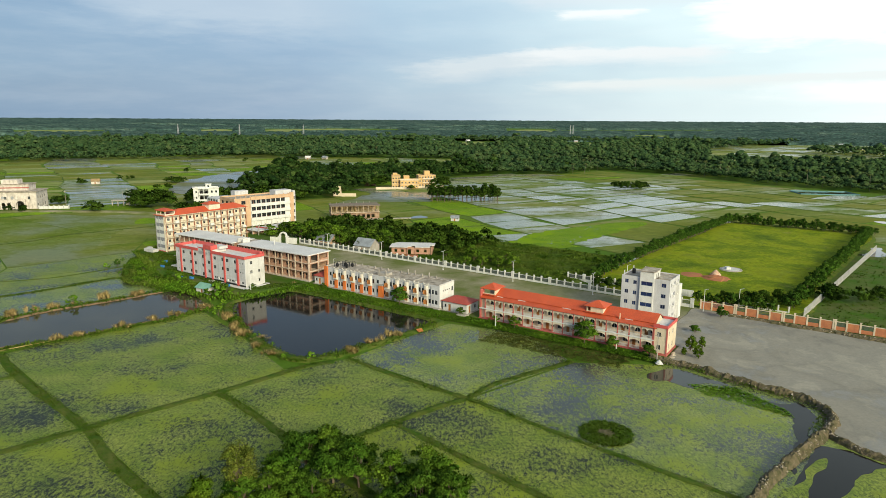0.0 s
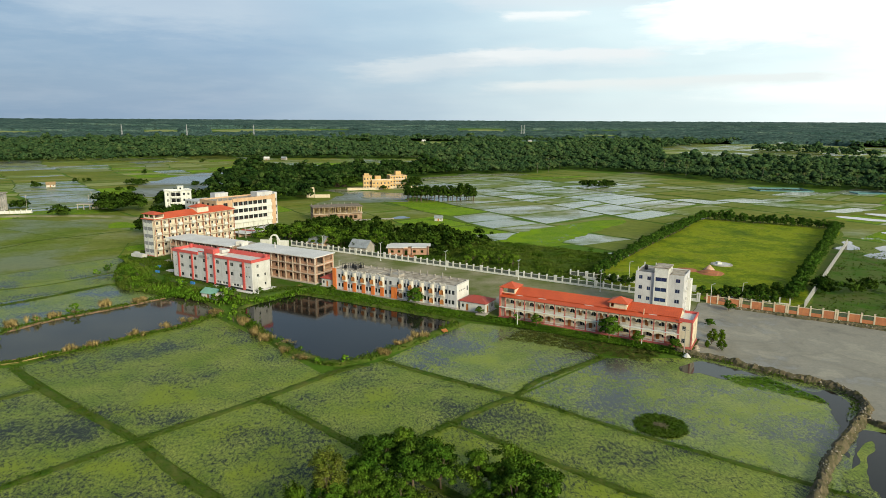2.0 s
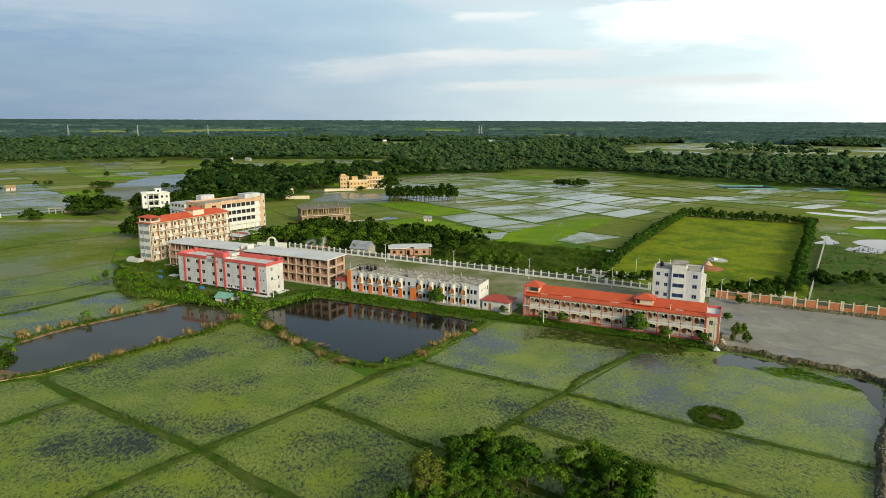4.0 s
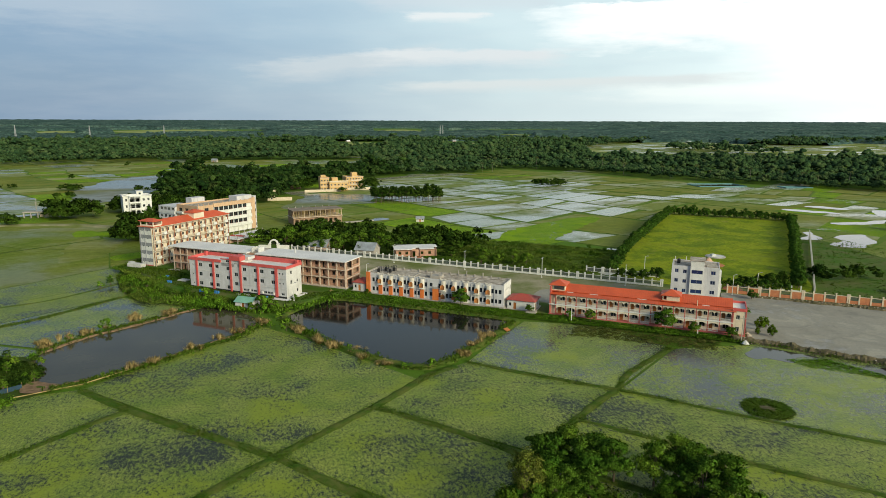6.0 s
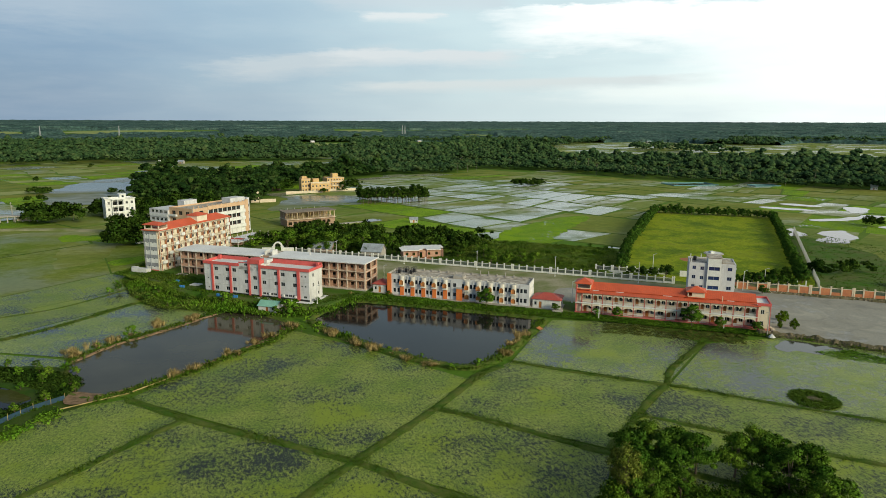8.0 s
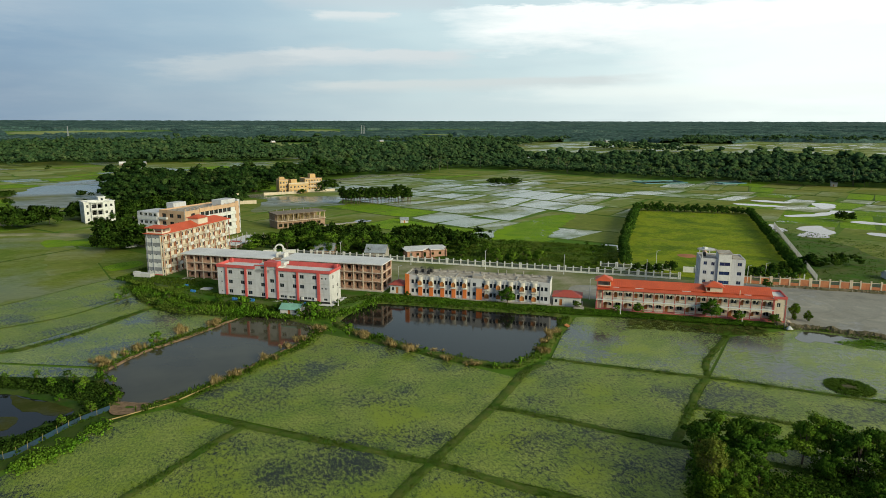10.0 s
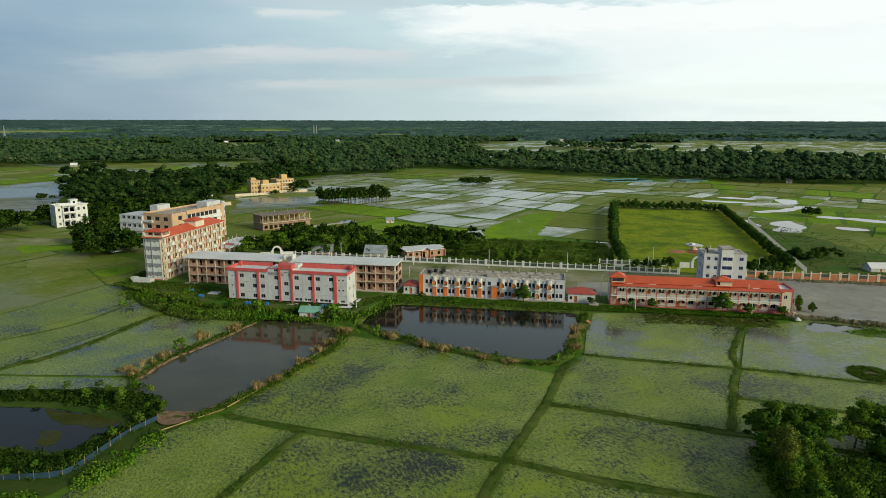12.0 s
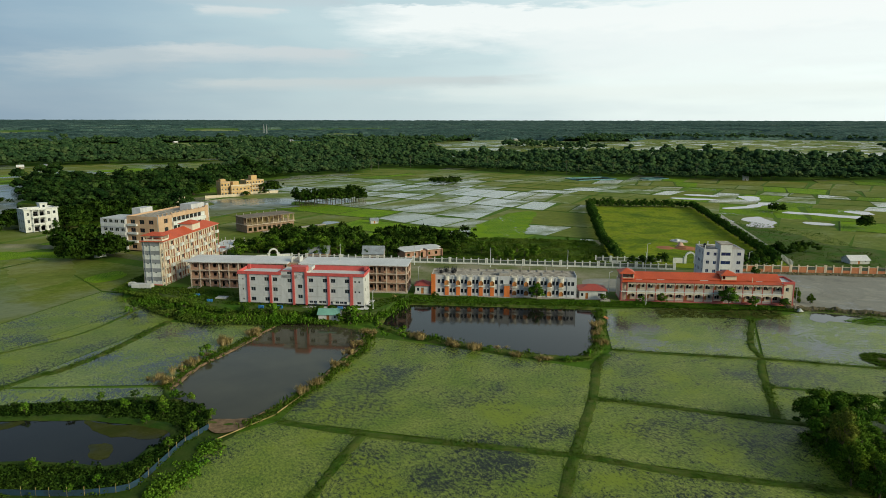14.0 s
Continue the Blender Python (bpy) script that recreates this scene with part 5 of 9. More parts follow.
# ---- the long white and orange classroom block ----
def classroom_block():
    L, D, H = 49.0, 8.4, 7.0
    ob = thing("classroom_block", spot(-119.3, 0, 1.35), "long two-storey white and orange block with rounded bays", "school building")
    bays = [5.2, 9.05, 12.95, 16.85, 20.65, 28.2, 32.1, 36.05, 39.95, 43.85]
    holes = []
    for z in (0.9, 4.1):
        for b in bays:
            holes += [(b - 1.75, b - 0.9, z, z + 1.45, "w"), (b + 0.9, b + 1.75, z, z + 1.45, "w")]
        holes += [(2.0, 2.9, z, z + 1.35, "w"), (23.4, 24.4, z + 0.2, z + 1.5, "w"), (46.0, 46.8, z, z + 1.35, "w"), (47.2, 48.2, z, z + 1.35, "w")]
    right = [(1.6 + k * 1.15, 2.2 + k * 1.15, 4.9, 5.35, "w") for k in range(4)] + [(6.6, 7.5, 4.2, 5.7, "w")]
    shell(ob, L, D, 0, H, {"front": holes, "right": right}, M_PLASTER, trim=M_RAIL, mats={"front": M_LILAC, "right": M_WHITE})
    floors(ob, L, D, (0.0, 3.3))
    block(ob, "roof_slab", M_ROOFGREY, [(0.25, L - 0.25, 0.25, D - 0.25, H - 0.35, H - 0.1)], "weather-stained flat concrete roof")
    block(ob, "plinth", M_CONCRETE, [(-0.3, L + 0.5, -1.5, D + 0.3, -1.0, 0.0)], "grey concrete plinth and apron")
    block(ob, "end_pier", M_ORANGE, [(0.0, 1.3, -0.5, -0.02, 0, H + 0.3), (-0.1, -0.01, -0.5, 3.0, 0, H + 0.3)], "orange end pier")
    # rounded bays
    out = [(-0.78, 0.0), (-0.78, -0.26), (-0.6, -0.48), (-0.34, -0.62), (0, -0.66), (0.34, -0.62), (0.6, -0.48), (0.78, -0.26), (0.78, 0.0)]
    bm = bmesh.new()
    prism(bm, out, 3.4, H - 0.35)
    box(bm, -1.0, 1.0, -0.72, 0.0, 3.2, 3.4)
    up = done("bay", bm, M_BAY)
    bm = bmesh.new()
    prism(bm, [(-0.66, 0.0), (-0.66, -0.3), (0.66, -0.3), (0.66, 0.0)], 0.0, 3.1)
    down_white = done("bay", bm, M_BAY)
    bm = bmesh.new()
    prism(bm, [(-0.66, 0.0), (-0.66, -0.3), (0.66, -0.3), (0.66, 0.0)], 0.0, 3.1)
    down_orange = done("bay", bm, M_ORANGE)
    bm = bmesh.new()
    pts = [(-0.42, 0.0), (0.42, 0.0), (0.42, 1.3)] + [(0.42 * math.cos(a), 1.3 + 0.36 * math.sin(a)) for a in (0.5, 1.05, 1.57, 2.09, 2.64)] + [(-0.42, 1.3)]
    prism(bm, pts, -0.06, 0.06, "y")
    for k in (-1, 1):
        box(bm, 0, 0.34, -0.03, 0.03, 0.05, 1.3, pose(k * 0.42, -0.06, 0, 0, 0, -30 if k > 0 else -150))
    shutter = done("shutter", bm, M_SHUTTER)
    bm = bmesh.new()
    prism(bm, [(-1.1, 0.42), (-1.1, -0.1), (1.1, -0.1), (1.1, 0.42), (0.8, 0.40), (0.55, 0.2), (0.2, 0.1), (-0.2, 0.1), (-0.55, 0.2), (-0.8, 0.40)], -0.1, 0.1, "y")
    scoop = done("parapet", bm, M_BAY)
    bm = bmesh.new()
    tube(bm, (0, 0, 0), (0, 0, H - 0.3), 0.09, 0.09, 6)
    pipe = done("drain_pipe", bm, M_GREYPAINT)
    bm = bmesh.new()
    box(bm, -0.12, 0.12, -0.14, 0.0, 0, H - 0.6)
    fin = done("fin", bm, M_LILAC)
    for k, b in enumerate(bays):
        shared("bay", up, ob, pose(b, 0, 0))
        shared("bay", down_orange if k < 5 else down_white, ob, pose(b, 0, 0), "orange ground-floor bay" if k < 5 else "")
        shared("shutter", shutter, ob, pose(b, -0.66, 3.75), "brown arched shutter")
        if k > 4:
            shared("shutter", shutter, ob, pose(b, -0.32, 0.5), "brown arched shutter")
        shared("parapet", scoop, ob, pose(b, -0.12, H))
        shared("drain_pipe", pipe, ob, pose(b + 1.95, -0.1, 0))
        if k not in (4, 9):
            shared("fin", fin, ob, pose(b + 1.95, -0.02, 0))
    block(ob, "stair_block", M_ORANGE, [(24.7, 26.6, -0.8, -0.02, 0, 3.9)], "orange stair block")
    block(ob, "stair_block", M_CONCRETE, [(23.0, 26.6, 1.2, 4.5, H - 0.1, H + 0.7), (24.6, 26.7, -0.9, -0.02, 3.9, 4.3)])
    block(ob, "parapet", M_CONCRETE, [(0.3, L - 0.2, D - 0.2, D, H, H + 0.45), (0.0, 0.2, 0.3, D, H, H + 0.4)], "low stained parapet")
    block(ob, "parapet", M_PLASTER, [(L - 0.2, L, 0.0, D, H, H + 0.45)])
    g = random.Random(2)
    for k in range(17):
        block(ob, "starter_column", M_CONCRETE, [(1.5 + k * 2.9, 1.8 + k * 2.9, D - 0.5, D - 0.21, H - 0.1, H + g.choice((0.6, 0.75, 0.9, 1.6)))])
    for x, y in ((3.0, 3.0), (4.6, 5.4), (7.2, 3.4), (7.4, 6.0)):
        tank = thing("water_tank", ob.matrix_world @ pose(x, y, H - 0.1), "black plastic water tank on the roof", "water tank", "roof tanks")
        bm = bmesh.new()
        for a, b, ra, rb in ((0, 0.15, 0.5, 0.55), (0.15, 0.95, 0.55, 0.55), (0.95, 1.2, 0.55, 0.3), (1.2, 1.3, 0.22, 0.2)):
            tube(bm, (0, 0, a), (0, 0, b), ra, rb, 12)
        part("drum", bm, M_BLACK, tank)
        block(tank, "stand_post", M_BLACK, [(u, u + 0.1, v, v + 0.1, 0, 1.7) for u in (-0.75, 0.65) for v in (-0.75, 0.65)] + [(-0.75, 0.75, -0.75, -0.65, 1.7, 1.8), (-0.75, 0.75, 0.65, 0.75, 1.7, 1.8)])
    block(ob, "roof_clutter", M_CONCRETE, [(10.2, 13.0, 2.0, 2.4, H - 0.1, H + 0.25), (17, 17.5, 1.5, 6, H - 0.1, H + 0.1), (21, 22.4, 2.5, 3.2, H - 0.1, H + 0.4), (29, 33, 5.5, 5.8, H - 0.1, H + 0.15), (37.5, 38, 1.5, 6.8, H - 0.1, H + 0.12), (23.2, 23.5, 1.3, 1.6, H, H + 1.9), (26.2, 26.5, 1.3, 1.6, H, H + 1.7)])


classroom_block()


# ---- the white hostel with red piers ----
def red_pier_hall():
    L, D = 41.0, 8.4
    ob = thing("white_hostel", spot(-180.0, -18.0, 1.7, -1.5), "three-storey pale block with red piers and red parapets", "hostel")
    H, HC = 10.0, 11.2
    rows = (1.2, 4.5, 7.8)
    holes = []
    for z in rows:
        holes += [(4.1, 5.6, z, z + 1.25, "w"), (8.6, 10.1, z, z + 1.25, "w"), (11.4, 12.9, z, z + 1.25, "w")]
    for z in (0.9, 4.2, 7.5, 10.2):
        holes.append((16.2, 17.6, z, z + (1.25 if z < 10 else 0.8), "w"))
    for z in (2.4, 5.7, 8.9):
        holes.append((19.6, 21.1, z, z + 1.25, "w"))
    for z in rows[1:]:
        holes += [(23.2, 24.7, z, z + 1.25, "w"), (27.8, 29.2, z, z + 1.25, "w"), (30.4, 31.9, z, z + 1.25, "w"), (34.9, 36.4, z, z + 1.25, "w"), (38.0, 38.6, z + 0.2, z + 0.75, "w"), (39.3, 39.9, z + 0.2, z + 0.75, "w")]
    for k in range(12):
        x = 23.2 + k * 1.42
        if not any(a < x + 1.3 and x < b for a, b in ((29.3, 30.2), (36.5, 37.6))):
            holes.append((x, x + 1.25, 1.0, 1.75, "w"))
    for z in rows:
        holes.append((1.2, 1.7, z + 0.2, z + 0.7, "w"))
    right = [(2.0, 3.0, z, z + 1.25, "w") for z in rows[1:]] + [(5.4, 6.2, rows[1], rows[1] + 1.1, "w"), (5.4, 6.2, rows[0], rows[0] + 1.1, "w")]
    bm = bmesh.new()
    wall_mesh(bm, L, 0, H, [h[:4] for h in holes if h[3] <= H], 0.25, pose(0, 0, 0))
    part("wall", bm, M_LILAC, ob)
    bm = bmesh.new()
    wall_mesh(bm, 8.0, H, HC, [(h[0] - 14.2, h[1] - 14.2, h[2], h[3]) for h in holes if h[3] > H], 0.25, pose(14.2, 0, 0))
    part("wall", bm, M_LILAC, ob)
    for h in holes:
        add_window(ob, pose(h[0], 0, h[2]), h[1] - h[0], h[3] - h[2], M_GREYPAINT, M_GLASS)
    for name in ("right", "back", "left"):
        m, ln = sides(L, D, 0.25)[name]
        bm = bmesh.new()
        hs = right if name == "right" else ()
        wall_mesh(bm, ln, 0, H, [h[:4] for h in hs], 0.25, m)
        part("wall", bm, M_PLASTER, ob)
        for h in hs:
            add_window(ob, m @ pose(h[0], 0, h[2]), h[1] - h[0], h[3] - h[2], M_WHITE, M_GLASS)
    floors(ob, L, D, (0.0, 3.3, 6.6))
    block(ob, "roof_slab", M_ROOFWHITE, [(0.25, L - 0.25, 0.25, D - 0.25, H - 0.3, H - 0.05)], "pale flat roof")
    for x in (3.0, 10.35, 17.9, 22.05, 29.35, 36.65):
        block(ob, "pier", M_RED, [(x, x + (0.7 if x < 36 else 0.95), -0.32, 0.1, 0.25, H + 0.02 if not 17 < x < 23 else HC)], "red projecting pier")
    block(ob, "parapet", M_RED, [(-0.2, 14.1, -0.35, -0.05, H, H + 0.95), (22.6, L + 0.3, -0.35, -0.05, H, H + 0.95), (L + 0.02, L + 0.3, -0.05, D, H, H + 0.95), (-0.2, 0.1, -0.05, D, H, H + 0.95), (14.6, L + 0.02, D - 0.2, D + 0.1, H, H + 1.5), (0.1, 12, D - 0.2, D + 0.1, H, H + 1.2), (12.4, 14.2, -0.05, D, H, H + 0.5)], "red parapet")
    block(ob, "stair_head", M_PLASTER, [(14.2, 14.45, 0.25, 6.4, H - 0.1, HC), (21.95, 22.2, 0.25, 6.4, H - 0.1, HC), (14.45, 21.95, 6.15, 6.4, H - 0.1, HC), (14.45, 21.95, 0.25, 6.15, HC - 0.3, HC - 0.05), (19, 23.6, 2.6, 6.1, HC - 0.05, HC + 0.9)], "white stair head")
    block(ob, "tower_band", M_RED, [(18.0, 22.6, -0.45, 2.4, HC, HC + 1.55), (14.1, 18.0, -0.15, 0.1, HC, HC + 0.25)], "red block over the entrance")
    block(ob, "corner_stub", M_RED, [(0.3, 1.2, D - 1.4, D - 0.4, H, H + 1.5), (L - 1.4, L - 0.5, D - 1.4, D - 0.5, H, H + 1.6)])
    for z in (3.2, 6.5):
        block(ob, "string_course", M_PLASTER, [(a, b, -0.09, -0.01, z, z + 0.14) for a, b in ((0.0, 2.98), (3.72, 10.33), (11.07, 14.1), (22.77, 29.33), (30.07, 36.63), (37.62, L))])
    block(ob, "skirting", M_BLACK, [(-0.05, L + 0.05, -0.06, -0.01, 0.0, 0.62)], "black painted skirting")
    block(ob, "apron", M_ROOFWHITE, [(-1.2, L + 1.6, -1.9, D + 1.0, -1.2, 0.0)], "pale concrete apron")
    block(ob, "air_conditioner", M_WHITE, [(x, x + 0.7, -0.45, -0.07, 0.9, 1.7) for x in (25.8, 31.0, 35.6)])


red_pier_hall()


# ---- the bare brick block ----
def brick_block():
    L, D, F = 77.0, 10.2, 3.1
    ob = thing("brick_block", spot(-205.0, 0.6, 2.0), "unfinished three-storey brick block with a pale flat roof", "unfinished building")
    n = 22
    bay = L / n
    for f in range(3):
        z = f * F
        block(ob, "floor_slab", M_PALECAST, [(-0.1, L + 0.1, -0.4, D, z - 0.2, z)], "raw concrete floor edge")
        holes = []
        for k in range(n):
            x = k * bay
            holes.append((x + 0.5, x + 1.35, z, z + 2.1) if k % 2 else (x + 0.9, x + 2.1, z + 0.8, z + 2.1))
            holes.append((x + 2.3, x + 3.0, z + 0.8, z + 2.1) if k % 2 else (x + 2.5, x + 3.2, z, z + 2.1))
        bm = bmesh.new()
        wall_mesh(bm, L, z, z + F - 0.2, holes, 0.25, pose(0, 0.9, 0))
        part("wall", bm, M_INFILL, ob)
    # Inner wall behind the openings, its dark colour painted as room shade.
    block(ob, "wall", M_ROOM_SHADE, [(0.3, L - 0.3, 5.2, 5.4, 0, 3 * F - 0.2)])
    block(ob, "wall", M_RAWBRICK, [(0, L, D - 0.25, D, 0, 3 * F - 0.2), (0, 0.25, 1.15, D - 0.25, 0, 3 * F - 0.2)])
    bm = bmesh.new()
    hs = [(4.6, 9.2, f * F + 0.75, f * F + 2.5) for f in range(3)] + [(0.3, 4.2, f * F + 0.1, f * F + 2.55) for f in range(3)]
    wall_mesh(bm, D - 0.5, 0, 3 * F - 0.2, hs, 0.25, pose(L, 0.25, 0, 0, 0, 90))
    part("wall", bm, M_INFILL, ob)
    block(ob, "end_beam", M_PALECAST, [(L + 0.01, L + 0.12, 0, D, f * F - 0.25, f * F + 0.1) for f in (1, 2)] + [(L + 0.01, L + 0.12, y, y + 0.35, 0.1, 3 * F - 0.25) for y in (0.0, 4.7, D - 0.35)], "pale concrete beam on the end wall")
    bm = bmesh.new()
    box(bm, -0.17, 0.17, -0.17, 0.17, 0, F - 0.2)
    col = done("column", bm, M_PALECAST)
    bm = bmesh.new()
    box(bm, 0, bay - 0.34, -0.06, 0.06, 0, 0.9)
    guard = done("guard_wall", bm, M_INFILL)
    g = random.Random(8)
    for f in range(3):
        for k in range(0, n + 1):
            shared("column", col, ob, pose(min(max(k * bay, 0.17), L - 0.17), -0.1, f * F))
            if k < n and f and g.random() < 0.4:
                shared("guard_wall", guard, ob, pose(k * bay + 0.17, -0.1, f * F))
    block(ob, "roof_slab", M_ROOFWHITE, [(-1.6, 35.6, -1.1, D + 0.5, 3 * F - 0.2, 3 * F + 0.12), (39.4, L + 0.6, -1.1, D + 0.5, 3 * F - 0.2, 3 * F + 0.12)], "pale screeded flat roof")
    block(ob, "roof_slab", M_ROOFGREY, [(35.6, 39.4, 1.0, D + 0.3, 3 * F - 0.35, 3 * F - 0.05)])
    block(ob, "roof_bracket", M_CONCRETE, [(k * bay * 2 + 1.2, k * bay * 2 + 1.5, -1.05, -0.3, 3 * F - 0.45, 3 * F - 0.2) for k in range(11)])
    block(ob, "stair_stub", M_PLASTER, [(36.0, 36.3, 1.5, 5, 3 * F, 3 * F + 1.6), (39.0, 39.3, 1.5, 5, 3 * F, 3 * F + 1.8), (52, 52.3, 6, 6.3, 3 * F + 0.12, 3 * F + 2.2)])
    block(ob, "plinth", M_CONCRETE, [(-0.2, L + 0.3, -0.6, D + 0.1, -1.0, -0.2)])


brick_block()


# ---- the tall hostel ----
def tall_hostel():
    L, D, F = 42.0, 8.0, 3.15
    ob = thing("tall_hostel", spot(-214.4, 0.6, 2.05, 87.5), "five-storey cream hostel with balconies and red hipped roofs", "hostel")
    n = 12
    bay = L / n
    # the front looks along local -y, so the long side runs away from the fields
    for f in range(5):
        z = f * F
        holes = []
        for k in range(n):
            x = k * bay
            if (k + f) % 3:
                holes.append((x + 0.4, x + 1.25, z, z + 2.1, "d"))
                holes.append((x + 1.8, x + 3.0, z + 0.85, z + 2.1, "w"))
            else:
                holes.append((x + 0.8, x + 2.2, z + 0.8, z + 2.1, "w"))
        bm = bmesh.new()
        m = pose(0, 1.3, 0)
        wall_mesh(bm, L, z, z + F, [h[:4] for h in holes], 0.25, m)
        part("wall", bm, M_IVORY, ob)
        for h in holes:
            at = m @ pose(h[0], 0, h[2])
            if h[4] == "w":
                add_window(ob, at, h[1] - h[0], h[3] - h[2], M_WHITE, M_GLASS)
            else:
                add_door(ob, at, h[1] - h[0], h[3] - h[2])
        block(ob, "floor_slab", M_IVORY, [(-0.05, L, -0.1, 1.3, z - 0.18, z)])
    block(ob, "wall", M_IVORY, [(0, L, D - 0.25, D, 0, 5 * F), (L - 0.25, L, 1.55, D - 0.25, 0, 5 * F)])
    # striped end wall towards the fields
    hs = [(y, y + 0.6, f * F + 1.5, f * F + 1.95) for f in range(5) for y in (1.6, 4.4)]
    mm = pose(0, D, 0, 0, 0, -90)
    for f in range(5):
        for k, (a, b, mt) in enumerate(((0, 1.75, M_WHITE), (1.75, F, M_BANDGREY))):
            bm = bmesh.new()
            wall_mesh(bm, D - 1.3, f * F + a, f * F + b, [], 0.25, mm)
            part("wall_band", bm, mt, ob, ("white wall band", "grey wall band")[k])
    for h in hs:
        add_window(ob, mm @ pose(h[0], -0.16, h[2]), 0.6, 0.45, M_GREYPAINT, M_GLASS)
    block(ob, "corner_pier", M_IVORY, [(-0.1, 0.3, 1.0, 1.35, 0, 5 * F), (-0.1, 0.25, -0.15, 0.15, 0, 5 * F)])
    block(ob, "base_band", M_RED, [(-0.15, -0.01, 1.2, D + 0.1, 0, 0.45)], "red painted base")
    bm = bmesh.new()
    box(bm, -0.16, 0.16, -0.16, 0.16, 0, F - 0.18)
    col = done("column", bm, M_RUST)
    bm = bmesh.new()
    box(bm, 0.16, bay - 0.16, -0.06, 0.06, 0.75, 0.85)
    for k in range(8):
        x = 0.3 + k * (bay - 0.6) / 7
        box(bm, x - 0.05, x + 0.05, -0.04, 0.04, 0, 0.75)
    bal = done("balustrade", bm, M_IVORY)
    bm = bmesh.new()
    box(bm, 0.2, 2.0, -0.8, -0.68, 0, 0.95)
    box(bm, 0.2, 0.32, -0.68, 0, 0, 0.95)
    box(bm, 1.88, 2.0, -0.68, 0, 0, 0.95)
    box(bm, 0.2, 2.0, -0.8, 0, -0.15, 0)
    bcony = done("balcony", bm, M_WHITE)
    for f in range(5):
        for k in range(n + 1):
            shared("column", col, ob, pose(min(max(k * bay, 0.2), L - 0.2), 0.0, f * F))
            if k < n:
                if f and (k + f) % 2:
                    shared("balcony", bcony, ob, pose(k * bay + 0.6, 0, f * F), "white cantilevered balcony")
                shared("balustrade", bal, ob, pose(k * bay, 0, f * F))["kind"] = "stuff"
    # roofs
    T = 5 * F
    block(ob, "roof_slab", M_IVORY, [(-0.3, L + 0.1, -0.4, D + 0.3, T - 0.1, T + 0.1)])
    bm = bmesh.new()
    hip(bm, 4.6, L, 0, D, T + 0.25, T + 2.3, 0.55)
    part("roof", bm, M_TIN, ob, "red hipped sheet roof")
    bm = bmesh.new()
    hip(bm, -0.2, 5.4, -0.1, D, T + 0.25, T + 0.55, 0.45)
    part("roof", bm, M_TIN, ob, "red eave over the end bay")
    tw = [(x, x + 0.35, y, y + 0.35, T, T + 2.3) for x in (0.3, 4.6) for y in (0.3, 3.7, 7.0)] + [(4.7, 4.95, 0.65, 7.0, T, T + 2.3), (0.3, 4.95, 0.35, 0.55, T, T + 0.9), (0.35, 0.55, 0.5, 7.2, T, T + 0.9)]
    block(ob, "belvedere", M_IVORY, tw)
    bm = bmesh.new()
    hip(bm, 0.2, 5.0, 0.2, 7.4, T + 2.35, T + 3.3, 0.5)
    part("belvedere_roof", bm, M_TIN, ob, "red hipped roof of the open belvedere")
    block(ob, "stair_turret", M_IVORY, [(22, 28, 0.4, 5.4, T + 0.2, T + 3.2)])
    bm = bmesh.new()
    hip(bm, 22, 28, 0.4, 5.4, T + 3.2, T + 4.3, 0.6)
    part("turret_roof", bm, M_TIN, ob, "red hipped turret roof")
    block(ob, "downpipe", M_GREYPAINT, [(-0.3, -0.12, D - 1.0, D - 0.85, 0, T), (-0.3, -0.12, 4.6, 4.72, 0, T)])


tall_hostel()


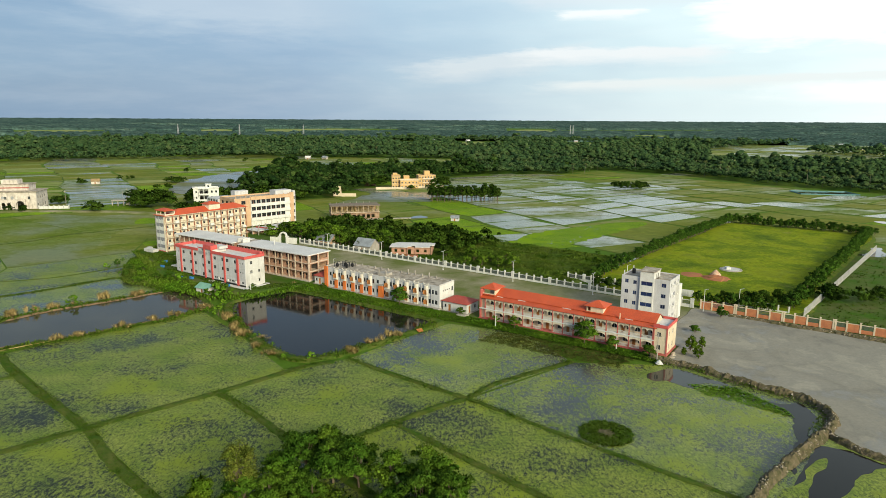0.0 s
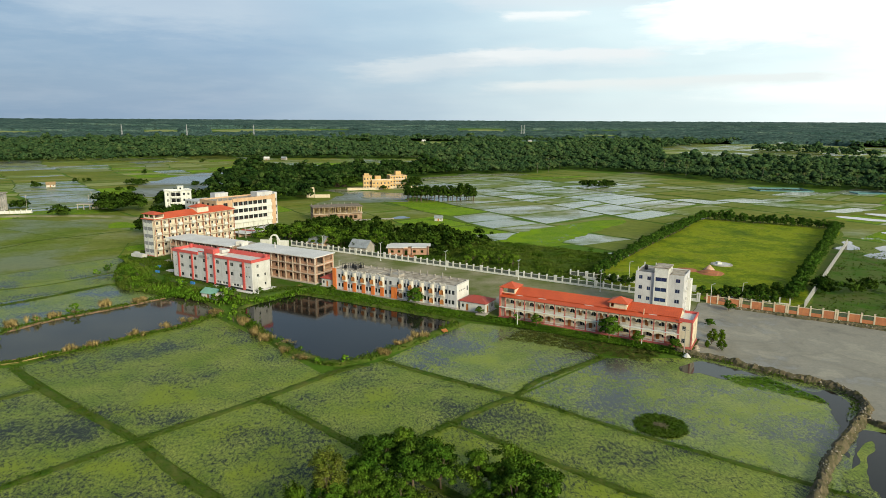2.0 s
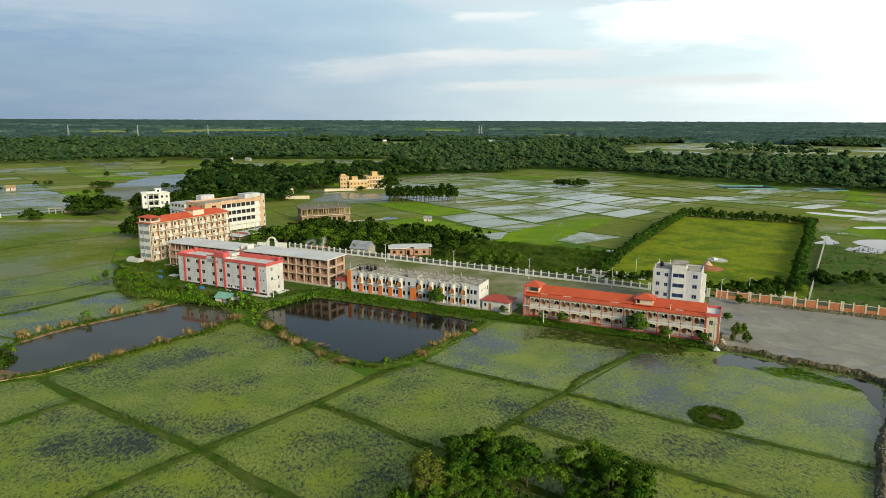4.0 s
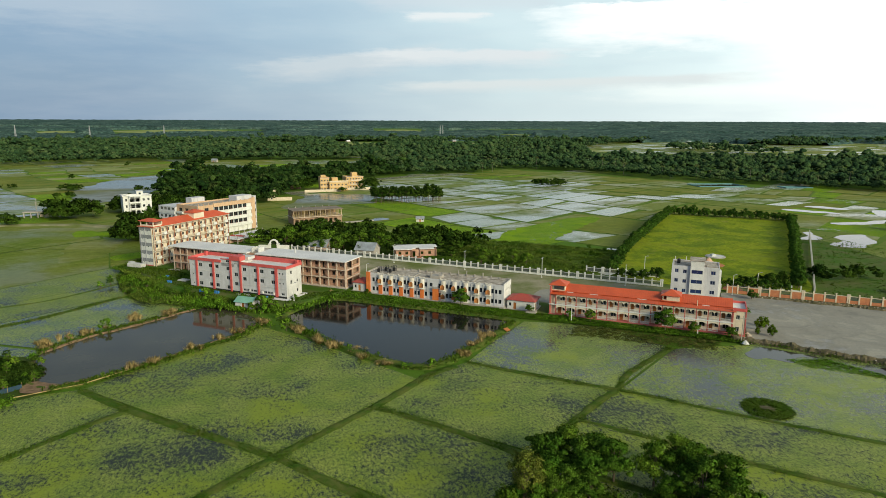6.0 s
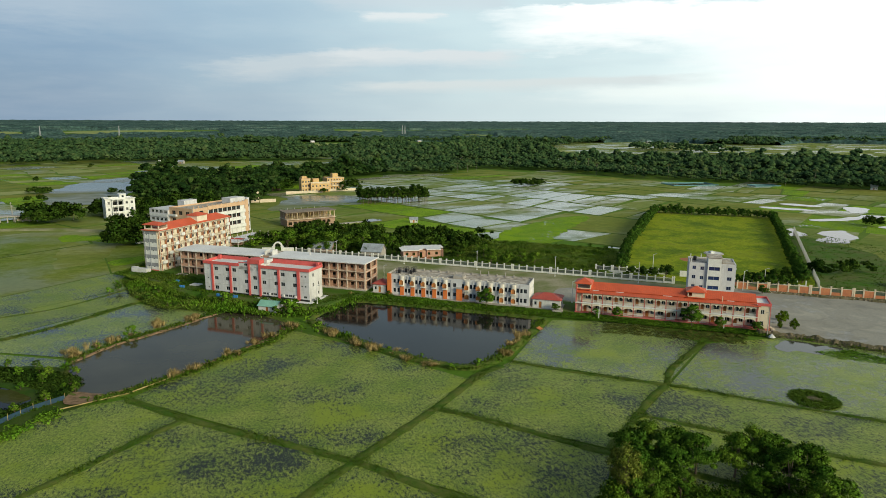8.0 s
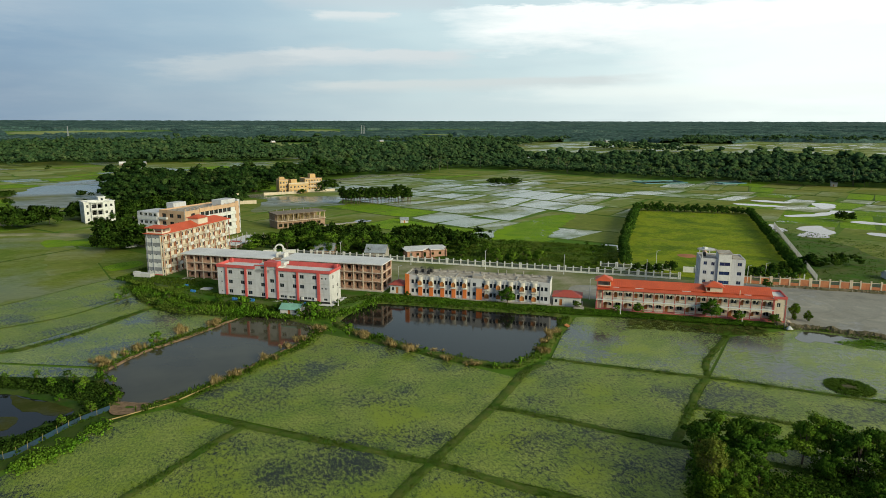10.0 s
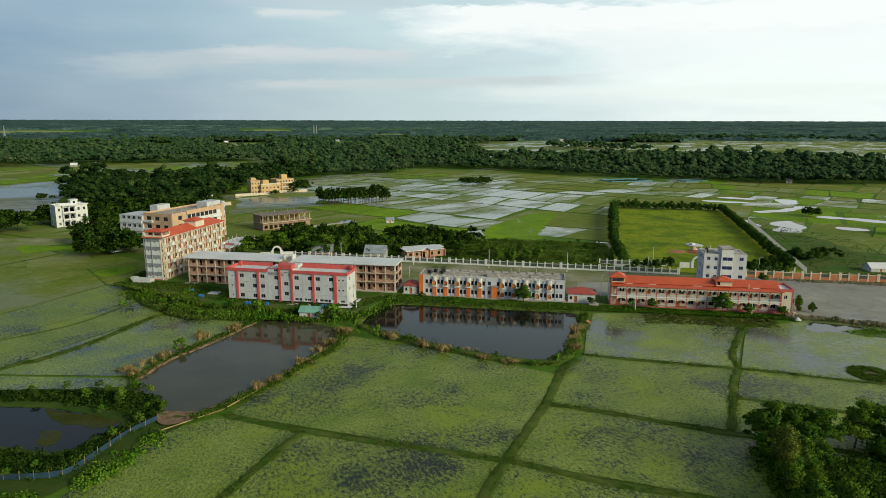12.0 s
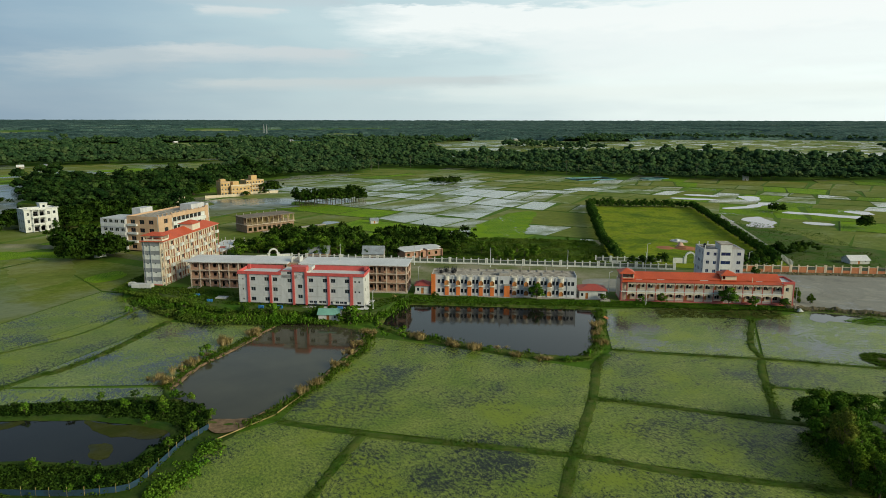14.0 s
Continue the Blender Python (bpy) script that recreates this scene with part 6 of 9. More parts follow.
# ---- the grey tower house ----
def grey_tower():
    L, D, H, F = 14.4, 10.4, 12.9, 3.2
    ob = thing("grey_apartment_house", spot(-21.3, 26.3, 1.0), "four-storey pale grey house with a white window bay", "house")
    holes, right = [], []
    for f in range(4):
        z = f * F + 1.0
        holes += [(1.0, 2.1, z, z + 1.2, "w"), (3.5, 4.6, z - 0.15, z + 1.05, "w"), (11.9, 13.3, z, z + 1.2, "w")]
        holes.append((9.3, 9.75, z + 0.6, z + 1.0, "w"))
        right += [(1.0, 1.7, z, z + 1.2, "w"), (3.9, 4.8, z, z + 1.2, "w"), (5.1, 5.9, z, z + 1.2, "w"), (8.2, 9.0, z, z + 1.2, "w")]
    shell(ob, L, D, 0, H, {"front": holes, "right": right, "left": right}, M_LILAC, glass=M_BLUEGLASS, trim=M_GREYPAINT)
    floors(ob, L, D, [f * F for f in range(4)])
    block(ob, "roof_slab", M_ROOFGREY, [(0.25, L - 0.25, 0.25, D - 0.25, H - 0.5, H - 0.3)], "stained flat roof")
    bm = bmesh.new()
    win = [(0.35, 3.75, f * F + 1.0, f * F + 2.25) for f in range(4)]
    wall_mesh(bm, 4.1, 0, H + 1.9, win, 0.25, pose(5.7, -0.55, 0))
    part("window_bay", bm, M_WHITE, ob, "white window bay")
    for h in win:
        add_window(ob, pose(5.7 + h[0], -0.55, h[2]), 3.4, 1.25, M_GREYPAINT, M_BLUEGLASS)
    block(ob, "window_bay", M_LILAC, [(5.7, 5.95, -0.3, -0.01, 0, H + 1.9), (9.55, 9.8, -0.3, -0.01, 0, H + 1.9)])
    block(ob, "stair_head", M_WHITE, [(5.7, 9.8, 5.4, 5.65, H - 0.3, H + 1.9), (5.7, 5.95, 0.0, 5.4, H - 0.3, H + 1.9), (9.55, 9.8, 0.0, 1.2, H - 0.3, H + 1.9), (9.55, 9.8, 2.0, 3.0, H - 0.3, H + 1.9), (9.55, 9.8, 4.4, 5.4, H - 0.3, H + 1.9), (9.55, 9.8, 1.2, 4.4, H + 1.2, H + 1.9)])
    block(ob, "stair_roof", M_ROOFGREY, [(5.4, 10.1, -0.8, 5.9, H + 1.9, H + 2.1)], "stained slab over the stair")
    block(ob, "side_block", M_WHITE, [(L + 0.01, L + 0.9, 7.4, D, 0, H - 2.6)])
    block(ob, "roof_block", M_CONCRETE, [(10.6, 14.0, 1.4, 3.4, H - 0.3, H + 0.15), (11.0, 13.4, 3.8, 4.3, H - 0.3, H + 0.3)])
    for x, y in ((0.6, 8.6), (4.0, 9.2), (0.4, 0.5)):
        block(ob, "roof_post", M_WHITE, [(x, x + 0.25, y, y + 0.25, H, H + 1.3)])
    tank = thing("water_tank", ob.matrix_world @ pose(1.9, 5.5, H - 0.3), "black plastic water tank on the roof", "water tank", "roof tanks")
    bm = bmesh.new()
    for a, b, ra, rb in ((0, 0.15, 0.5, 0.55), (0.15, 1.2, 0.55, 0.55), (1.2, 1.5, 0.55, 0.3), (1.5, 1.6, 0.22, 0.2)):
        tube(bm, (0, 0, a), (0, 0, b), ra, rb, 12)
    part("drum", bm, M_BLACK, tank)
    block(ob, "air_conditioner", M_WHITE, [(L + 0.01, L + 0.5, y, y + 0.75, f * F + 0.9, f * F + 1.5) for f in range(4) for y in (3.2, 6.9)])


grey_tower()


# ---- the peach college ----
def college():
    ob = thing("peach_college", pose(-113.6, 354.6, 0.5, 0, 0, 45.0), "four-storey peach college with white window bands", "college building")
    L, D, H, F = 37.0, 17.0, 16.0, 3.9
    holes = {"front": [], "left": []}
    for f in range(4):
        z = f * F + 0.75
        for k in range(9):
            if k not in (1,) and f:
                holes["front"].append((4.0 + k * 3.1, 6.6 + k * 3.1, z, z + 2.1, "w"))
        for k in range(3):
            holes["left"].append((1.6 + k * 5.0, 4.2 + k * 5.0, z, z + 1.9, "w"))
    shell(ob, L, D, 0, H, holes, M_PEACH, th=0.3, mats={"front": M_WHITE}, trim=M_RUST)
    floors(ob, L, D, [f * F for f in range(4)], th=0.3)
    block(ob, "roof_slab", M_ROOFGREY, [(0.3, L - 0.3, 0.3, D - 0.3, H - 1.0, H - 0.7)])
    bm = bmesh.new()
    wall_mesh(bm, 9.4, 0, H, [(4.0, 6.6, f * F + 0.75, f * F + 2.85) for f in (1, 2, 3)], 0.14, pose(0, -0.17, 0))
    part("front_panel", bm, M_PEACH, ob, "peach plaster panel")
    block(ob, "front_beam", M_PEACH, [(9.42, L - 2.42, -0.62, -0.02, H - 1.4, H + 0.5)], "deep peach roof beam")
    block(ob, "front_pier", M_WHITE, [(9.55 + k * 3.1, 9.95 + k * 3.1, -0.3, -0.02, 0, H - 1.45) for k in range(8)], "white pier between windows")
    block(ob, "roof_post", M_PEACH, [(1 + k * 3.0, 1.35 + k * 3.0, 0.5, 0.85, H - 0.7, H + 0.9) for k in range(12)])
    block(ob, "window_band", M_WHITE, [(9.5, 34.4, -0.9, -0.32, f * F - 0.95, f * F + 0.7) for f in (1, 2, 3)], "white window band")
    block(ob, "roof_block", M_LILAC, [(12.02, 17.6, 17.02, 21.8, 0, H + 2.2), (9.3, 12.02, 17.02, 21.8, H - 1.38, H + 2.2), (26.4, 36.6, 1.6, 8.0, H - 0.7, H + 2.6)], "grey stair block")
    block(ob, "corner_block", M_LILAC, [(L + 0.01, L + 1.7, 0.4, 9.0, 0, H + 2.0)], "pale grey stair tower")
    block(ob, "pilaster", M_PEACH, [(L - 2.4, L + 0.1, -0.35, -0.02, 0, H + 1.2)], "peach corner pilaster")
    for f in range(4):
        add_window(ob, pose(L + 0.35, 0.32, f * F + 1.2), 1.0, 1.8, M_WHITE, M_GLASS, 0.0)
        for k in range(2):
            add_window(ob, pose(L + 1.74, 2.0 + 3.4 * k, f * F + 1.2, 0, 0, 90), 1.5, 1.8, M_WHITE, M_GLASS, 0.0)
    block(ob, "balcony", M_WHITE, [(-1.1, -0.02, 11.2, 16.0, f * F - 0.2, f * F + 0.8) for f in (1, 2, 3)])
    block(ob, "wing", M_LILAC, [(-1.0, 12.0, D + 0.02, D + 14.0, 0, H - 1.4)], "pale grey wing")
    for f in range(4):
        for k in range(4):
            add_window(ob, pose(-1.06, D + 2.6 + k * 3.2, f * F + 1.0, 0, 0, -90), 2.0, 1.5, M_WHITE, M_GLASS, 0.0)
    block(ob, "wing_band", M_WHITE, [(-1.3, -1.01, D + 0.5, D + 13.8, f * F - 0.9, f * F + 0.6) for f in (1, 2, 3)])
    block(ob, "roof_clutter", M_CONCRETE, [(10 + k * 1.9, 11.2 + k * 1.9, 2.0, 3.6, H - 0.7, H + 0.4) for k in range(9)])


college()


def villa(name, m, L, D, H, F, mat, label, nw, extra=(), roof=None, bands=None):
    """A plain plastered house with rows of windows on its sides."""
    ob = thing(name, m, label, "house")
    n = int(round(H / F))
    holes = {"front": [], "left": [], "right": []}
    for f in range(n):
        z = f * F + 0.9
        for k in range(nw):
            x = (k + 0.5) * L / nw
            holes["front"].append((x - 0.65, x + 0.65, z, z + 1.4, "w"))
        for side in ("left", "right"):
            for k in range(max(1, nw // 2)):
                x = (k + 0.5) * (D - 0.6) / max(1, nw // 2)
                holes[side].append((x - 0.6, x + 0.6, z, z + 1.4, "w"))
    shell(ob, L, D, 0, H, holes, mat, th=0.3)
    floors(ob, L, D, [f * F for f in range(n)], th=0.3)
    block(ob, "roof_slab", roof or M_ROOFGREY, [(0.3, L - 0.3, 0.3, D - 0.3, H - 0.8, H - 0.6)])
    if bands:
        block(ob, "ledge", bands, [(-0.35, L + 0.35, -0.35, -0.01, f * F - 0.15, f * F + 0.1) for f in range(1, n + 1)])
    for nm, mt, boxes in extra:
        block(ob, nm, mt, boxes)
    return ob


def white_house():
    ob = thing("white_house", pose(-170.3, 445.1, 0.3, 0, 0, 20) @ Matrix.Diagonal((0.94, 0.94, 0.94, 1)), "three-storey white house with open columned verandas among trees", "house")
    L, D, H, F = 17.6, 11.5, 13.2, 4.2
    holes = {"front": [], "left": [], "right": []}
    for f in range(3):
        z = f * F
        holes["front"] += [(1.4, 2.6, z + 1.1, z + 2.9, "w"), (4.3, 6.9, z + 0.25, z + 3.1, "o"), (7.5, 10.1, z + 0.25, z + 3.1, "o"), (12.0, 13.4, z + 1.1, z + 2.9, "w"), (15.0, 16.4, z + 1.1, z + 2.9, "w")]
        for side in ("left", "right"):
            holes[side] += [(x, x + 1.2, z + 1.1, z + 2.9, "w") for x in (1.4, 4.8, 8.2)]
    shell(ob, L, D, 0, H, holes, M_WHITE, th=0.3)
    floors(ob, L, D, [f * F for f in range(3)], th=0.3)
    block(ob, "roof_slab", M_ROOFWHITE, [(0.3, L - 0.3, 0.3, D - 0.3, H - 0.7, H - 0.5)])
    block(ob, "cornice", M_WHITE, [(-0.5, L + 0.5, -0.5, -0.02, H - 0.3, H + 0.25), (-0.5, -0.02, 0.0, D, H - 0.3, H + 0.25)])
    for f in (1, 2):
        block(ob, "balcony", M_WHITE, [(3.6, 10.9, -2.0, -0.02, f * F - 0.2, f * F + 0.05), (3.6, 10.9, -2.0, -1.85, f * F + 0.06, f * F + 0.9)], "white veranda with a low rail")
    block(ob, "porch_roof", M_WHITE, [(3.4, 11.1, -2.2, -0.52, H - 0.6, H - 0.2)])
    for x in (3.7, 7.0, 10.4):
        block(ob, "column", M_WHITE, [(x, x + 0.4, -1.8, -1.4, 0, H - 0.61)])
    bm = bmesh.new()
    prism(bm, arch_outline(7.4, 10.4, 2.4, 1.3, 4.0), -1.75, -1.45, "y")
    part("arch", bm, M_WHITE, ob)
    block(ob, "stair_head", M_WHITE, [(8.6, 12.6, 0.4, 5.0, H - 0.4, H + 2.6), (8.3, 12.9, 0.1, 5.3, H + 2.61, H + 2.9)])
    block(ob, "stair_window", M_GLASS, [(10.0, 11.2, 0.3, 0.39, H + 0.6, H + 1.9)], "dark stair window")
    block(ob, "parapet", M_WHITE, [(2.0, 8.2, 0.0, 0.25, H + 0.26, H + 1.0)])


white_house()
villa("yellow_house", pose(-44.5, 573, 0.3, 0, 0, 6), 7.4, 12, 11.2, 3.5, M_YELLOW, "three-storey yellow tower house at the edge of the wood", 3,
      [("stair_head", M_YELLOW, [(1.0, 5.0, 3.0, 8.0, 11.0, 13.0)]), ("ledge", M_PEACH, [(-0.4, 7.8, -0.5, -0.02, 11.2, 11.5)])], None, M_CREAM)
villa("yellow_house", pose(-36.9, 570, 0.3, 0, 0, 12), 16, 12, 7.6, 3.5, M_YELLOW, "low two-storey yellow wing with a roof terrace", 5,
      [("parapet", M_CREAM, [(-0.2, 16.2, -0.3, -0.02, 7.6, 8.5)]), ("stair_head", M_YELLOW, [(4.0, 9.0, 6.0, 11.0, 7.4, 10.8)])], None, M_CREAM)
villa("yellow_house", pose(-21.5, 585.5, 0.3, 0, 0, 14), 15.5, 12, 10.6, 3.5, M_YELLOW, "three-storey yellow wing with open balconies", 6,
      [("stair_head", M_YELLOW, [(6.0, 11.0, 3.0, 8.0, 10.0, 14.0)]), ("balcony", M_CREAM, [(4.0, 14.5, -1.3, -0.36, f * 3.5 - 0.2, f * 3.5 + 0.8) for f in (1, 2)])], None, M_CREAM)
block(thing("boundary_wall", pose(-58, 566, 0, 0, 0, 4), "low cream boundary wall before the yellow house", "wall"), "wall", M_CREAM, [(0, 30, 0, 0.4, -0.2, 2.0), (30, 30.4, 0, 12, -0.2, 2.0), (31, 62, 10, 10.4, -0.2, 2.0)])
villa("ruined_house", pose(-86, 512, 0, 0, 0, 0), 6, 5, 8, 4, M_CREAM, "narrow unplastered two-storey house by the wood", 1, [("wall", M_CREAM, [(6.3, 18, 0, 0.3, -0.2, 2.4)])])


# ---- the domed hall ----
def domed_hall():
    ob = thing("domed_hall", pose(-293, 423, 0.3, 0, 0, 12) @ Matrix.Diagonal((1, 1, 1.06, 1)), "ornate white hall with stepped storeys and arched porch", "hall")
    holes = []
    for x in (3, 7, 11, 21):
        holes.append((x, x + 1.4, 6.0, 7.8, "w"))
    for x in (2, 5.2, 8.4):
        holes.append((x, x + 2.2, 0.3, 4.2, "o"))
    holes.append((14.5, 18.6, 0.0, 5.2, "o"))
    shell(ob, 26, 20, 0, 10.5, {"front": holes, "right": [(k * 4 + 2, k * 4 + 3.5, z, z + 2.0, "w") for k in range(4) for z in (1.2, 6.0)]}, M_OLD, th=0.4)
    block(ob, "roof_slab", M_ROOFGREY, [(-0.8, 26.8, -0.8, 20.4, 10.5, 11.0)], "stained projecting roof slab")
    block(ob, "upper_storey", M_OLD, [(2, 20, 6, 18, 11.0, 14.6)])
    block(ob, "upper_roof", M_ROOFGREY, [(1.4, 20.6, 5.4, 18.6, 14.6, 15.0)])
    block(ob, "lantern", M_OLD, [(3, 13, 8, 16, 15.0, 17.6)])
    block(ob, "ledge", M_TIN_DULL, [(1.9, 20.1, 5.9, 5.99, 12.4, 13.0)])
    for a, b, zs, rs, tp in ((14.2, 18.9, 3.2, 2.0, 6.2),):
        bm = bmesh.new()
        prism(bm, arch_outline(a, b, zs, rs, tp), -1.2, -0.05, "y")
        box(bm, a - 0.8, a, -1.2, -0.05, 0, tp)
        box(bm, b, b + 0.8, -1.2, -0.05, 0, tp)
        part("porch", bm, M_OLD, ob, "white arched porch")
    bm = bmesh.new()
    for k in range(3):
        prism(bm, arch_outline(2 + k * 3.2, 4.2 + k * 3.2, 3.0, 1.1, 4.6), -0.25, -0.02, "y")
    part("arch", bm, M_OLD, ob)
    for x in (6.2, 11.9):
        bm = bmesh.new()
        tube(bm, (x, -0.15, 7.2), (x, -0.02, 7.2), 0.9, 0.9, 16)
        part("roundel", bm, M_GREYPAINT, ob)
    block(ob, "boundary_wall", M_WHITE, [(28 + k * 3, 30.4 + k * 3, -2.2, -1.9, 0, 1.8) for k in range(6)] + [(27.6 + k * 3, 28.0 + k * 3, -2.3, -1.8, 0, 2.4) for k in range(7)])


domed_hall()


# ---- sheds and small works ----
def gable_shed(m, L, D, h, top, wall_mat, roof_mat, label, name="shed"):
    ob = thing(name, m, label, "shed")
    shell(ob, L, D, 0, h, {"front": [(L * 0.4, L * 0.4 + 0.9, 0.05, min(h - 0.2, 1.9), "d"), (L * 0.75, L * 0.75 + 0.7, 0.9, 1.7, "w")]}, wall_mat, th=0.15)
    bm = bmesh.new()
    rm = Matrix(((0, 1, 0, 0), (1, 0, 0, 0), (0, 0, 1, 0), (0, 0, 0, 1)))
    for pts in ([(-0.4, h - 0.05), (D / 2, top), (D / 2, top + 0.07), (-0.4, h + 0.02)], [(D + 0.4, h - 0.05), (D / 2, top), (D / 2, top + 0.07), (D + 0.4, h + 0.02)]):
        prism(bm, pts, -0.35, L + 0.35, "y", rm)
    part("roof", bm, roof_mat, ob)
    for x in (0, L - 0.12):
        bm = bmesh.new()
        prism(bm, [(0.0, h - 0.01), (D, h - 0.01), (D / 2, top - 0.02)], x, x + 0.12, "y", rm)
        part("gable", bm, wall_mat, ob)
    return ob


gable_shed(pose(-84.6, 217.6, 0.6, 0, 0, -32), 6.2, 4.4, 2.1, 3.4, M_PLASTER, M_GREENTIN, "small white shed with a green sheet roof by the canal")
gable_shed(pose(-40, 291, 0.6, 0, 0, -30), 9, 7, 3.0, 6.0, M_CONCRETE, M_TINGREY, "grey house with a weathered tin roof behind the fence")
gable_shed(pose(-60, 304, 0.6, 0, 0, -30), 9, 6, 2.8, 5.8, M_RAWBRICK, M_TINGREY, "brick house with a weathered tin roof behind the fence")
gable_shed(pose(-97, 331, 0.6, 0, 0, -30), 7, 5, 2.6, 4.4, M_RAWBRICK, M_TIN_DULL, "low house with a dull red roof beside the wood")
gable_shed(pose(-321.4, 597.5, 0.0, 0, 0, 20), 7, 4.5, 2.2, 4.6, M_OLD, M_STRAW, "thatched hut beside trees among the flooded fields", "hut")
gable_shed(pose(452, 469, 0.0, 0, 0, -50), 5.5, 4, 3.0, 5.6, M_WHITE, M_ROOFWHITE, "white-walled farmhouse at the edge of the wood", "farmhouse")
gable_shed(pose(141.0, 187.0, 0.0, 0, 0, -27), 8.5, 6, 1.6, 3.4, M_PLASTER, M_ROOFWHITE, "tin-roofed house behind the brick wall")
gable_shed(pose(5.0, 387.6, 0.0, 0, 0, -12), 4.6, 3.4, 1.8, 3.2, M_PLASTER, M_TINGREY, "small tin-roofed hut among the fields")


def half_built_hut():
    ob = thing("half_built_house", pose(-22.5, 285.5, 0.8, 0, 0, -4), "half-built brick house with a pale slab roof", "unfinished house")
    holes = [(1.2, 2.4, 0.9, 2.2, "o"), (4.2, 5.4, 0.9, 2.2, "o"), (7.2, 8.6, 0, 2.4, "o"), (11.0, 12.2, 0.9, 2.2, "o"), (14.4, 15.6, 0.9, 2.2, "o")]
    shell(ob, 18, 9, 0, 3.2, {"front": holes, "right": [(2, 3.2, 0.9, 2.2, "o"), (5, 6.2, 0.9, 2.2, "o")]}, M_INFILL)
    block(ob, "roof_slab", M_ROOFWHITE, [(-0.8, 7.2, -1.4, 9.6, 3.2, 3.5), (7.2, 8.8, 0.2, 9.6, 3.2, 3.5), (8.8, 10.4, 2.8, 9.6, 3.2, 3.5), (10.4, 17.0, -0.9, 9.6, 3.2, 3.5), (17.0, 18.8, 3.4, 9.0, 3.2, 3.5)], "pale slab roof")
    block(ob, "porch_column", M_INFILL, [(x, x + 0.35, -0.7, -0.35, 0, 3.2) for x in (0, 6.9, 10.6, 17.6)])
    block(ob, "forecourt", M_BRICKDUST, [(-7, 12, -7, -0.9, -0.9, 0.0)], "red brick-dust forecourt")


half_built_hut()


def long_ruin():
    ob = thing("long_unfinished_hall", pose(-66.6, 388.4, 0.2, 0, 0, 15), "long unfinished brick hall hung with bamboo scaffolding", "unfinished building")
    holes = [(1 + k * 2.9, 2.9 + k * 2.9, 0.3 if k % 3 == 1 else 0.9, 2.7, "o") for k in range(9)]
    shell(ob, 29, 12, 0, 3.9, {"front": holes, "right": [(2, 4, 0.8, 2.7, "o"), (7, 9, 0.8, 2.7, "o")]}, M_TANBRICK)
    block(ob, "floor_slab", M_PALECAST, [(-0.4, 29.4, -0.9, 12.3, 3.91, 4.25)], "pale floor slab")
    block(ob, "back_wall", M_TANBRICK, [(0, 29, 11.7, 12.0, 4.25, 7.9), (0, 0.3, 3.0, 11.6, 4.25, 7.9), (14.6, 14.9, 2.0, 11.6, 4.25, 7.9)])
    for k in range(10):
        for y in (0.1, 6.0):
            block(ob, "column", M_PALECAST, [(k * 3.18, k * 3.18 + 0.35, y, y + 0.35, 4.25, 7.9)])
    block(ob, "roof_slab", M_STAINED, [(-0.6, 29.6, -0.9, 12.5, 7.91, 8.25)], "stained roof slab")
    g = random.Random(4)
    for k in range(49):
        x = k * 0.6 + g.uniform(-.2, .2)
        bm = bmesh.new()
        tube(bm, (x, -0.75, 4.26), (x + g.uniform(-.25, .25), -0.7 + g.uniform(-.1, .1), g.uniform(7.6, 7.9)), 0.08, 0.06, 5)
        part("bamboo_prop", bm, M_REED, ob)
    block(ob, "starter_column", M_CONCRETE, [(0.3 + k * 4.1, 0.55 + k * 4.1, 11.6, 11.9, 8.26, 9.2) for k in range(7)])
    block(ob, "forecourt", M_CONCRETE, [(8, 48, -4, -1.5, -0.4, 0.2)])


long_ruin()


def column_frame():
    ob = thing("column_frame", pose(-92, 322, 1.0, 0, 0, 56), "unfinished concrete slab standing on columns", "unfinished building")
    block(ob, "slab", M_ROOFWHITE, [(0, 26, 0, 10, 3.2, 3.5)])
    for k in range(7):
        for y in (0.3, 5, 9.4):
            block(ob, "column", M_CONCRETE, [(0.3 + k * 4.2, 0.65 + k * 4.2, y, y + 0.35, -0.8, 3.2)])
            block(ob, "starter_column", M_CONCRETE, [(0.3 + k * 4.2, 0.6 + k * 4.2, y, y + 0.3, 3.5, 4.9)])
    block(ob, "wall", M_RAWBRICK, [(0.7, 25, 9.45, 9.65, -0.4, 3.1), (0.7, 12, 5.0, 5.2, -0.4, 3.1)])


column_frame()


def bus_stop():
    ob = thing("roadside_shelter", pose(-228, 447, 0.2, 0, 0, 3), "open concrete roadside shelter on columns", "shelter")
    block(ob, "roof_slab", M_CONCRETE, [(0, 20, 0, 6, 3.2, 3.7)])
    block(ob, "column", M_CONCRETE, [(0.3 + k * 3.8, 0.8 + k * 3.8, 0.3, 0.8, 0, 3.2) for k in range(6)])
    block(ob, "wall", M_CREAM, [(8, 19.7, 4.5, 4.8, 0, 3.2)])


bus_stop()
strip("road", smooth([(-420, 395), (-300, 412), (-250, 418), (-200, 416), (-165, 400), (-142, 375), (-118, 340), (-100, 318)], 4), 7.0, 0.9, M_YARD, "raised earth road along the fields", "road", seed=40, rough=0.1)

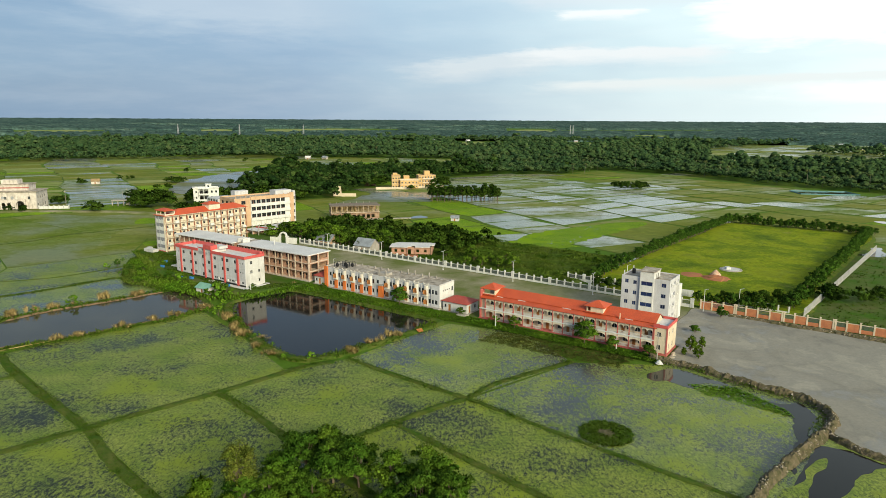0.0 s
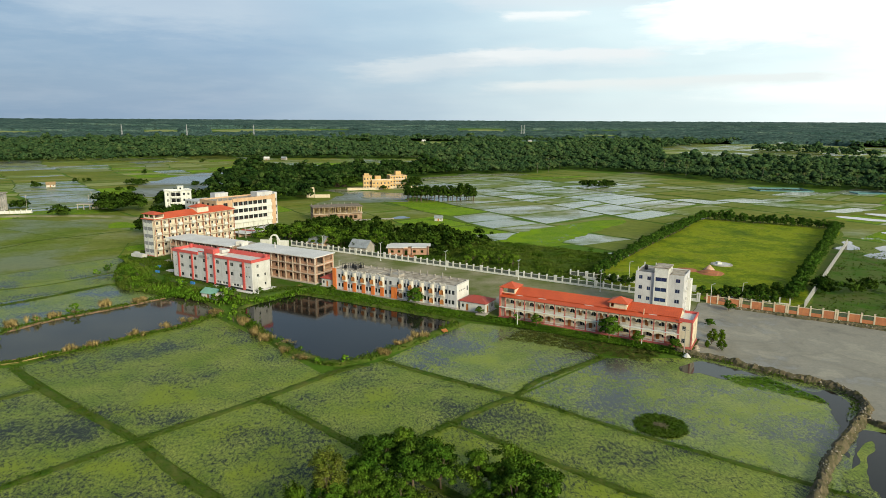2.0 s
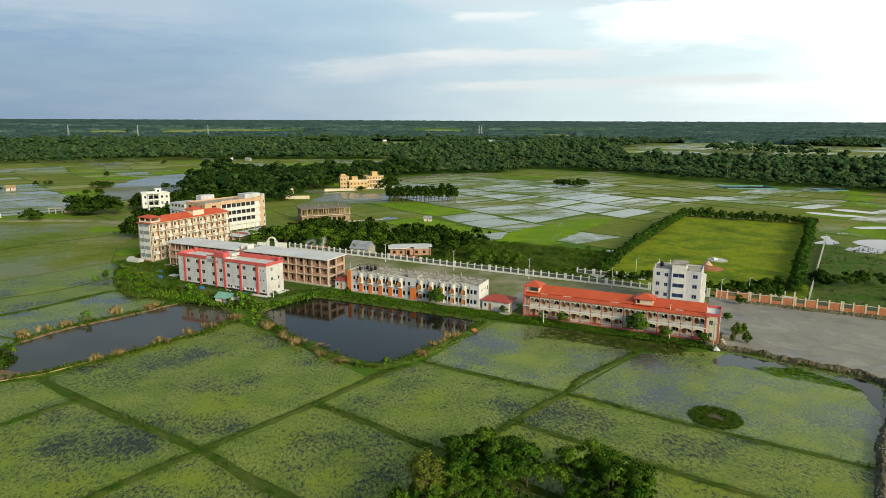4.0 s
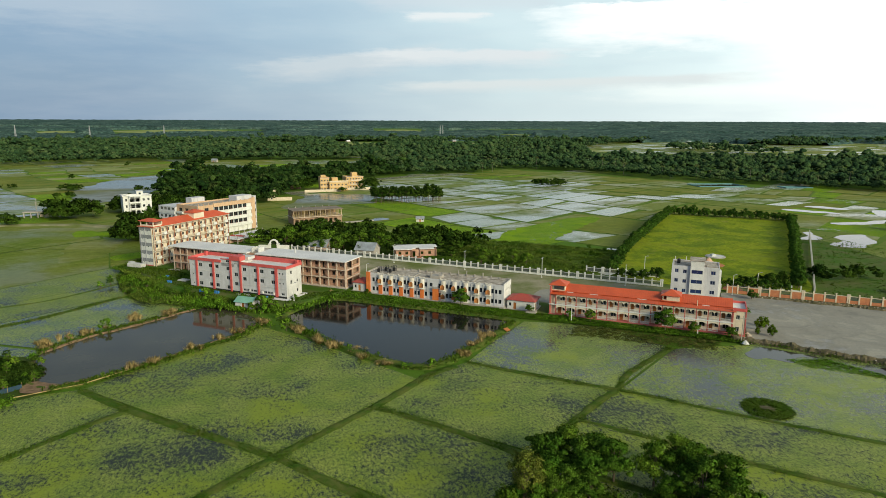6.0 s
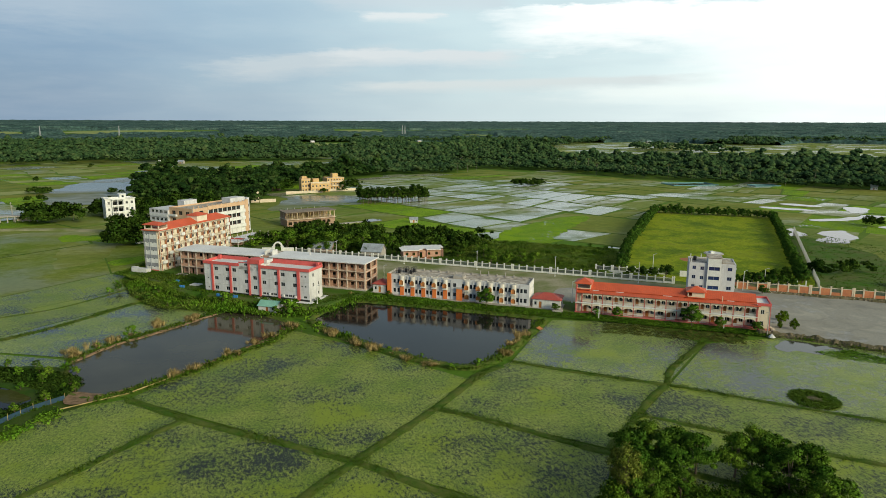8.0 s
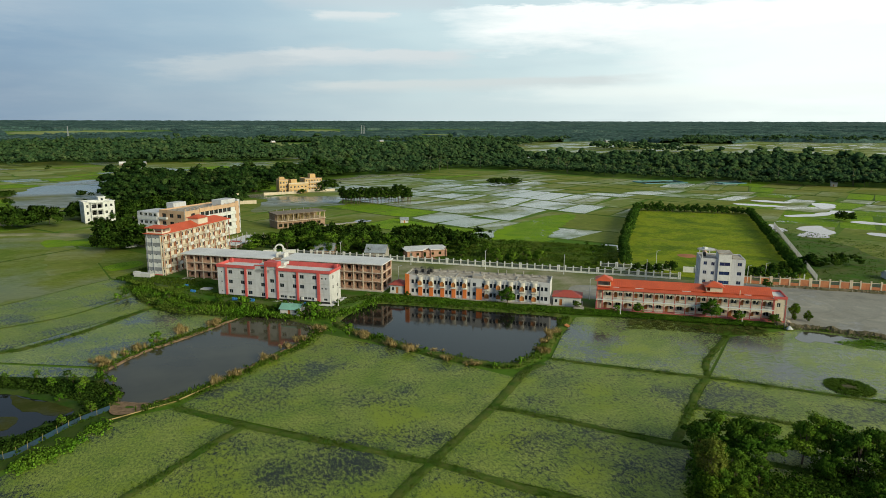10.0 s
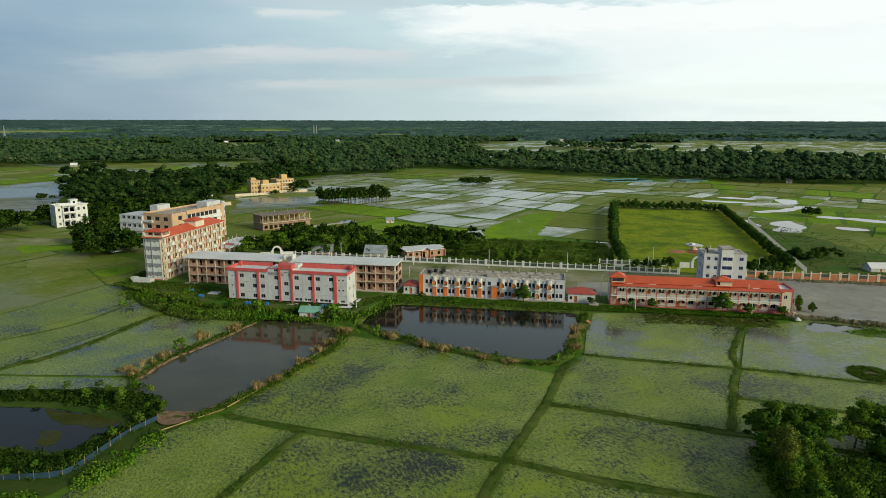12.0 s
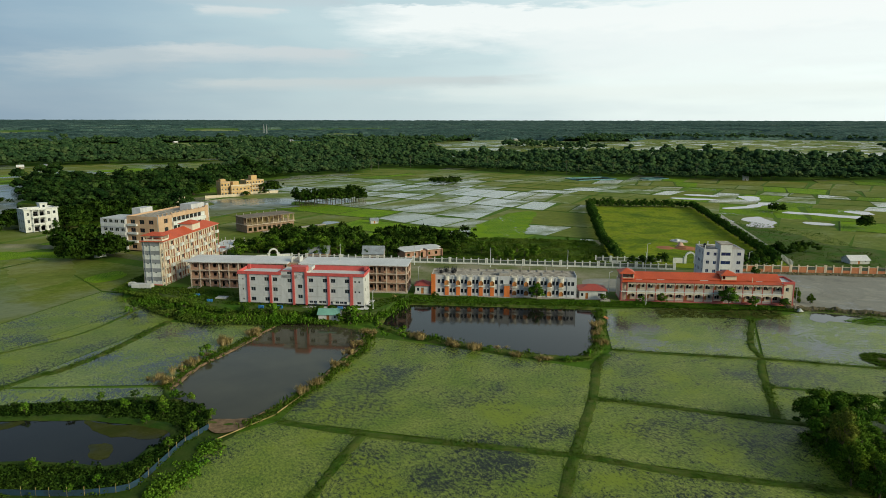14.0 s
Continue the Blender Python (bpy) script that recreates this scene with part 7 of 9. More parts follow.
# ---- fences, gates, lamps ----
def white_fence(a, b, t, z, gap=3.05, name="white_fence", skip=()):
    """Painted wall with posts and grey railings between a and b along s."""
    ob = thing(name, spot(a, t, z), "white painted fence with posts and grey railings", "fence")
    n = int((b - a) / gap)
    bm = bmesh.new()
    box(bm, -0.24, 0.24, -0.24, 0.24, -0.5, 2.35)
    box(bm, -0.3, 0.3, -0.3, 0.3, 2.35, 2.5)
    box(bm, -0.2, 0.2, -0.2, 0.2, 2.5, 2.62)
    post = done("post", bm, M_WHITE)
    bm = bmesh.new()
    box(bm, 0.24, gap - 0.24, -0.12, 0.12, -0.5, 0.5)
    box(bm, 0.24, gap - 0.24, -0.16, 0.16, 0.5, 0.6)
    low = done("low_wall", bm, M_WHITE)
    bm = bmesh.new()
    box(bm, 0.24, gap - 0.24, -0.1, 0.1, 1.85, 1.98)
    beam = done("top_rail", bm, M_WHITE)
    bm = bmesh.new()
    k = 0.36
    while k < gap - 0.3:
        box(bm, k - 0.045, k + 0.045, -0.02, 0.02, 0.6, 1.85)
        k += 0.16
    box(bm, 0.24, gap - 0.24, -0.03, 0.03, 1.2, 1.3)
    grille = done("railing", bm, M_RAIL)
    for k in range(n + 1):
        shared("post", post, ob, pose(k * gap, 0, 0))
        if k % 5 == 2:
            shared("post", post, ob, pose(k * gap + 0.6, 0, 0))
        if k < n:
            shared("low_wall", low, ob, pose(k * gap, 0, 0))
            shared("top_rail", beam, ob, pose(k * gap, 0, 0))
            shared("railing", grille, ob, pose(k * gap, 0, 0), "grey metal railing")["kind"] = "stuff"
    return ob


def tilted(a, b):
    return math.degrees(math.atan2(level(b) - level(a), b - a))


f1 = white_fence(-184.0, -24.5, 49.8, level(-184))
f1.matrix_world = spot(-184, 49.8, level(-184) + 0.1) @ pose(0, 0, 0, 0, -tilted(-184, -24), 0)
white_fence(-54.5, -26.0, 64.0, 0.4)
white_fence(-12.0, -3.0, 50.0, 0.9)
block(thing("park_fence", spot(-3, 60, 0.5), "white posts of the park's front fence", "fence"), "post", M_WHITE, [(k * 3.0, k * 3.0 + 0.4, 0, 0.4, 0, 2.3) for k in range(9)] + [(0, 24, 0.1, 0.3, 0.0, 0.6)])


def concrete_fence(a, b, label):
    """Slim concrete posts with rails from a to b."""
    (xa, ya), (xb, yb) = site(*a), site(*b)
    d = math.hypot(xb - xa, yb - ya)
    ob = thing("concrete_fence", pose(xa, ya, 0.4, 0, 0, math.degrees(math.atan2(yb - ya, xb - xa))), label, "fence")
    bm = bmesh.new()
    box(bm, -0.15, 0.15, -0.15, 0.15, 0, 2.6)
    post = done("post", bm, M_PLASTER)
    n = int(d / 1.7)
    for k in range(n + 1):
        shared("post", post, ob, pose(k * 1.7, 0, 0))
    block(ob, "rail", M_CONCRETE, [(0, n * 1.7, -0.08, 0.08, 0.2, 0.5)])


concrete_fence((25.5, 60), (42, 200), "weathered concrete post fence beside the park")


def brick_boundary():
    ob = thing("brick_boundary_wall", spot(-3.0, 50.6, 0.75), "boundary wall of orange brick panels and cream posts", "wall")
    gap = 3.35
    bm = bmesh.new()
    box(bm, -0.22, 0.22, -0.2, 0.2, -0.4, 2.6)
    box(bm, -0.27, 0.27, -0.25, 0.25, 2.6, 2.72)
    post = done("post", bm, M_CREAM)
    bm = bmesh.new()
    box(bm, 0.22, gap - 0.22, -0.1, 0.1, -0.4, 2.0)
    panel = done("brick_panel", bm, M_BRICKWALL)
    bm = bmesh.new()
    box(bm, 0.22, gap - 0.22, -0.1, 0.1, -0.4, 0.7)
    low = done("low_wall", bm, M_BRICKWALL)
    bm = bmesh.new()
    box(bm, 0.22, gap - 0.22, -0.12, 0.12, 2.0, 2.15)
    cap = done("coping", bm, M_CREAM)
    bm = bmesh.new()
    k = 0.4
    while k < gap - 0.3:
        box(bm, k - 0.05, k + 0.05, -0.03, 0.03, 0.7, 2.0)
        k += 0.2
    bars = done("railing", bm, M_RAIL)
    for k in range(34):
        shared("post", post, ob, pose(k * gap, 0, 0))
        if k % 4 == 3:
            shared("post", post, ob, pose(k * gap + 0.55, 0, 0))
        shared("coping", cap, ob, pose(k * gap, 0, 0))
        if k % 2:
            shared("low_wall", low, ob, pose(k * gap, 0, 0))
            shared("railing", bars, ob, pose(k * gap, 0, 0))["kind"] = "stuff"
        else:
            shared("brick_panel", panel, ob, pose(k * gap, 0, 0), "orange brick panel")


brick_boundary()


def arch_gate(m, w, h, label):
    ob = thing("arched_gate", m, label, "gate")
    for x in (-w / 2 - 1.0, w / 2):
        block(ob, "pier", M_WHITE, [(x, x + 1.0, -0.5, 0.5, -0.4, h * 0.5), (x - 0.15, x + 1.15, -0.6, 0.6, h * 0.5, h * 0.5 + 0.3)])
    bm = bmesh.new()
    n = 14
    r0, r1 = w / 2, w / 2 + 0.6
    for k in range(n):
        a, b = math.pi * k / n, math.pi * (k + 1) / n
        q = [(r * math.cos(c), h * 0.5 + 0.3 + r * math.sin(c)) for r, c in ((r0, a), (r1, a), (r1, b), (r0, b))]
        prism(bm, q, -0.45, 0.45, "y")
    part("arch", bm, M_WHITE, ob)
    block(ob, "side_wall", M_WHITE, [(-w / 2 - 5.5, -w / 2 - 1.0, -0.2, 0.2, -0.4, h * 0.45), (w / 2 + 1.0, w / 2 + 5.5, -0.2, 0.2, -0.4, h * 0.45)])


arch_gate(spot(-190.5, 45.5, level(-190), 20), 2.8, 6.2, "white arched gate between fence ends")
arch_gate(pose(79.8, 219.4, 0.5, 0, 0, ANG), 3.2, 5.4, "white arched gate beside the grey house")


def street_lamp(m, h=7.2, arm=1.0, label="white steel street lamp beside the fence", double=True):
    ob = thing("street_lamp", m, label, "street lamp", "street lamps")
    bm = bmesh.new()
    tube(bm, (0, 0, -0.3), (0, 0, h), 0.12, 0.075, 8)
    box(bm, -0.2, 0.2, -0.2, 0.2, -0.3, 0.3)
    part("pole", bm, M_WHITE, ob)
    for sgn in ((1, -1) if double else (1,)):
        bm = bmesh.new()
        tube(bm, (0, 0, h - 0.1), (sgn * arm, 0, h + 0.25), 0.05, 0.045, 6)
        a = part("arm", bm, M_WHITE, ob)
        bm = bmesh.new()
        box(bm, sgn * arm - 0.3, sgn * arm + 0.3, -0.14, 0.14, h + 0.2, h + 0.33)
        part("lamp_head", bm, M_GREYPAINT, a)
    return ob


for s in (-162, -131, -99.7, -68.5, -37.5):
    street_lamp(spot(s, 45.6, None, 90), 7.4)
for s, t in ((-125.2, 10.6), (-57.8, 10.5), (-1.5, 47.5), (-136, -19.6)):
    street_lamp(spot(s, t), 7.2 if t > 0 else 6.0, 0.8, double=False)
street_lamp(spot(-32.5, 66), 7.5, label="street lamp beside the park fence", double=False)
street_lamp(spot(7, 58), 6.5, label="street lamp beside the park fence", double=False)


def pole(m, h, label, mat=M_CONCRETE, cross=True):
    ob = thing("utility_pole", m, label, "pole", "poles")
    bm = bmesh.new()
    tube(bm, (0, 0, -0.5), (0, 0, h), 0.15, 0.09, 7)
    part("shaft", bm, mat, ob)
    if cross:
        block(ob, "crossarm", mat, [(-0.8, 0.8, -0.06, 0.06, h - 0.7, h - 0.55)])


pole(spot(-48.0, -3.6), 4.8, "slim white pole before the arcade", M_WHITE, False)
pole(spot(-12.3, -2.2), 3.6, "slim white pole before the arcade", M_WHITE, False)
pole(spot(-1.0, -4.5), 7.2, "slim concrete pole at the corner of the arcade")
for x, y in ((-262, 452), (-222, 452), (-228, 470), (-190, 452), (-160, 420), (-140, 396), (-208, 455)):
    pole(pose(x, y, 0.3), 9.5, "concrete utility pole beside the road")


def pylon(x, y, h):
    ob = thing("pylon", pose(x, y, 8), "thin steel lattice mast far off in the woods", "mast", "masts")
    bm = bmesh.new()
    for k in range(4):
        a = k * math.pi / 2
        tube(bm, (2.5 * math.cos(a), 2.5 * math.sin(a), 0), (0.5 * math.cos(a), 0.5 * math.sin(a), h), 0.5, 0.4, 4)
    for j in range(6):
        w = 2.4 - j * 0.32
        for k in range(4):
            a, b = k * math.pi / 2, (k + 1) * math.pi / 2
            tube(bm, (w * math.cos(a), w * math.sin(a), h * j / 6), (w * math.cos(b), w * math.sin(b), h * (j + 0.5) / 6), 0.25, 0.25, 3)
    part("lattice", bm, M_GREYPAINT, ob)


for x, y in ((-830, 2080), (-650, 2120), (-450, 2140), (480, 2500), (490, 2500)):
    pylon(x, y, 34)

# ---- park pavilion floor and heap ----
x, y = site(-6, 115)
ob = thing("paved_circle", pose(x, y, 0.7), "round grey paved platform in the park", "platform")
bm = bmesh.new()
tube(bm, (0, 0, 0), (0, 0, 0.3), 4.4, 4.2, 28)
part("paving", bm, M_CONCRETE, ob)
bm = bmesh.new()
tube(bm, (0, 0, 0.3), (0, 0, 0.36), 3.4, 3.3, 24)
part("inner_paving", bm, M_PLASTER, ob, "pale worn plaster disc")
block(ob, "plinth", M_WHITE, [(-2.2, -0.4, -1.0, 0.9, 0.35, 1.2)])


def heap(x, y, z, r, h, material, label, seed):
    g = random.Random(seed)
    bm = bmesh.new()
    rings = []
    for j in range(6):
        q = 1 - j / 6
        rings.append([bm.verts.new((r * q * (1 + 0.18 * g.uniform(-1, 1)) * math.cos(k * 0.3927), r * q * (1 + 0.18 * g.uniform(-1, 1)) * math.sin(k * 0.3927), h * (1 - q ** 1.3) * (1 + 0.1 * g.uniform(-1, 1)))) for k in range(16)])
    tip = bm.verts.new((0, 0, h))
    for j in range(5):
        for k in range(16):
            bm.faces.new((rings[j][k], rings[j][(k + 1) % 16], rings[j + 1][(k + 1) % 16], rings[j + 1][k]))
    for k in range(16):
        bm.faces.new((rings[5][k], rings[5][(k + 1) % 16], tip))
    me = done("mound", bm, material)
    ob = new("mound", me)
    ob.location = (x, y, z)
    return tagged(ob, label, "heap")


x, y = site(-8, 96)
heap(x, y, 0.6, 5.5, 1.4, M_BRICKDUST, "heap of crushed red brick in the park", 1)
x, y = site(-17, 97)
heap(x, y, 0.6, 5.0, 0.5, M_BRICKDUST, "low spread of crushed red brick", 2)
x, y = site(-9, 101)
heap(x, y, 0.6, 2.2, 2.4, M_RAWBRICK, "stack of loose bricks in the park", 3)
x, y = site(-1, 56)
heap(x, y, 0.5, 4.0, 1.3, M_BRICKDUST, "heap of red brick rubble behind the wall", 5)
for x, y in ((-69, 596), (-63, 596.5)):
    heap(x, y, 0.0, 2.6, 4.2, M_STRAW, "tall brown haystack at the edge of the wood", int(-x))
heap(32, 117.5, -0.1, 3.0, 0.5, M_DIKE, "low islet of brown earth in a flooded field", 6)


# ---- blue net fence by the small pond ----
def blue_net(pts):
    ob = thing("net_fence", pose(0, 0, 0), "sagging blue net on bamboo stakes", "fence")
    line = smooth(pts, 2.2)
    bm = bmesh.new()
    for (xa, ya), (xb, yb) in zip(line, line[1:]):
        d = math.hypot(xb - xa, yb - ya)
        box(bm, 0, d, -0.02, 0.02, 0.1, 1.15, pose(xa, ya, 0, 0, 0, math.degrees(math.atan2(yb - ya, xb - xa))))
    part("net", bm, M_BLUENET, ob, "blue fishing net")
    bm = bmesh.new()
    tube(bm, (0, 0, -0.2), (0.05, 0, 1.7), 0.05, 0.04, 5)
    stake = done("stake", bm, M_REED)
    for x, y in line:
        shared("stake", stake, ob, pose(x, y, 0))


blue_net([(-126, 161.8), (-131, 157.9), (-134.4, 153.7), (-138.3, 148.6), (-141.5, 145.6), (-148, 147.2), (-153, 149.8), (-160, 154), (-175, 163)])
for pts in (((-112.5, 161.5, 0.5), (-103, 169.5, 0.6)), ((-126, 156, 0.35), (-113, 161, 0.45))):
    ob = thing("bamboo_pole", pose(0, 0, 0), "long bamboo pole lying on the canal bank", "pole")
    bm = bmesh.new()
    tube(bm, pts[0], pts[1], 0.14, 0.09, 6)
    part("cane", bm, M_REED, ob)
x, y = -5.9, 177.6
block(thing("wooden_board", pose(x, y, 0.45, 22, 0, 35), "weathered wooden board leaning on the pond bank", "board"), "plank", M_DOOR, [(-0.9, 0.9, k * 0.34, k * 0.34 + 0.3, 0, 0.08) for k in range(4)] + [(-0.6, -0.45, -0.1, 1.4, -0.1, 0.0), (0.45, 0.6, -0.1, 1.4, -0.1, 0.0)])
heap(54.2, 154.2, 0.25, 0.95, 1.0, M_PLASTER, "pale boulder at the corner of the arcade", 21)
for k, (x, y, r) in enumerate(((58.6, 158.0, 1.0), (59.6, 159.6, 0.8), (57.6, 156.9, 0.7), (60.2, 161.2, 0.7))):
    heap(x, y, 0.3, r, 0.5, M_STONE, "small heap of pale building rubble", 22 + k)
# slabs and tanks beside the hostel
for s, t, a, b, h, mat, label in ((-224.5, -4.2, 7, 2.6, 1.3, M_PLASTER, "low concrete tank beside the hostel"), (-205, -3, 4, 2, 0.3, M_CONCRETE, "concrete slab in the grass"), (-190, -14, 3.6, 2.6, 0.3, M_PLASTER, "pale concrete slab in the grass"), (-227.5, -1, 2.2, 1.6, 1.0, M_PLASTER, "small concrete tank beside the hostel"), (-62.5, -2.4, 3.2, 2.2, 0.4, M_CONCRETE, "concrete culvert beside the guard house")):
    block(thing("concrete_tank", spot(s, t), label, "concrete tank"), "body", mat, [(0, a, 0, b, -1.0, h), (0.2, a - 0.2, 0.2, b - 0.2, h, h + 0.08)])
for s, t in ((-172, -23.0), (-191, -18), (-198, -12), (-166, -22.6), (-147, -21.5)):
    block(thing("blue_drum", spot(s, t), "blue plastic drums in the weeds", "drum"), "body", M_BLUE, [(0, 0.9, 0, 0.5, 0, 0.9), (1.0, 1.6, 0.2, 0.8, 0, 0.8)])
block(thing("blue_tarpaulin", pose(-141, 372, 0.5, 0, 0, 30), "blue tarpaulin roof beside the college", "tarpaulin"), "sheet", M_BLUE, [(0, 7, 0, 4, 2.5, 2.6), (0.2, 0.4, 0.2, 0.4, 0, 2.5), (6.6, 6.8, 3.6, 3.8, 0, 2.5)])
block(thing("parked_van", pose(-140, 352, 0.4, 0, 0, 20), "white van parked below the roadside trees", "van"), "body", M_WHITE, [(0, 4.6, 0, 1.8, 0.4, 1.3), (0.2, 3.4, 0.1, 1.7, 1.3, 2.1)])
# fish-farm enclosures far off
for x, y, w, d, a in ((300, 545, 46, 26, -8), (372, 520, 26, 14, -8)):
    block(thing("net_enclosure", pose(x, y, 0, 0, 0, a), "blue net enclosure round a fish pond", "enclosure"), "net", M_TEALNET, [(0, w, 0, 0.15, 0, 0.8), (0, w, d, d + 0.15, 0, 0.8), (0, 0.15, 0.15, d, 0, 0.8), (w - 0.15, w, 0.15, d, 0, 0.8)])
# tin roofs scattered in the far woods
g = random.Random(12)
for x, y, w in ((-206, 985, 11), (-182, 990, 12), (60, 1650, 16), (220, 1700, 14), (330, 1660, 15), (-30, 1660, 18), (480, 700, 9), (320, 1150, 14), (-400, 1900, 20), (560, 1900, 24), (900, 1500, 20), (150, 1200, 12)):
    gable_shed(pose(x, y, 6.0 if y > 1000 else 0.3, 0, 0, g.uniform(-40, 40)), w * 0.7, w * 0.35, 2.5, 5.0, M_CONCRETE, g.choice((M_TINGREY, M_ROOFWHITE)), "tin-roofed farmhouse among far trees", "farmhouse")

# ---- plants ----
def leaf_quads(rng, centres, normals, size, spread=1.1, slim=0.62):
    """Leaf-like kites, one for each centre, turned roughly along the normals."""
    n = len(centres)
    d = normals + rng.normal(0, spread, (n, 3))
    d /= np.linalg.norm(d, axis=1)[:, None] + 1e-9
    a = np.cross(d, rng.normal(0, 1, (n, 3)))
    a /= np.linalg.norm(a, axis=1)[:, None] + 1e-9
    b = np.cross(d, a)
    s = (size * rng.uniform(0.6, 1.35, n))[:, None]
    return np.stack([centres - a * s * 0.5, centres + b * s * slim * 0.5 - a * s * 0.05, centres + a * s * 0.5 - d * s * 0.12, centres - b * s * slim * 0.5 - a * s * 0.05], axis=1).reshape(-1, 3)


def quad_faces(n):
    return np.arange(n * 4).reshape(-1, 4)


def crown_points(rng, clumps, each):
    """Points on the shells of several uneven clumps, with outward normals."""
    pts, nor = [], []
    for cx, cy, cz, r, flat in clumps:
        d = rng.normal(0, 1, (each, 3))
        d /= np.linalg.norm(d, axis=1)[:, None]
        keep = d[:, 2] > -0.75
        d = d[keep]
        rad = r * rng.uniform(0.3, 1.2, len(d))[:, None]
        pts.append(np.array([cx, cy, cz]) + d * rad * np.array([1, 1, flat]))
        nor.append(d)
    return np.concatenate(pts), np.concatenate(nor)


def leafy_mesh(name, verts, normals, material, mix=0.75):
    """Leaf kites as a mesh, their shading leant towards the crown's own roundness."""
    me = bpy.data.meshes.new(name)
    n = len(normals)
    q = verts.reshape(n, 4, 3).copy()
    own = np.cross(q[:, 2] - q[:, 0], q[:, 3] - q[:, 1])
    own /= np.linalg.norm(own, axis=1)[:, None] + 1e-9
    back = (own * normals).sum(1) < 0
    own[back] *= -1.0
    q[back] = q[back][:, ::-1]
    me.from_pydata(q.reshape(-1, 3), [], quad_faces(n))
    me.materials.append(material)
    lean = own * (1 - mix) + normals * mix
    lean /= np.linalg.norm(lean, axis=1)[:, None] + 1e-9
    me.polygons.foreach_set("use_smooth", np.ones(n, dtype=bool))
    me.normals_split_custom_set_from_vertices(np.repeat(lean, 4, axis=0))
    return me


def tree_meshes(seed, height, radius, clumps, each, leaf, material, stem=0.35, flat=0.75, thick=0.16, low=0.0):
    """Trunk with limbs, and a crown of leaves, for one kind of tree."""
    rng = np.random.default_rng(seed)
    bm = bmesh.new()
    fork = height * stem
    lean = rng.normal(0, 0.25, 2)
    tube(bm, (0, 0, -0.3), (lean[0], lean[1], fork), thick * 1.3, thick * 0.8, 7)
    spots = []
    base = fork * (1 - low)
    lobes = rng.uniform(0.45, 1.2, 9)
    for k in range(clumps):
        a = rng.uniform(0, math.tau)
        e = rng.uniform(-0.55, 1.0)
        q = math.sqrt(max(0.0, 1 - e * e)) * radius * 0.84 * lobes[int(a / math.tau * 9)] * rng.uniform(0.55, 1.0)
        z = base + (height - base) * (0.46 + 0.40 * e * rng.uniform(0.75, 1.05))
        r = radius * rng.uniform(0.16, 0.36)
        if k % 4 == 3:
            q, r = q * 1.28, r * 0.55
        spots.append((lean[0] + q * math.cos(a), lean[1] + q * math.sin(a), z, r, flat * rng.uniform(0.5, 0.95)))
        if k % 2 == 0:
            tube(bm, (lean[0], lean[1], fork * rng.uniform(0.7, 1.0)), (spots[-1][0] * 0.9, spots[-1][1] * 0.9, z - r * 0.1), thick * 0.45, thick * 0.12, 5)
    trunk = done("trunk", bm, M_BARK)
    p, nrm = crown_points(rng, spots, each)
    v = leaf_quads(rng, p, nrm, leaf)
    heart = np.array([lean[0], lean[1], base + (height - base) * 0.3])
    out = p - heart
    out /= np.linalg.norm(out, axis=1)[:, None] + 1e-9
    nrm = nrm * 0.55 + out * 0.45
    nrm /= np.linalg.norm(nrm, axis=1)[:, None] + 1e-9
    return trunk, leafy_mesh("crown", v, nrm, material)


def plant(kind, x, y, z, size, turn, name="tree", label="", category="tree", group=""):
    trunk, crown = kind
    ob = new(name, trunk)
    ob.matrix_world = Matrix.LocRotScale((x, y, z), Euler((0, 0, turn)), (size, size, size * random.uniform(0.9, 1.1)))
    tagged(ob, label, category, group)
    c = new("crown", crown)
    c.parent = ob
    return ob


BROAD = [tree_meshes(k, 9, 4.8, 26, 110, 0.58, M_LEAF, 0.25, 0.85, low=0.6) for k in range(3)]
DARK = [tree_meshes(10 + k, 7, 4.3, 26, 110, 0.58, M_LEAF_DARK, 0.22, 0.85, low=0.7) for k in range(3)]
BRIGHT = [tree_meshes(90 + k, 8, 4.2, 26, 110, 0.55, M_LEAF_FRESH, 0.25, 0.8, low=0.6) for k in range(2)]
SAPLING = [tree_meshes(94 + k, 9, 4.2, 20, 40, 0.85, (M_LEAF_DARK, M_LEAF, M_LEAF_FRESH)[k], 0.25, 0.8, 0.2, low=0.7) for k in range(3)]
LIME = tree_meshes(98, 9, 4.6, 36, 230, 0.42, M_LEAF_LIME, 0.28, 0.62, thick=0.18, low=0.75)
HEDGE = [tree_meshes(20 + k, 5.2, 2.8, 22, 60, 0.5, M_HEDGE, 0.18, 0.9, low=0.85) for k in range(2)]
FINE = [tree_meshes(30 + k, 10, 4.9, 36, 230, 0.42, M_LEAF, 0.3, 0.62, thick=0.2, low=0.7) for k in range(3)]
FINE_DARK = [tree_meshes(40 + k, 9, 4.8, 36, 230, 0.42, M_LEAF_MID, 0.28, 0.62, thick=0.18, low=0.75) for k in range(2)]
GOLD = tree_meshes(50, 10.5, 3.0, 60, 110, 0.26, M_LEAF_GOLD, 0.35, 1.5, low=0.4)
LIGHT = [tree_meshes(70 + k, 8, 4.5, 18, 44, 0.9, M_LEAF_DARK, 0.22, 0.85, low=0.65) for k in range(4)]
BUSH_TREE = tree_meshes(65, 4.4, 1.7, 26, 80, 0.3, M_LEAF_LIME, 0.12, 1.3, 0.08, low=0.9)
SHRUB = [tree_meshes(60 + k, 2.3, 1.3, 16, 60, 0.3, M_LEAF_FRESH, 0.15, low=0.9, thick=0.06) for k in range(2)]

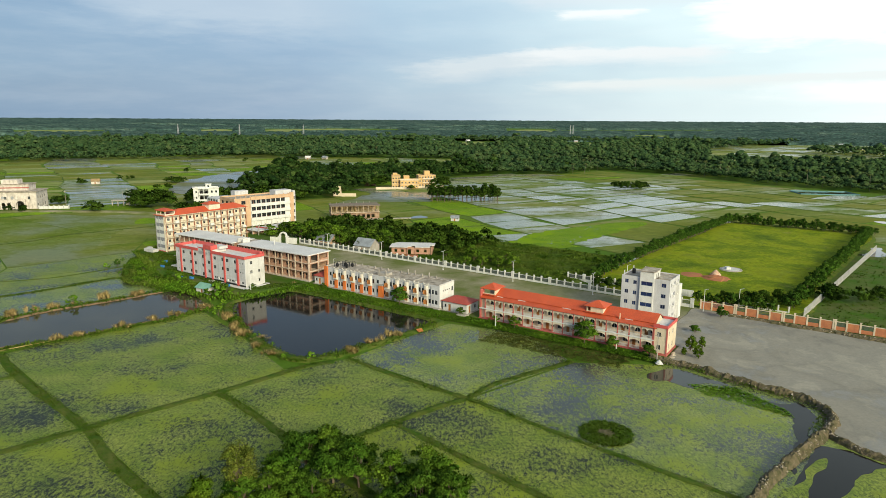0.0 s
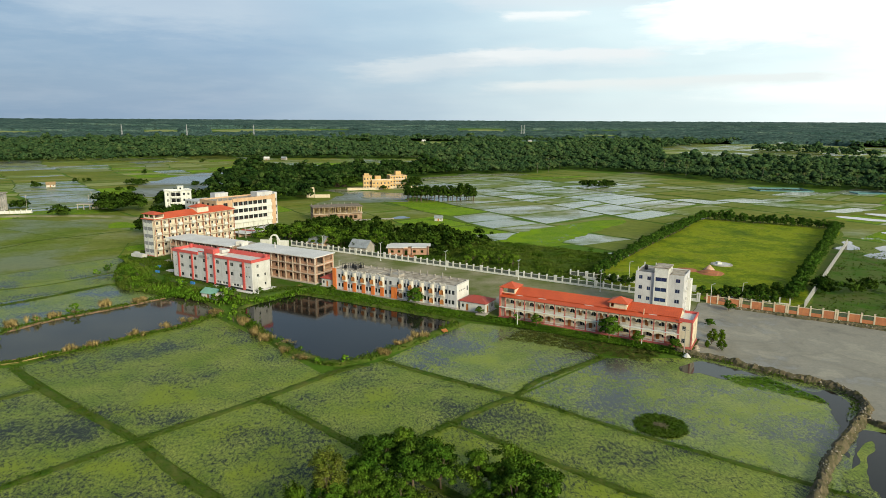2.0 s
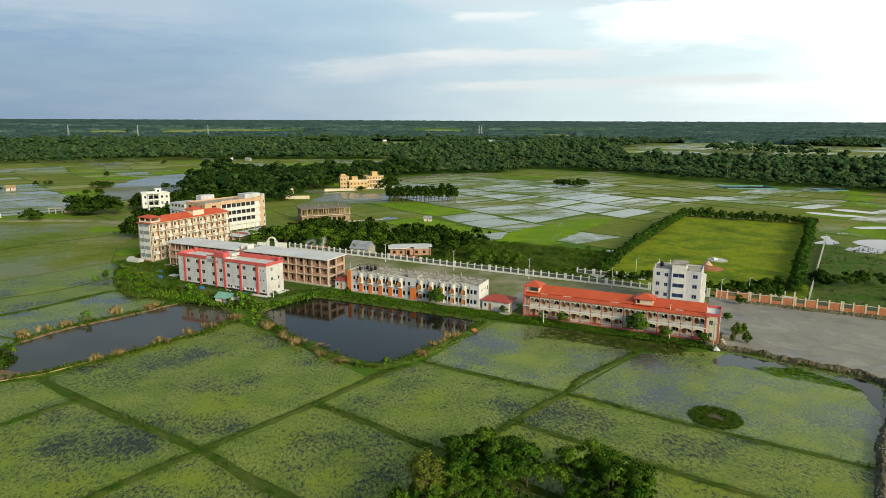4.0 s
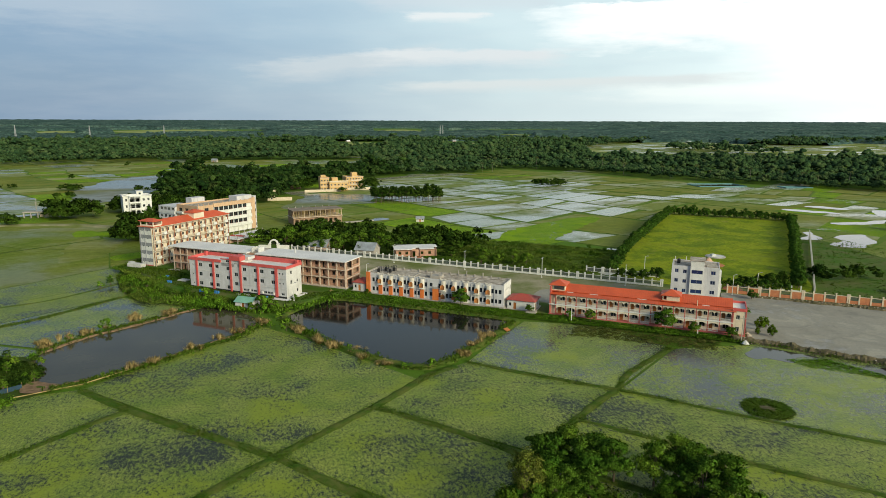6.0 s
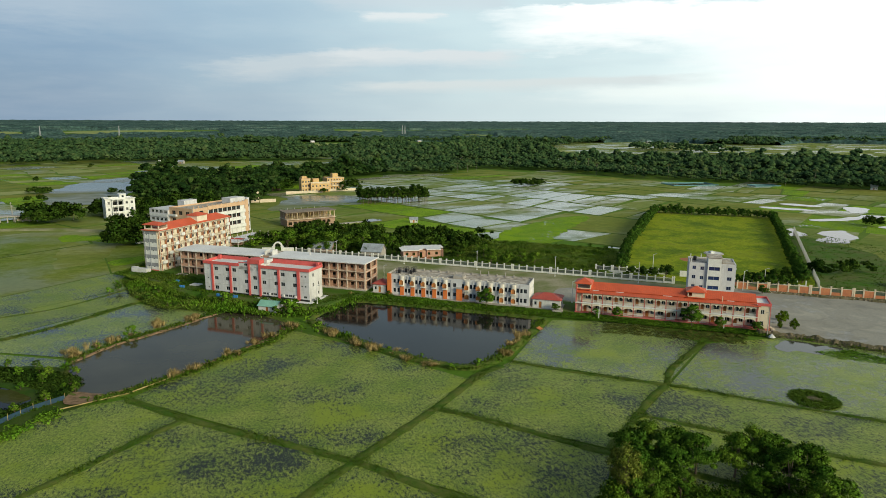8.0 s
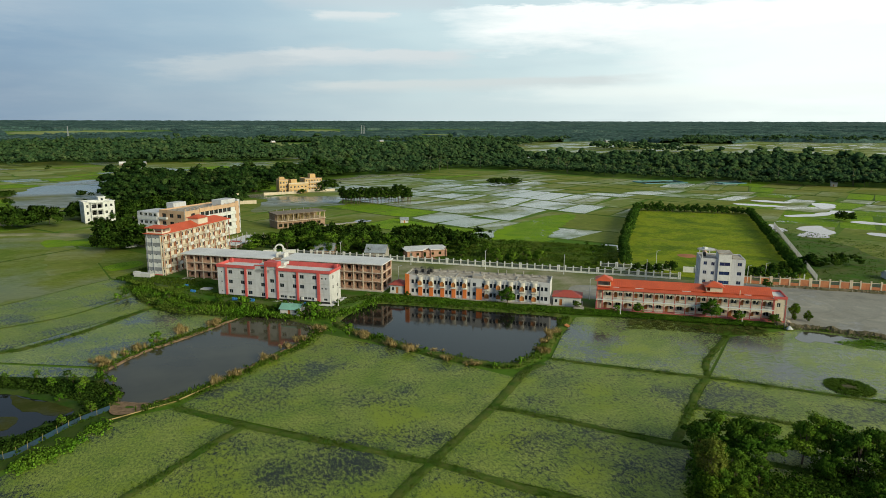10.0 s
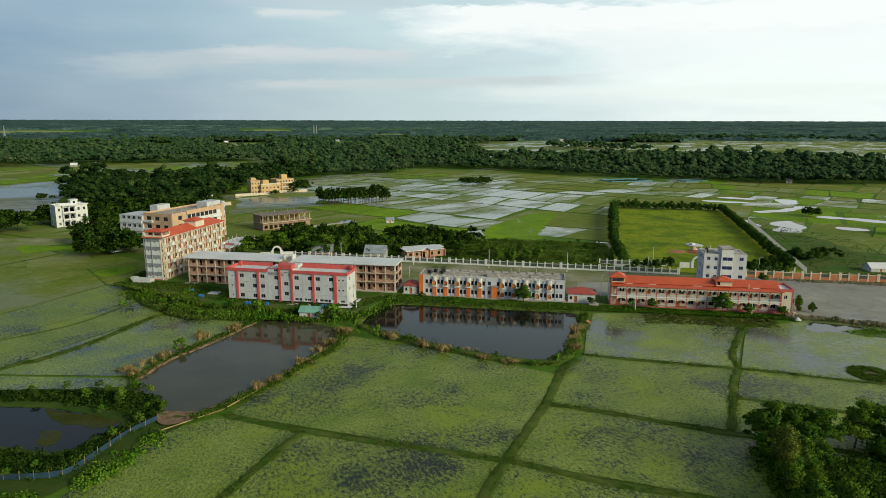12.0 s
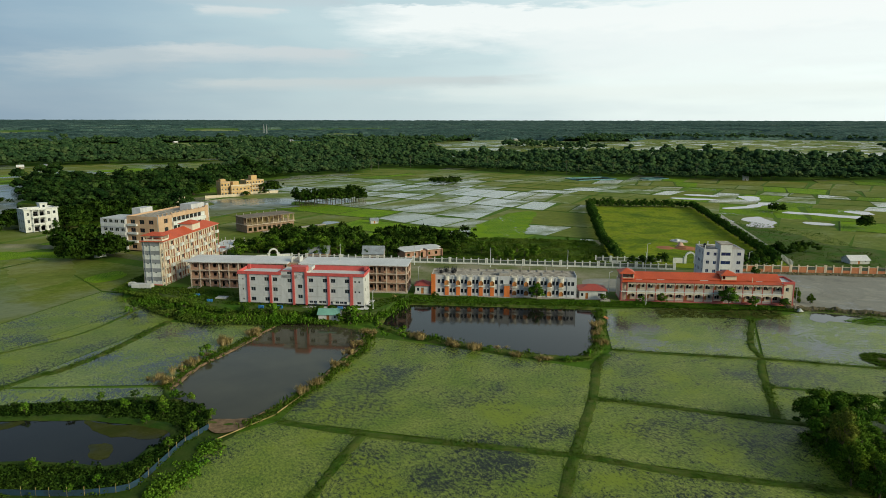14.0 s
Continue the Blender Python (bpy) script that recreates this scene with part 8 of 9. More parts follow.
# the grove nearest to the way of the camera
GROVE = ((-31.6, 92.4, "gold", 1.08), (-23, 102.5, "d", 0.95), (-19, 104, "f", 0.9), (-18, 99.5, "d", 1.0), (-13.5, 98, "d", 0.92), (-14.5, 102, "f", 0.8), (-7.5, 95.5, "f", 0.85), (-1.5, 93.5, "d", 0.95), (-2.5, 97, "f", 0.85), (1.5, 89, "f", 0.9), (-3, 88, "d", 0.9),
         (0, 83, "d", 0.85), (-4, 80, "f", 0.8), (-26, 98, "d", 0.8), (-35.5, 88, "l", 0.88), (-31.5, 86.5, "l", 0.72), (-37, 83, "d", 0.8), (-31, 92.5, "d", 0.7), (-27, 92, "f", 0.62), (-32, 80, "f", 0.75), (-24, 95, "d", 0.75), (-8, 90, "d", 0.55), (-20, 93, "d", 0.55),
         (-9, 80, "d", 0.7), (-17, 76, "d", 0.7), (-25, 77, "f", 0.7))
for k, (x, y, kind, size) in enumerate(GROVE):
    if kind == "gold":
        plant(GOLD, x, y, 0, size, 0.3, label="slender tree with thin yellowing leaves", group="grove by the fields")
    else:
        plant(LIME if kind == "l" else (FINE if kind == "f" else FINE_DARK)[k % 2], x, y, 0, size, k * 1.7, label="leafy broad tree standing among flooded fields", group="grove by the fields")

# single trees round the buildings
for s, t, kind, size, label in ((-21, -2.6, FINE_DARK[0], 0.78, "mango tree in front of the arcade"), (-42.5, -2.2, FINE[2], 0.42, "small tree in front of the arcade"), (-13.5, -2.2, FINE_DARK[0], 0.42, "small tree in front of the arcade"),
                                (-3.5, -2.6, FINE_DARK[1], 0.42, "small tree at the arcade's end"), (-49, -2.2, SHRUB[0], 1.3, "young shrub in front of the arcade"), (-83.5, -3.4, FINE_DARK[0], 0.68, "dark tree leaning over the pond"),
                                (-61.5, -1.6, FINE[1], 0.33, "young tree beside the guard house"), (4.5, 7.5, BUSH_TREE, 1.15, "bushy young tree on the sand beside the arcade"), (7.0, 3, BUSH_TREE, 1.0, "bushy young tree on the sand beside the arcade"), (3.5, 3.5, BUSH_TREE, 0.7, "low bush on the sand beside the arcade"), (6.2, 11.5, BUSH_TREE, 0.9, "bushy young tree on the sand beside the arcade"),
                                (1.5, 24, FINE_DARK[1], 0.36, "bushy tree beside the grey tower"), (4.5, 44, HEDGE[0], 0.8, "bush beside the brick wall"), (-137, -18, FINE[2], 0.3, "young tree at the white building's corner"),
                                (-118, -2.5, FINE[0], 0.26, "young tree beside the pond bank"), (-176, -25, FINE_DARK[0], 0.36, "bushy tree below the white building"), (-152, -26, FINE_DARK[1], 0.42, "bushy tree beside the green-roofed shed"), (-148, -24.5, FINE[1], 0.4, "bushy tree beside the green-roofed shed")):
    x, y = site(s, t)
    plant(kind, x, y, level(s) - 0.3 if t > -8 else 0.5, size, s * 1.3, label=label)
for x, y, size in ((-33, 155.6, 0.9), (-40, 156, 0.55), (-73, 196, 0.8), (-45, 165.5, 0.5), (-52, 173, 0.5), (-61, 187, 0.6), (-71, 204, 0.8), (-119, 204, 1.3), (-126, 195, 0.8), (-75.9, 212.8, 2.2), (-73.4, 214.6, 1.8), (-68.3, 192.6, 1.3), (-95.1, 229.5, 2.0)):
    plant(SHRUB[0], x, y, 0.2, size * 1.2, x, "shrub", "green shrub on a grassy bank", "shrub", "bank shrubs")

# the park's hedge
rng = random.Random(5)


def hedge_line(a, b, step, off=0.0, kinds=HEDGE, size=(0.8, 1.2), z=0.6, label="clipped dark hedge tree beside the park", group="park hedge", name="hedge_tree"):
    n = int(math.hypot(b[0] - a[0], b[1] - a[1]) / step)
    for i in range(n + 1):
        s, t = a[0] + (b[0] - a[0]) * i / n + rng.uniform(-0.7, 0.7), a[1] + (b[1] - a[1]) * i / n + rng.uniform(-0.7, 0.7)
        x, y = site(s, t)
        plant(kinds[i % len(kinds)], x, y, z, rng.uniform(*size), rng.uniform(0, 6), name, label, "hedge tree", group)


hedge_line((-45, 66), (-44, 120), 3.6)
hedge_line((-44, 120), (-32, 252), 3.0, size=(0.95, 1.3))
hedge_line((-32, 252), (40, 250), 2.9, size=(0.9, 1.3))
hedge_line((-30, 248.5), (38, 246.5), 4.2, size=(0.6, 1.0))
hedge_line((21.2, 66), (33.2, 190), 2.9, size=(0.85, 1.2))
hedge_line((33.2, 190), (37.6, 246), 2.9, size=(0.85, 1.2))
hedge_line((-40, 58), (-28, 59), 4.0, 0, DARK, size=(0.6, 0.8))
hedge_line((-6, 58), (16, 57), 3.2, size=(0.7, 1.0))
hedge_line((2, 60), (20, 66), 4.0, 0, DARK, (0.55, 0.75), label="dark tree at the corner of the park", group="park trees")
hedge_line((8, 66), (22, 76), 4.5, 0, DARK, (0.5, 0.7), label="dark tree at the corner of the park", group="park trees")

# the wood behind the fence
BACK_ROWS = []
for k in range(150):
    for _ in range(30):
        s, t = rng.uniform(-212, -112), rng.uniform(54, 118)
        x, y = site(s, t)
        edge = 60 + 0.10 * (s + 212)
        if t > edge and not (-140 < s < -117 and t < 76) and not (-160 < s < -146 and t < 68) and not (-183 < s < -168 and t < 66) and t < 108 - 0.1 * abs(s + 160):
            break
    if t > 72:
        BACK_ROWS.append((k % 4, x, y, rng.uniform(0.85, 1.25), rng.uniform(0, 6)))
        continue
    plant((DARK + BROAD + BRIGHT)[k % 8], x, y, 0.3, rng.uniform(0.75, 1.15), rng.uniform(0, 6), label="dense dark broad-leaved tree behind the school fence", group="wood behind the fence")
for k, (s, t) in enumerate(((-178, 57), (-172, 59), (-166, 58), (-170, 66), (-160, 66), (-154, 60), (-176, 70), (-163, 74), (-150, 70), (-184, 64), (-157, 78), (-169, 80))):
    x, y = site(s, t)
    plant((BROAD + DARK)[k % 6], x, y, 0.5, rng.uniform(0.85, 1.15), k, label="broad dark tree behind the white arch", group="wood behind the fence")
for k, (s, t) in enumerate(((-97, 58), (-91, 61), (-85, 64), (-99, 68), (-92, 70), (-104, 74), (-88, 76), (-80, 67))):
    x, y = site(s, t)
    plant(BROAD[k % 3], x, y, 0.3, rng.uniform(0.6, 0.85), k, label="broad tree beside the half-built hut behind the fence", group="wood behind the fence")
for k, (x, y) in enumerate(((-70, 318), (-76, 326), (-63, 313), (-59, 323), (-68, 331), (-82, 336), (-56, 331), (-86, 322), (-49, 318), (-52, 308))):
    plant((BROAD + DARK)[(k * 2) % 6], x, y, 0.4, rng.uniform(0.85, 1.1), k, label="broad dark tree before the peach college", group="wood behind the fence")
# clumps and trees by the road
CLUMPS = []
for x, y, n, rad, size in ((-197, 442, 16, 15, 1.5), (-145, 381, 14, 9, 1.45), (-143, 354, 18, 14, 1.35), (-225, 420, 7, 7, 0.9), (-149.4, 455.3, 14, 11, 1.0), (-157.9, 473.5, 10, 9, 0.8), (-150, 478, 24, 26, 1.4), (-122, 490, 20, 22, 1.4), (-172, 466, 12, 14, 1.3), (-118, 452, 14, 16, 1.1), (-3, 590, 7, 9, 1.25), (-58, 588, 7, 8, 1.3), (-26, 566, 3, 5, 0.55), (-12, 572, 3, 4, 0.6), (-240, 560, 6, 9, 0.6), (-190, 600, 5, 8, 0.7), (-310, 640, 4, 8, 0.7),
                           (168, 585, 26, 17, 0.8), (150, 212, 5, 8, 0.7), (133, 213, 6, 8, 0.8), (264, 304, 6, 6, 0.8), (244, 236, 4, 3, 1.0), (-15, 330, 3, 10, 0.6), (10, 318, 4, 8, 0.6), (-326.1, 592.4, 5, 5, 0.8), (-253.0, 614.1, 8, 8, 0.75), (-258, 628, 8, 11, 0.55), (-286, 730, 2, 2, 0.8), (-277, 925, 2, 3, 0.8), (-275, 455, 8, 12, 0.8), (-292, 410, 5, 8, 0.7), (-272, 415, 4, 5, 0.6)):
    for k in range(int(n * 1.4)):
        a, q = rng.uniform(0, 6.3), rad * math.sqrt(rng.random())
        CLUMPS.append((k % 4, x + q * math.cos(a), y + 0.6 * q * math.sin(a), size * rng.uniform(0.75, 1.1), rng.uniform(0, 6)))


def joined(name, kinds, rows, material, label):
    """Many trees of a few kinds in one mesh."""
    pts, ways = [], []
    for k, x, y, size, turn in rows:
        me = kinds[k][1]
        v = np.empty(len(me.vertices) * 3)
        me.vertices.foreach_get("co", v)
        v = v.reshape(-1, 3) * size
        c, s = math.cos(turn), math.sin(turn)
        v = np.stack([v[:, 0] * c - v[:, 1] * s, v[:, 0] * s + v[:, 1] * c, v[:, 2]], 1)
        way = v.reshape(-1, 4, 3).mean(axis=1) - np.array([0, 0, 0.42 * v[:, 2].max()])
        ways.append(way / (np.linalg.norm(way, axis=1)[:, None] + 1e-9))
        pts.append(v + np.array([x, y, 0.0]))
    ob = new(name, leafy_mesh(name, np.concatenate(pts), np.concatenate(ways), material))
    tagged(ob, label, "trees", "", "stuff")


THICKET = []
for k in range(45):
    s, t = rng.uniform(-116, -50), rng.uniform(58, 118)
    x, y = site(s, t)
    THICKET.append((k % 4, x, y, rng.uniform(0.15, 0.33), rng.uniform(0, 6)))
joined("thicket_bushes", LIGHT, THICKET, M_LEAF, "low dark bushes in the thicket behind the fence")
joined("back_wood", LIGHT, BACK_ROWS, M_LEAF_DARK, "dense dark trees farther behind the school fence")
joined("field_trees", LIGHT, CLUMPS, M_LEAF_DARK, "dark clumps of broad-leaved trees beside road and fields")
# a planted grove with bare stems
STEMS = [tree_meshes(80 + k, 12.5, 3.7, 22, 66, 0.8, M_LEAF_DARK, 0.32, 1.0, 0.14, low=0.35) for k in range(2)]
for k in range(64):
    plant(STEMS[k % 2], -8 + (k % 16) * 3.3 + rng.uniform(-.8, .8), 481 + (k // 16) * 4.2 + rng.uniform(-1, 1), 0, rng.uniform(0.85, 1.1), rng.uniform(0, 6), label="slim plantation tree with a bare stem", group="planted grove")
# growth round the small pond
for k, (x, y) in enumerate(((-150, 179), (-141, 172), (-136, 170), (-131, 166), (-133, 172), (-158, 182), (-166, 184), (-130, 160), (-146, 150), (-150, 156), (-156, 160), (-164, 164), (-139, 153), (-134, 157), (-128, 168), (-143, 175), (-154, 181), (-172, 184), (-160, 152), (-168, 158), (-150, 148), (-128, 178))):
    if inside(x, y, SMALL_POND):
        continue
    plant(SAPLING[k % 3], x + rng.uniform(-1, 1), y + rng.uniform(-1, 1), 0.0, rng.uniform(0.2, 0.36), k, label="small leafy tree on the pond bank", group="pond trees")


for k, (x, y) in enumerate(((-126, 176), (-130, 180), (-137, 183), (-145, 186), (-152, 188), (-161, 190), (-170, 189), (-178, 188), (-126, 170), (-124, 165), (-141, 180), (-149, 184), (-132, 176), (-158, 187), (-166, 187), (-136, 179))):
    if inside(x, y, SMALL_POND):
        continue
    plant(SAPLING[(k + 1) % 3], x + rng.uniform(-1, 1), y + rng.uniform(-1, 1), 0.0, rng.uniform(0.2, 0.34), k, label="young leafy tree behind the small pond", group="pond trees")


def scatter(name, material, label, category, place_fn, n, size, height, blades=9, seed=1, upright=True, thin=1.0):
    """Tufts of many blades or leaves, joined."""
    g = np.random.default_rng(seed)
    spots = np.array([place_fn(g) for _ in range(n)])
    lush = np.array([0.35 + 1.3 * max(0.0, 0.5 + wob(p[0], p[1], 0.11, seed)) for p in spots])
    c = np.repeat(spots, blades, axis=0)
    m = len(c)
    tall = np.repeat(g.uniform(0.6, 1.3, n) * lush, blades) * height * g.uniform(0.6, 1.1, m)
    a = g.uniform(0, math.tau, m)
    out = g.uniform(0.05, 1.0, m) * size
    w = g.uniform(0.5, 1.2, m) * size * 0.22 * thin
    if not upright:
        dome = g.normal(0, 1, (m, 3))
        dome /= np.linalg.norm(dome, axis=1)[:, None]
        dome[:, 2] = np.abs(dome[:, 2])
        at = c + dome * np.stack([np.full(m, size), np.full(m, size), tall], 1)
        return tagged(new(name, leafy_mesh(name, leaf_quads(g, at, dome, 0.42, 0.8, 0.7), dome, material)), label, category, "", "stuff")
    root = c + np.stack([np.cos(a) * out * 0.35, np.sin(a) * out * 0.35, np.zeros(m)], 1)
    tip = c + np.stack([np.cos(a) * out, np.sin(a) * out, tall], 1)
    side = np.stack([-np.sin(a), np.cos(a), np.zeros(m)], 1) * w[:, None]
    mid = (root * 0.45 + tip * 0.55) + np.array([0, 0, 0.12]) * tall[:, None]
    v = np.stack([root - side * 0.5, mid - side, tip, mid + side], axis=1).reshape(-1, 3)
    up = np.stack([np.cos(a) * 0.5, np.sin(a) * 0.5, np.ones(m)], 1) / math.sqrt(1.25)
    return tagged(new(name, leafy_mesh(name, v, up, material, 0.7)), label, category, "", "stuff")


def along(lines, width, z):
    pts = [p for line in lines for p in smooth(line, 0.6)]
    def pick(g):
        x, y = pts[g.integers(len(pts))]
        return x + g.normal(0, width), y + g.normal(0, width), z
    return pick


def within(poly, z):
    xs, ys = [p[0] for p in poly], [p[1] for p in poly]
    def pick(g):
        while True:
            x, y = g.uniform(min(xs), max(xs)), g.uniform(min(ys), max(ys))
            if inside(x, y, poly):
                return x, y, z if not callable(z) else z(x, y)
    return pick


def clumped(lines, width, z, seed, n=26):
    g0 = np.random.default_rng(seed)
    pts = [p for line in lines for p in smooth(line, 0.6)]
    hubs = [pts[g0.integers(len(pts))] for _ in range(n)]
    def pick(g):
        x, y = hubs[g.integers(len(hubs))]
        return x + g.normal(0, width), y + g.normal(0, width), z
    return pick


CANAL_W = [(-131, 187), (-123, 198), (-111, 208.5), (-98, 221)]
CANAL_E = [(-119, 160), (-109, 165.5), (-98, 174), (-89, 183), (-81, 190), (-75, 201)]
POND_S = [(-69, 203), (-62, 187.5), (-49, 168.5), (-43, 161.5), (-37, 156), (-29, 158), (-20, 166.5), (-11, 175), (-3, 185)]
REED_STANDS = [(-54.3, 229.5), (-62.4, 219.1), (-76.3, 200.7), (-105.1, 215.3), (-112.8, 211.3), (-81.7, 193.9), (-64.5, 189.5), (-59.7, 179.3), (-55.6, 174.5), (-50.3, 172), (-48.8, 165.4), (-43.7, 160), (-23.8, 161.8), (-18.8, 168.1), (-13.4, 173.7), (-132.5, 192.3), (-130.5, 190), (-126.5, 195.5), (-124, 199.4), (-118.5, 204.6), (-103.2, 216.8), (-74.9, 199.4), (-85.8, 187.5), (-91.9, 181.1), (-103.9, 169.6), (-99.9, 172.4)]


def stands(hubs, width, z):
    """Places in loose stands round the hubs."""
    def pick(g):
        x, y = hubs[g.integers(len(hubs))]
        return x + g.normal(0, width), y + g.normal(0, width), z
    return pick


for line, k in ((CANAL_E, 0), (CANAL_W, 1)):
    strip("silt_edge", smooth([(x + (-0.9, 0.8)[k], y + (0.9, -0.8)[k]) for x, y in line], 1.0), 1.3, 0.52, M_SILT, "strip of bare reddish silt at the water's edge", "bank", seed=70 + k, rough=0.8, base=-0.1)
scatter("dry_reeds", M_REED, "straw-coloured reeds along the water's edge", "reeds", stands(REED_STANDS, 0.9, 0.15), 230, 1.5, 1.5, 90, 2, True, 0.1)
scatter("bank_grass", M_GRASS, "long green grass on the banks", "grass", along([CANAL_W, CANAL_E, POND_S, [(-60, 219), (-53, 224), (-26, 206.5), (-3, 191)]], 1.0, 0.2), 3800, 0.55, 0.6, 9, 3, True, 0.55)
scatter("bank_scrub", M_LEAF, "low weedy scrub on the pond banks", "weeds", along([POND_S, CANAL_E, CANAL_W], 0.8, 0.1), 380, 0.45, 0.35, 10, 71, False)
scatter("bund_grass_tufts", M_GRASS, "tufts of grass on the field banks", "grass", along([b for b, w in BUNDS[:8]], 0.95, 0.06), 13000, 0.42, 0.2, 5, 4, True, 0.7)


def thicket_z(x, y):
    """Height of the rank growth behind the fence."""
    return 0.15 + 1.3 * max(0.0, 0.45 + wob(x, y, 0.07, 61)) + 0.35 * wob(x, y, 0.3, 63)


def thicket_mound():
    """The matted growth as one uneven sheet."""
    verts, faces, n, m = [], [], 90, 76
    for i in range(n + 1):
        for j in range(m + 1):
            s, t = -127 + 80 * i / n, 53.5 + 64 * j / m
            x, y = site(s, t)
            edge = min(i, n - i, j, m - j) / 4
            verts.append((x, y, -0.1 + (thicket_z(x, y) + 0.12 * wob(x, y, 1.2, 65)) * min(1.0, edge)))
    for i in range(n):
        for j in range(m):
            a = i * (m + 1) + j
            faces.append((a, a + m + 1, a + m + 2, a + 1))
    ob = arrays("thicket_mat", verts, faces, M_MAT, "stuff", "matted green growth on the waste ground behind the fence", "growth")
    ob.data.polygons.foreach_set("use_smooth", np.ones(len(faces), dtype=bool))


thicket_mound()
scatter("bush_thicket", M_THICKET, "dense tangled green thicket behind the fence", "thicket", within([site(*p) for p in ((-126, 54), (-110, 53), (-50, 55), (-46, 92), (-50, 112), (-92, 116), (-125, 120))], thicket_z), 15000, 0.8, 0.42, 6, 5)
scatter("weeds", M_THICKET, "tall weeds and creepers below the buildings", "weeds", within([site(*p) for p in ((-220, -5), (-186, -18), (-183, -25), (-136, -25), (-131, -27), (-150, -33), (-185, -37), (-205, -26), (-222, -12))], 0.4), 4200, 0.7, 0.5, 7, 6)
scatter("tall_grass", M_LEAF_FRESH, "tall fresh grass below the hostels", "grass", clumped([[site(*p) for p in ((-215, -14), (-200, -20), (-186, -28), (-170, -31), (-150, -31), (-136, -28), (-130, -18), (-129, -8))]], 1.7, 0.5, 64, 40), 1500, 0.6, 1.0, 8, 66)
scatter("creepers", M_THICKET, "dark creepers and bushes below the hostels", "creepers", within([site(*p) for p in ((-205, -16), (-186, -26), (-136, -26), (-131, -28), (-150, -33), (-185, -37), (-205, -26))], 0.4), 200, 0.9, 0.7, 22, 16, False)
scatter("rough_grass", M_GRASS, "rough tufted grass round the hostels", "grass", within([site(*p) for p in ((-232, 55), (-232, 20), (-227, -6), (-205, -12), (-184, -20), (-136, -22), (-128, -5), (-128, -1), (-136, -9), (-181, -8), (-205, -1), (-223, -1), (-223, 55))], lambda x, y: comp_z(x, y) - 0.05), 6500, 0.5, 0.4, 6, 17)
for k in range(26):
    while True:
        s, t = rng.uniform(-220, -134), rng.uniform(-36, -8)
        if not (-186 < s < -136 and t > -24) and t > -36 + 0.25 * abs(s + 178) * 0.6:
            break
    x, y = site(s, t)
    plant((SHRUB + HEDGE)[k % 4], x, y, 0.4, rng.uniform(0.6, 1.3) * (1.0 if k % 4 < 2 else 0.55), k, "shrub", "wild shrub on the rough ground below the hostels", "shrub", "rough ground shrubs")
scatter("slope_grass", M_LEAF_FRESH, "long grass on the slope of the fill", "grass", within([site(*p) for p in ((-130, -8), (-100, -7), (-68, -7), (-58, -6), (0, -6), (0, -3.2), (-58, -3.2), (-70, -2.4), (-128, -2.4))], 0.3), 5200, 0.45, 0.28, 7, 7)
def fill_slope(x, y):
    """Height of the filled ground and its slope before the long fronts."""
    s, t = (x - OX) * CU + (y - OY) * SU, (y - OY) * CU - (x - OX) * SU
    edge = -5.0 if s < -68 else -2.0 if s > -58 else -5.0 + 0.3 * (s + 68)
    return level(s) * min(1.0, max(0.0, 1 - (edge - t) / 2.8)) - 0.05


scatter("front_grass", M_LEAF_FRESH, "lush green grass before the long school fronts", "grass", within([site(*p) for p in ((-128, -8.2), (-100, -7.8), (-68, -7.6), (-58, -4.8), (-3, -4.6), (-3, -1.2), (-58, -1.2), (-68, -1.7), (-126, -1.7))], fill_slope), 8500, 0.42, 0.34, 6, 75)
scatter("creeping_weeds", M_LEAF_FRESH, "bright creeping weeds beside the blue net", "weeds", clumped([[(-121, 158), (-128, 152), (-136, 144), (-144, 138), (-160, 145)]], 1.3, 0.1, 61, 16), 420, 0.8, 0.6, 22, 8, False)
scatter("net_creepers", M_LEAF_DARK, "leafy saplings and creepers growing over the net", "creepers", along([[(-127, 162.6), (-132, 158.8), (-135.4, 154.6), (-139.2, 149.6), (-142, 147), (-148, 148.6), (-155, 152.5), (-164, 158)]], 0.7, 0.0), 300, 0.55, 1.1, 20, 62, False)
scatter("dike_weeds", M_GRASS, "patchy grass on the heaped dike", "grass", along([[site(*p) for p in ((-3, -4), (9, -5), (22, -8.5), (32, -10), (36.5, -14.5), (36, -24))]], 0.8, 0.3), 420, 0.4, 0.4, 6, 9)
scatter("park_edge_weeds", M_LEAF, "wild growth beside the park wall", "weeds", within([site(*p) for p in ((26, 56), (60, 54), (75, 90), (80, 150), (50, 200), (40, 190), (32, 120))], 0.0), 1500, 0.6, 0.35, 6, 10)
scatter("field_islet", M_GRASS, "round islet of tall weeds in a flooded field", "weeds", lambda g: (lambda a, q: (32 + q * math.cos(a), 117.5 + q * math.sin(a), 0.0))(g.uniform(0, 6.3), 5.2 * math.sqrt(g.random())), 900, 0.7, 0.22, 7, 11)
scatter("floating_weed", M_WEED, "brownish floating weed below the arcade", "weeds", within([site(*p) for p in ((-46, -16), (-8, -14), (-6, -5), (-46, -6))], 0.0), 900, 1.1, 0.15, 6, 12)


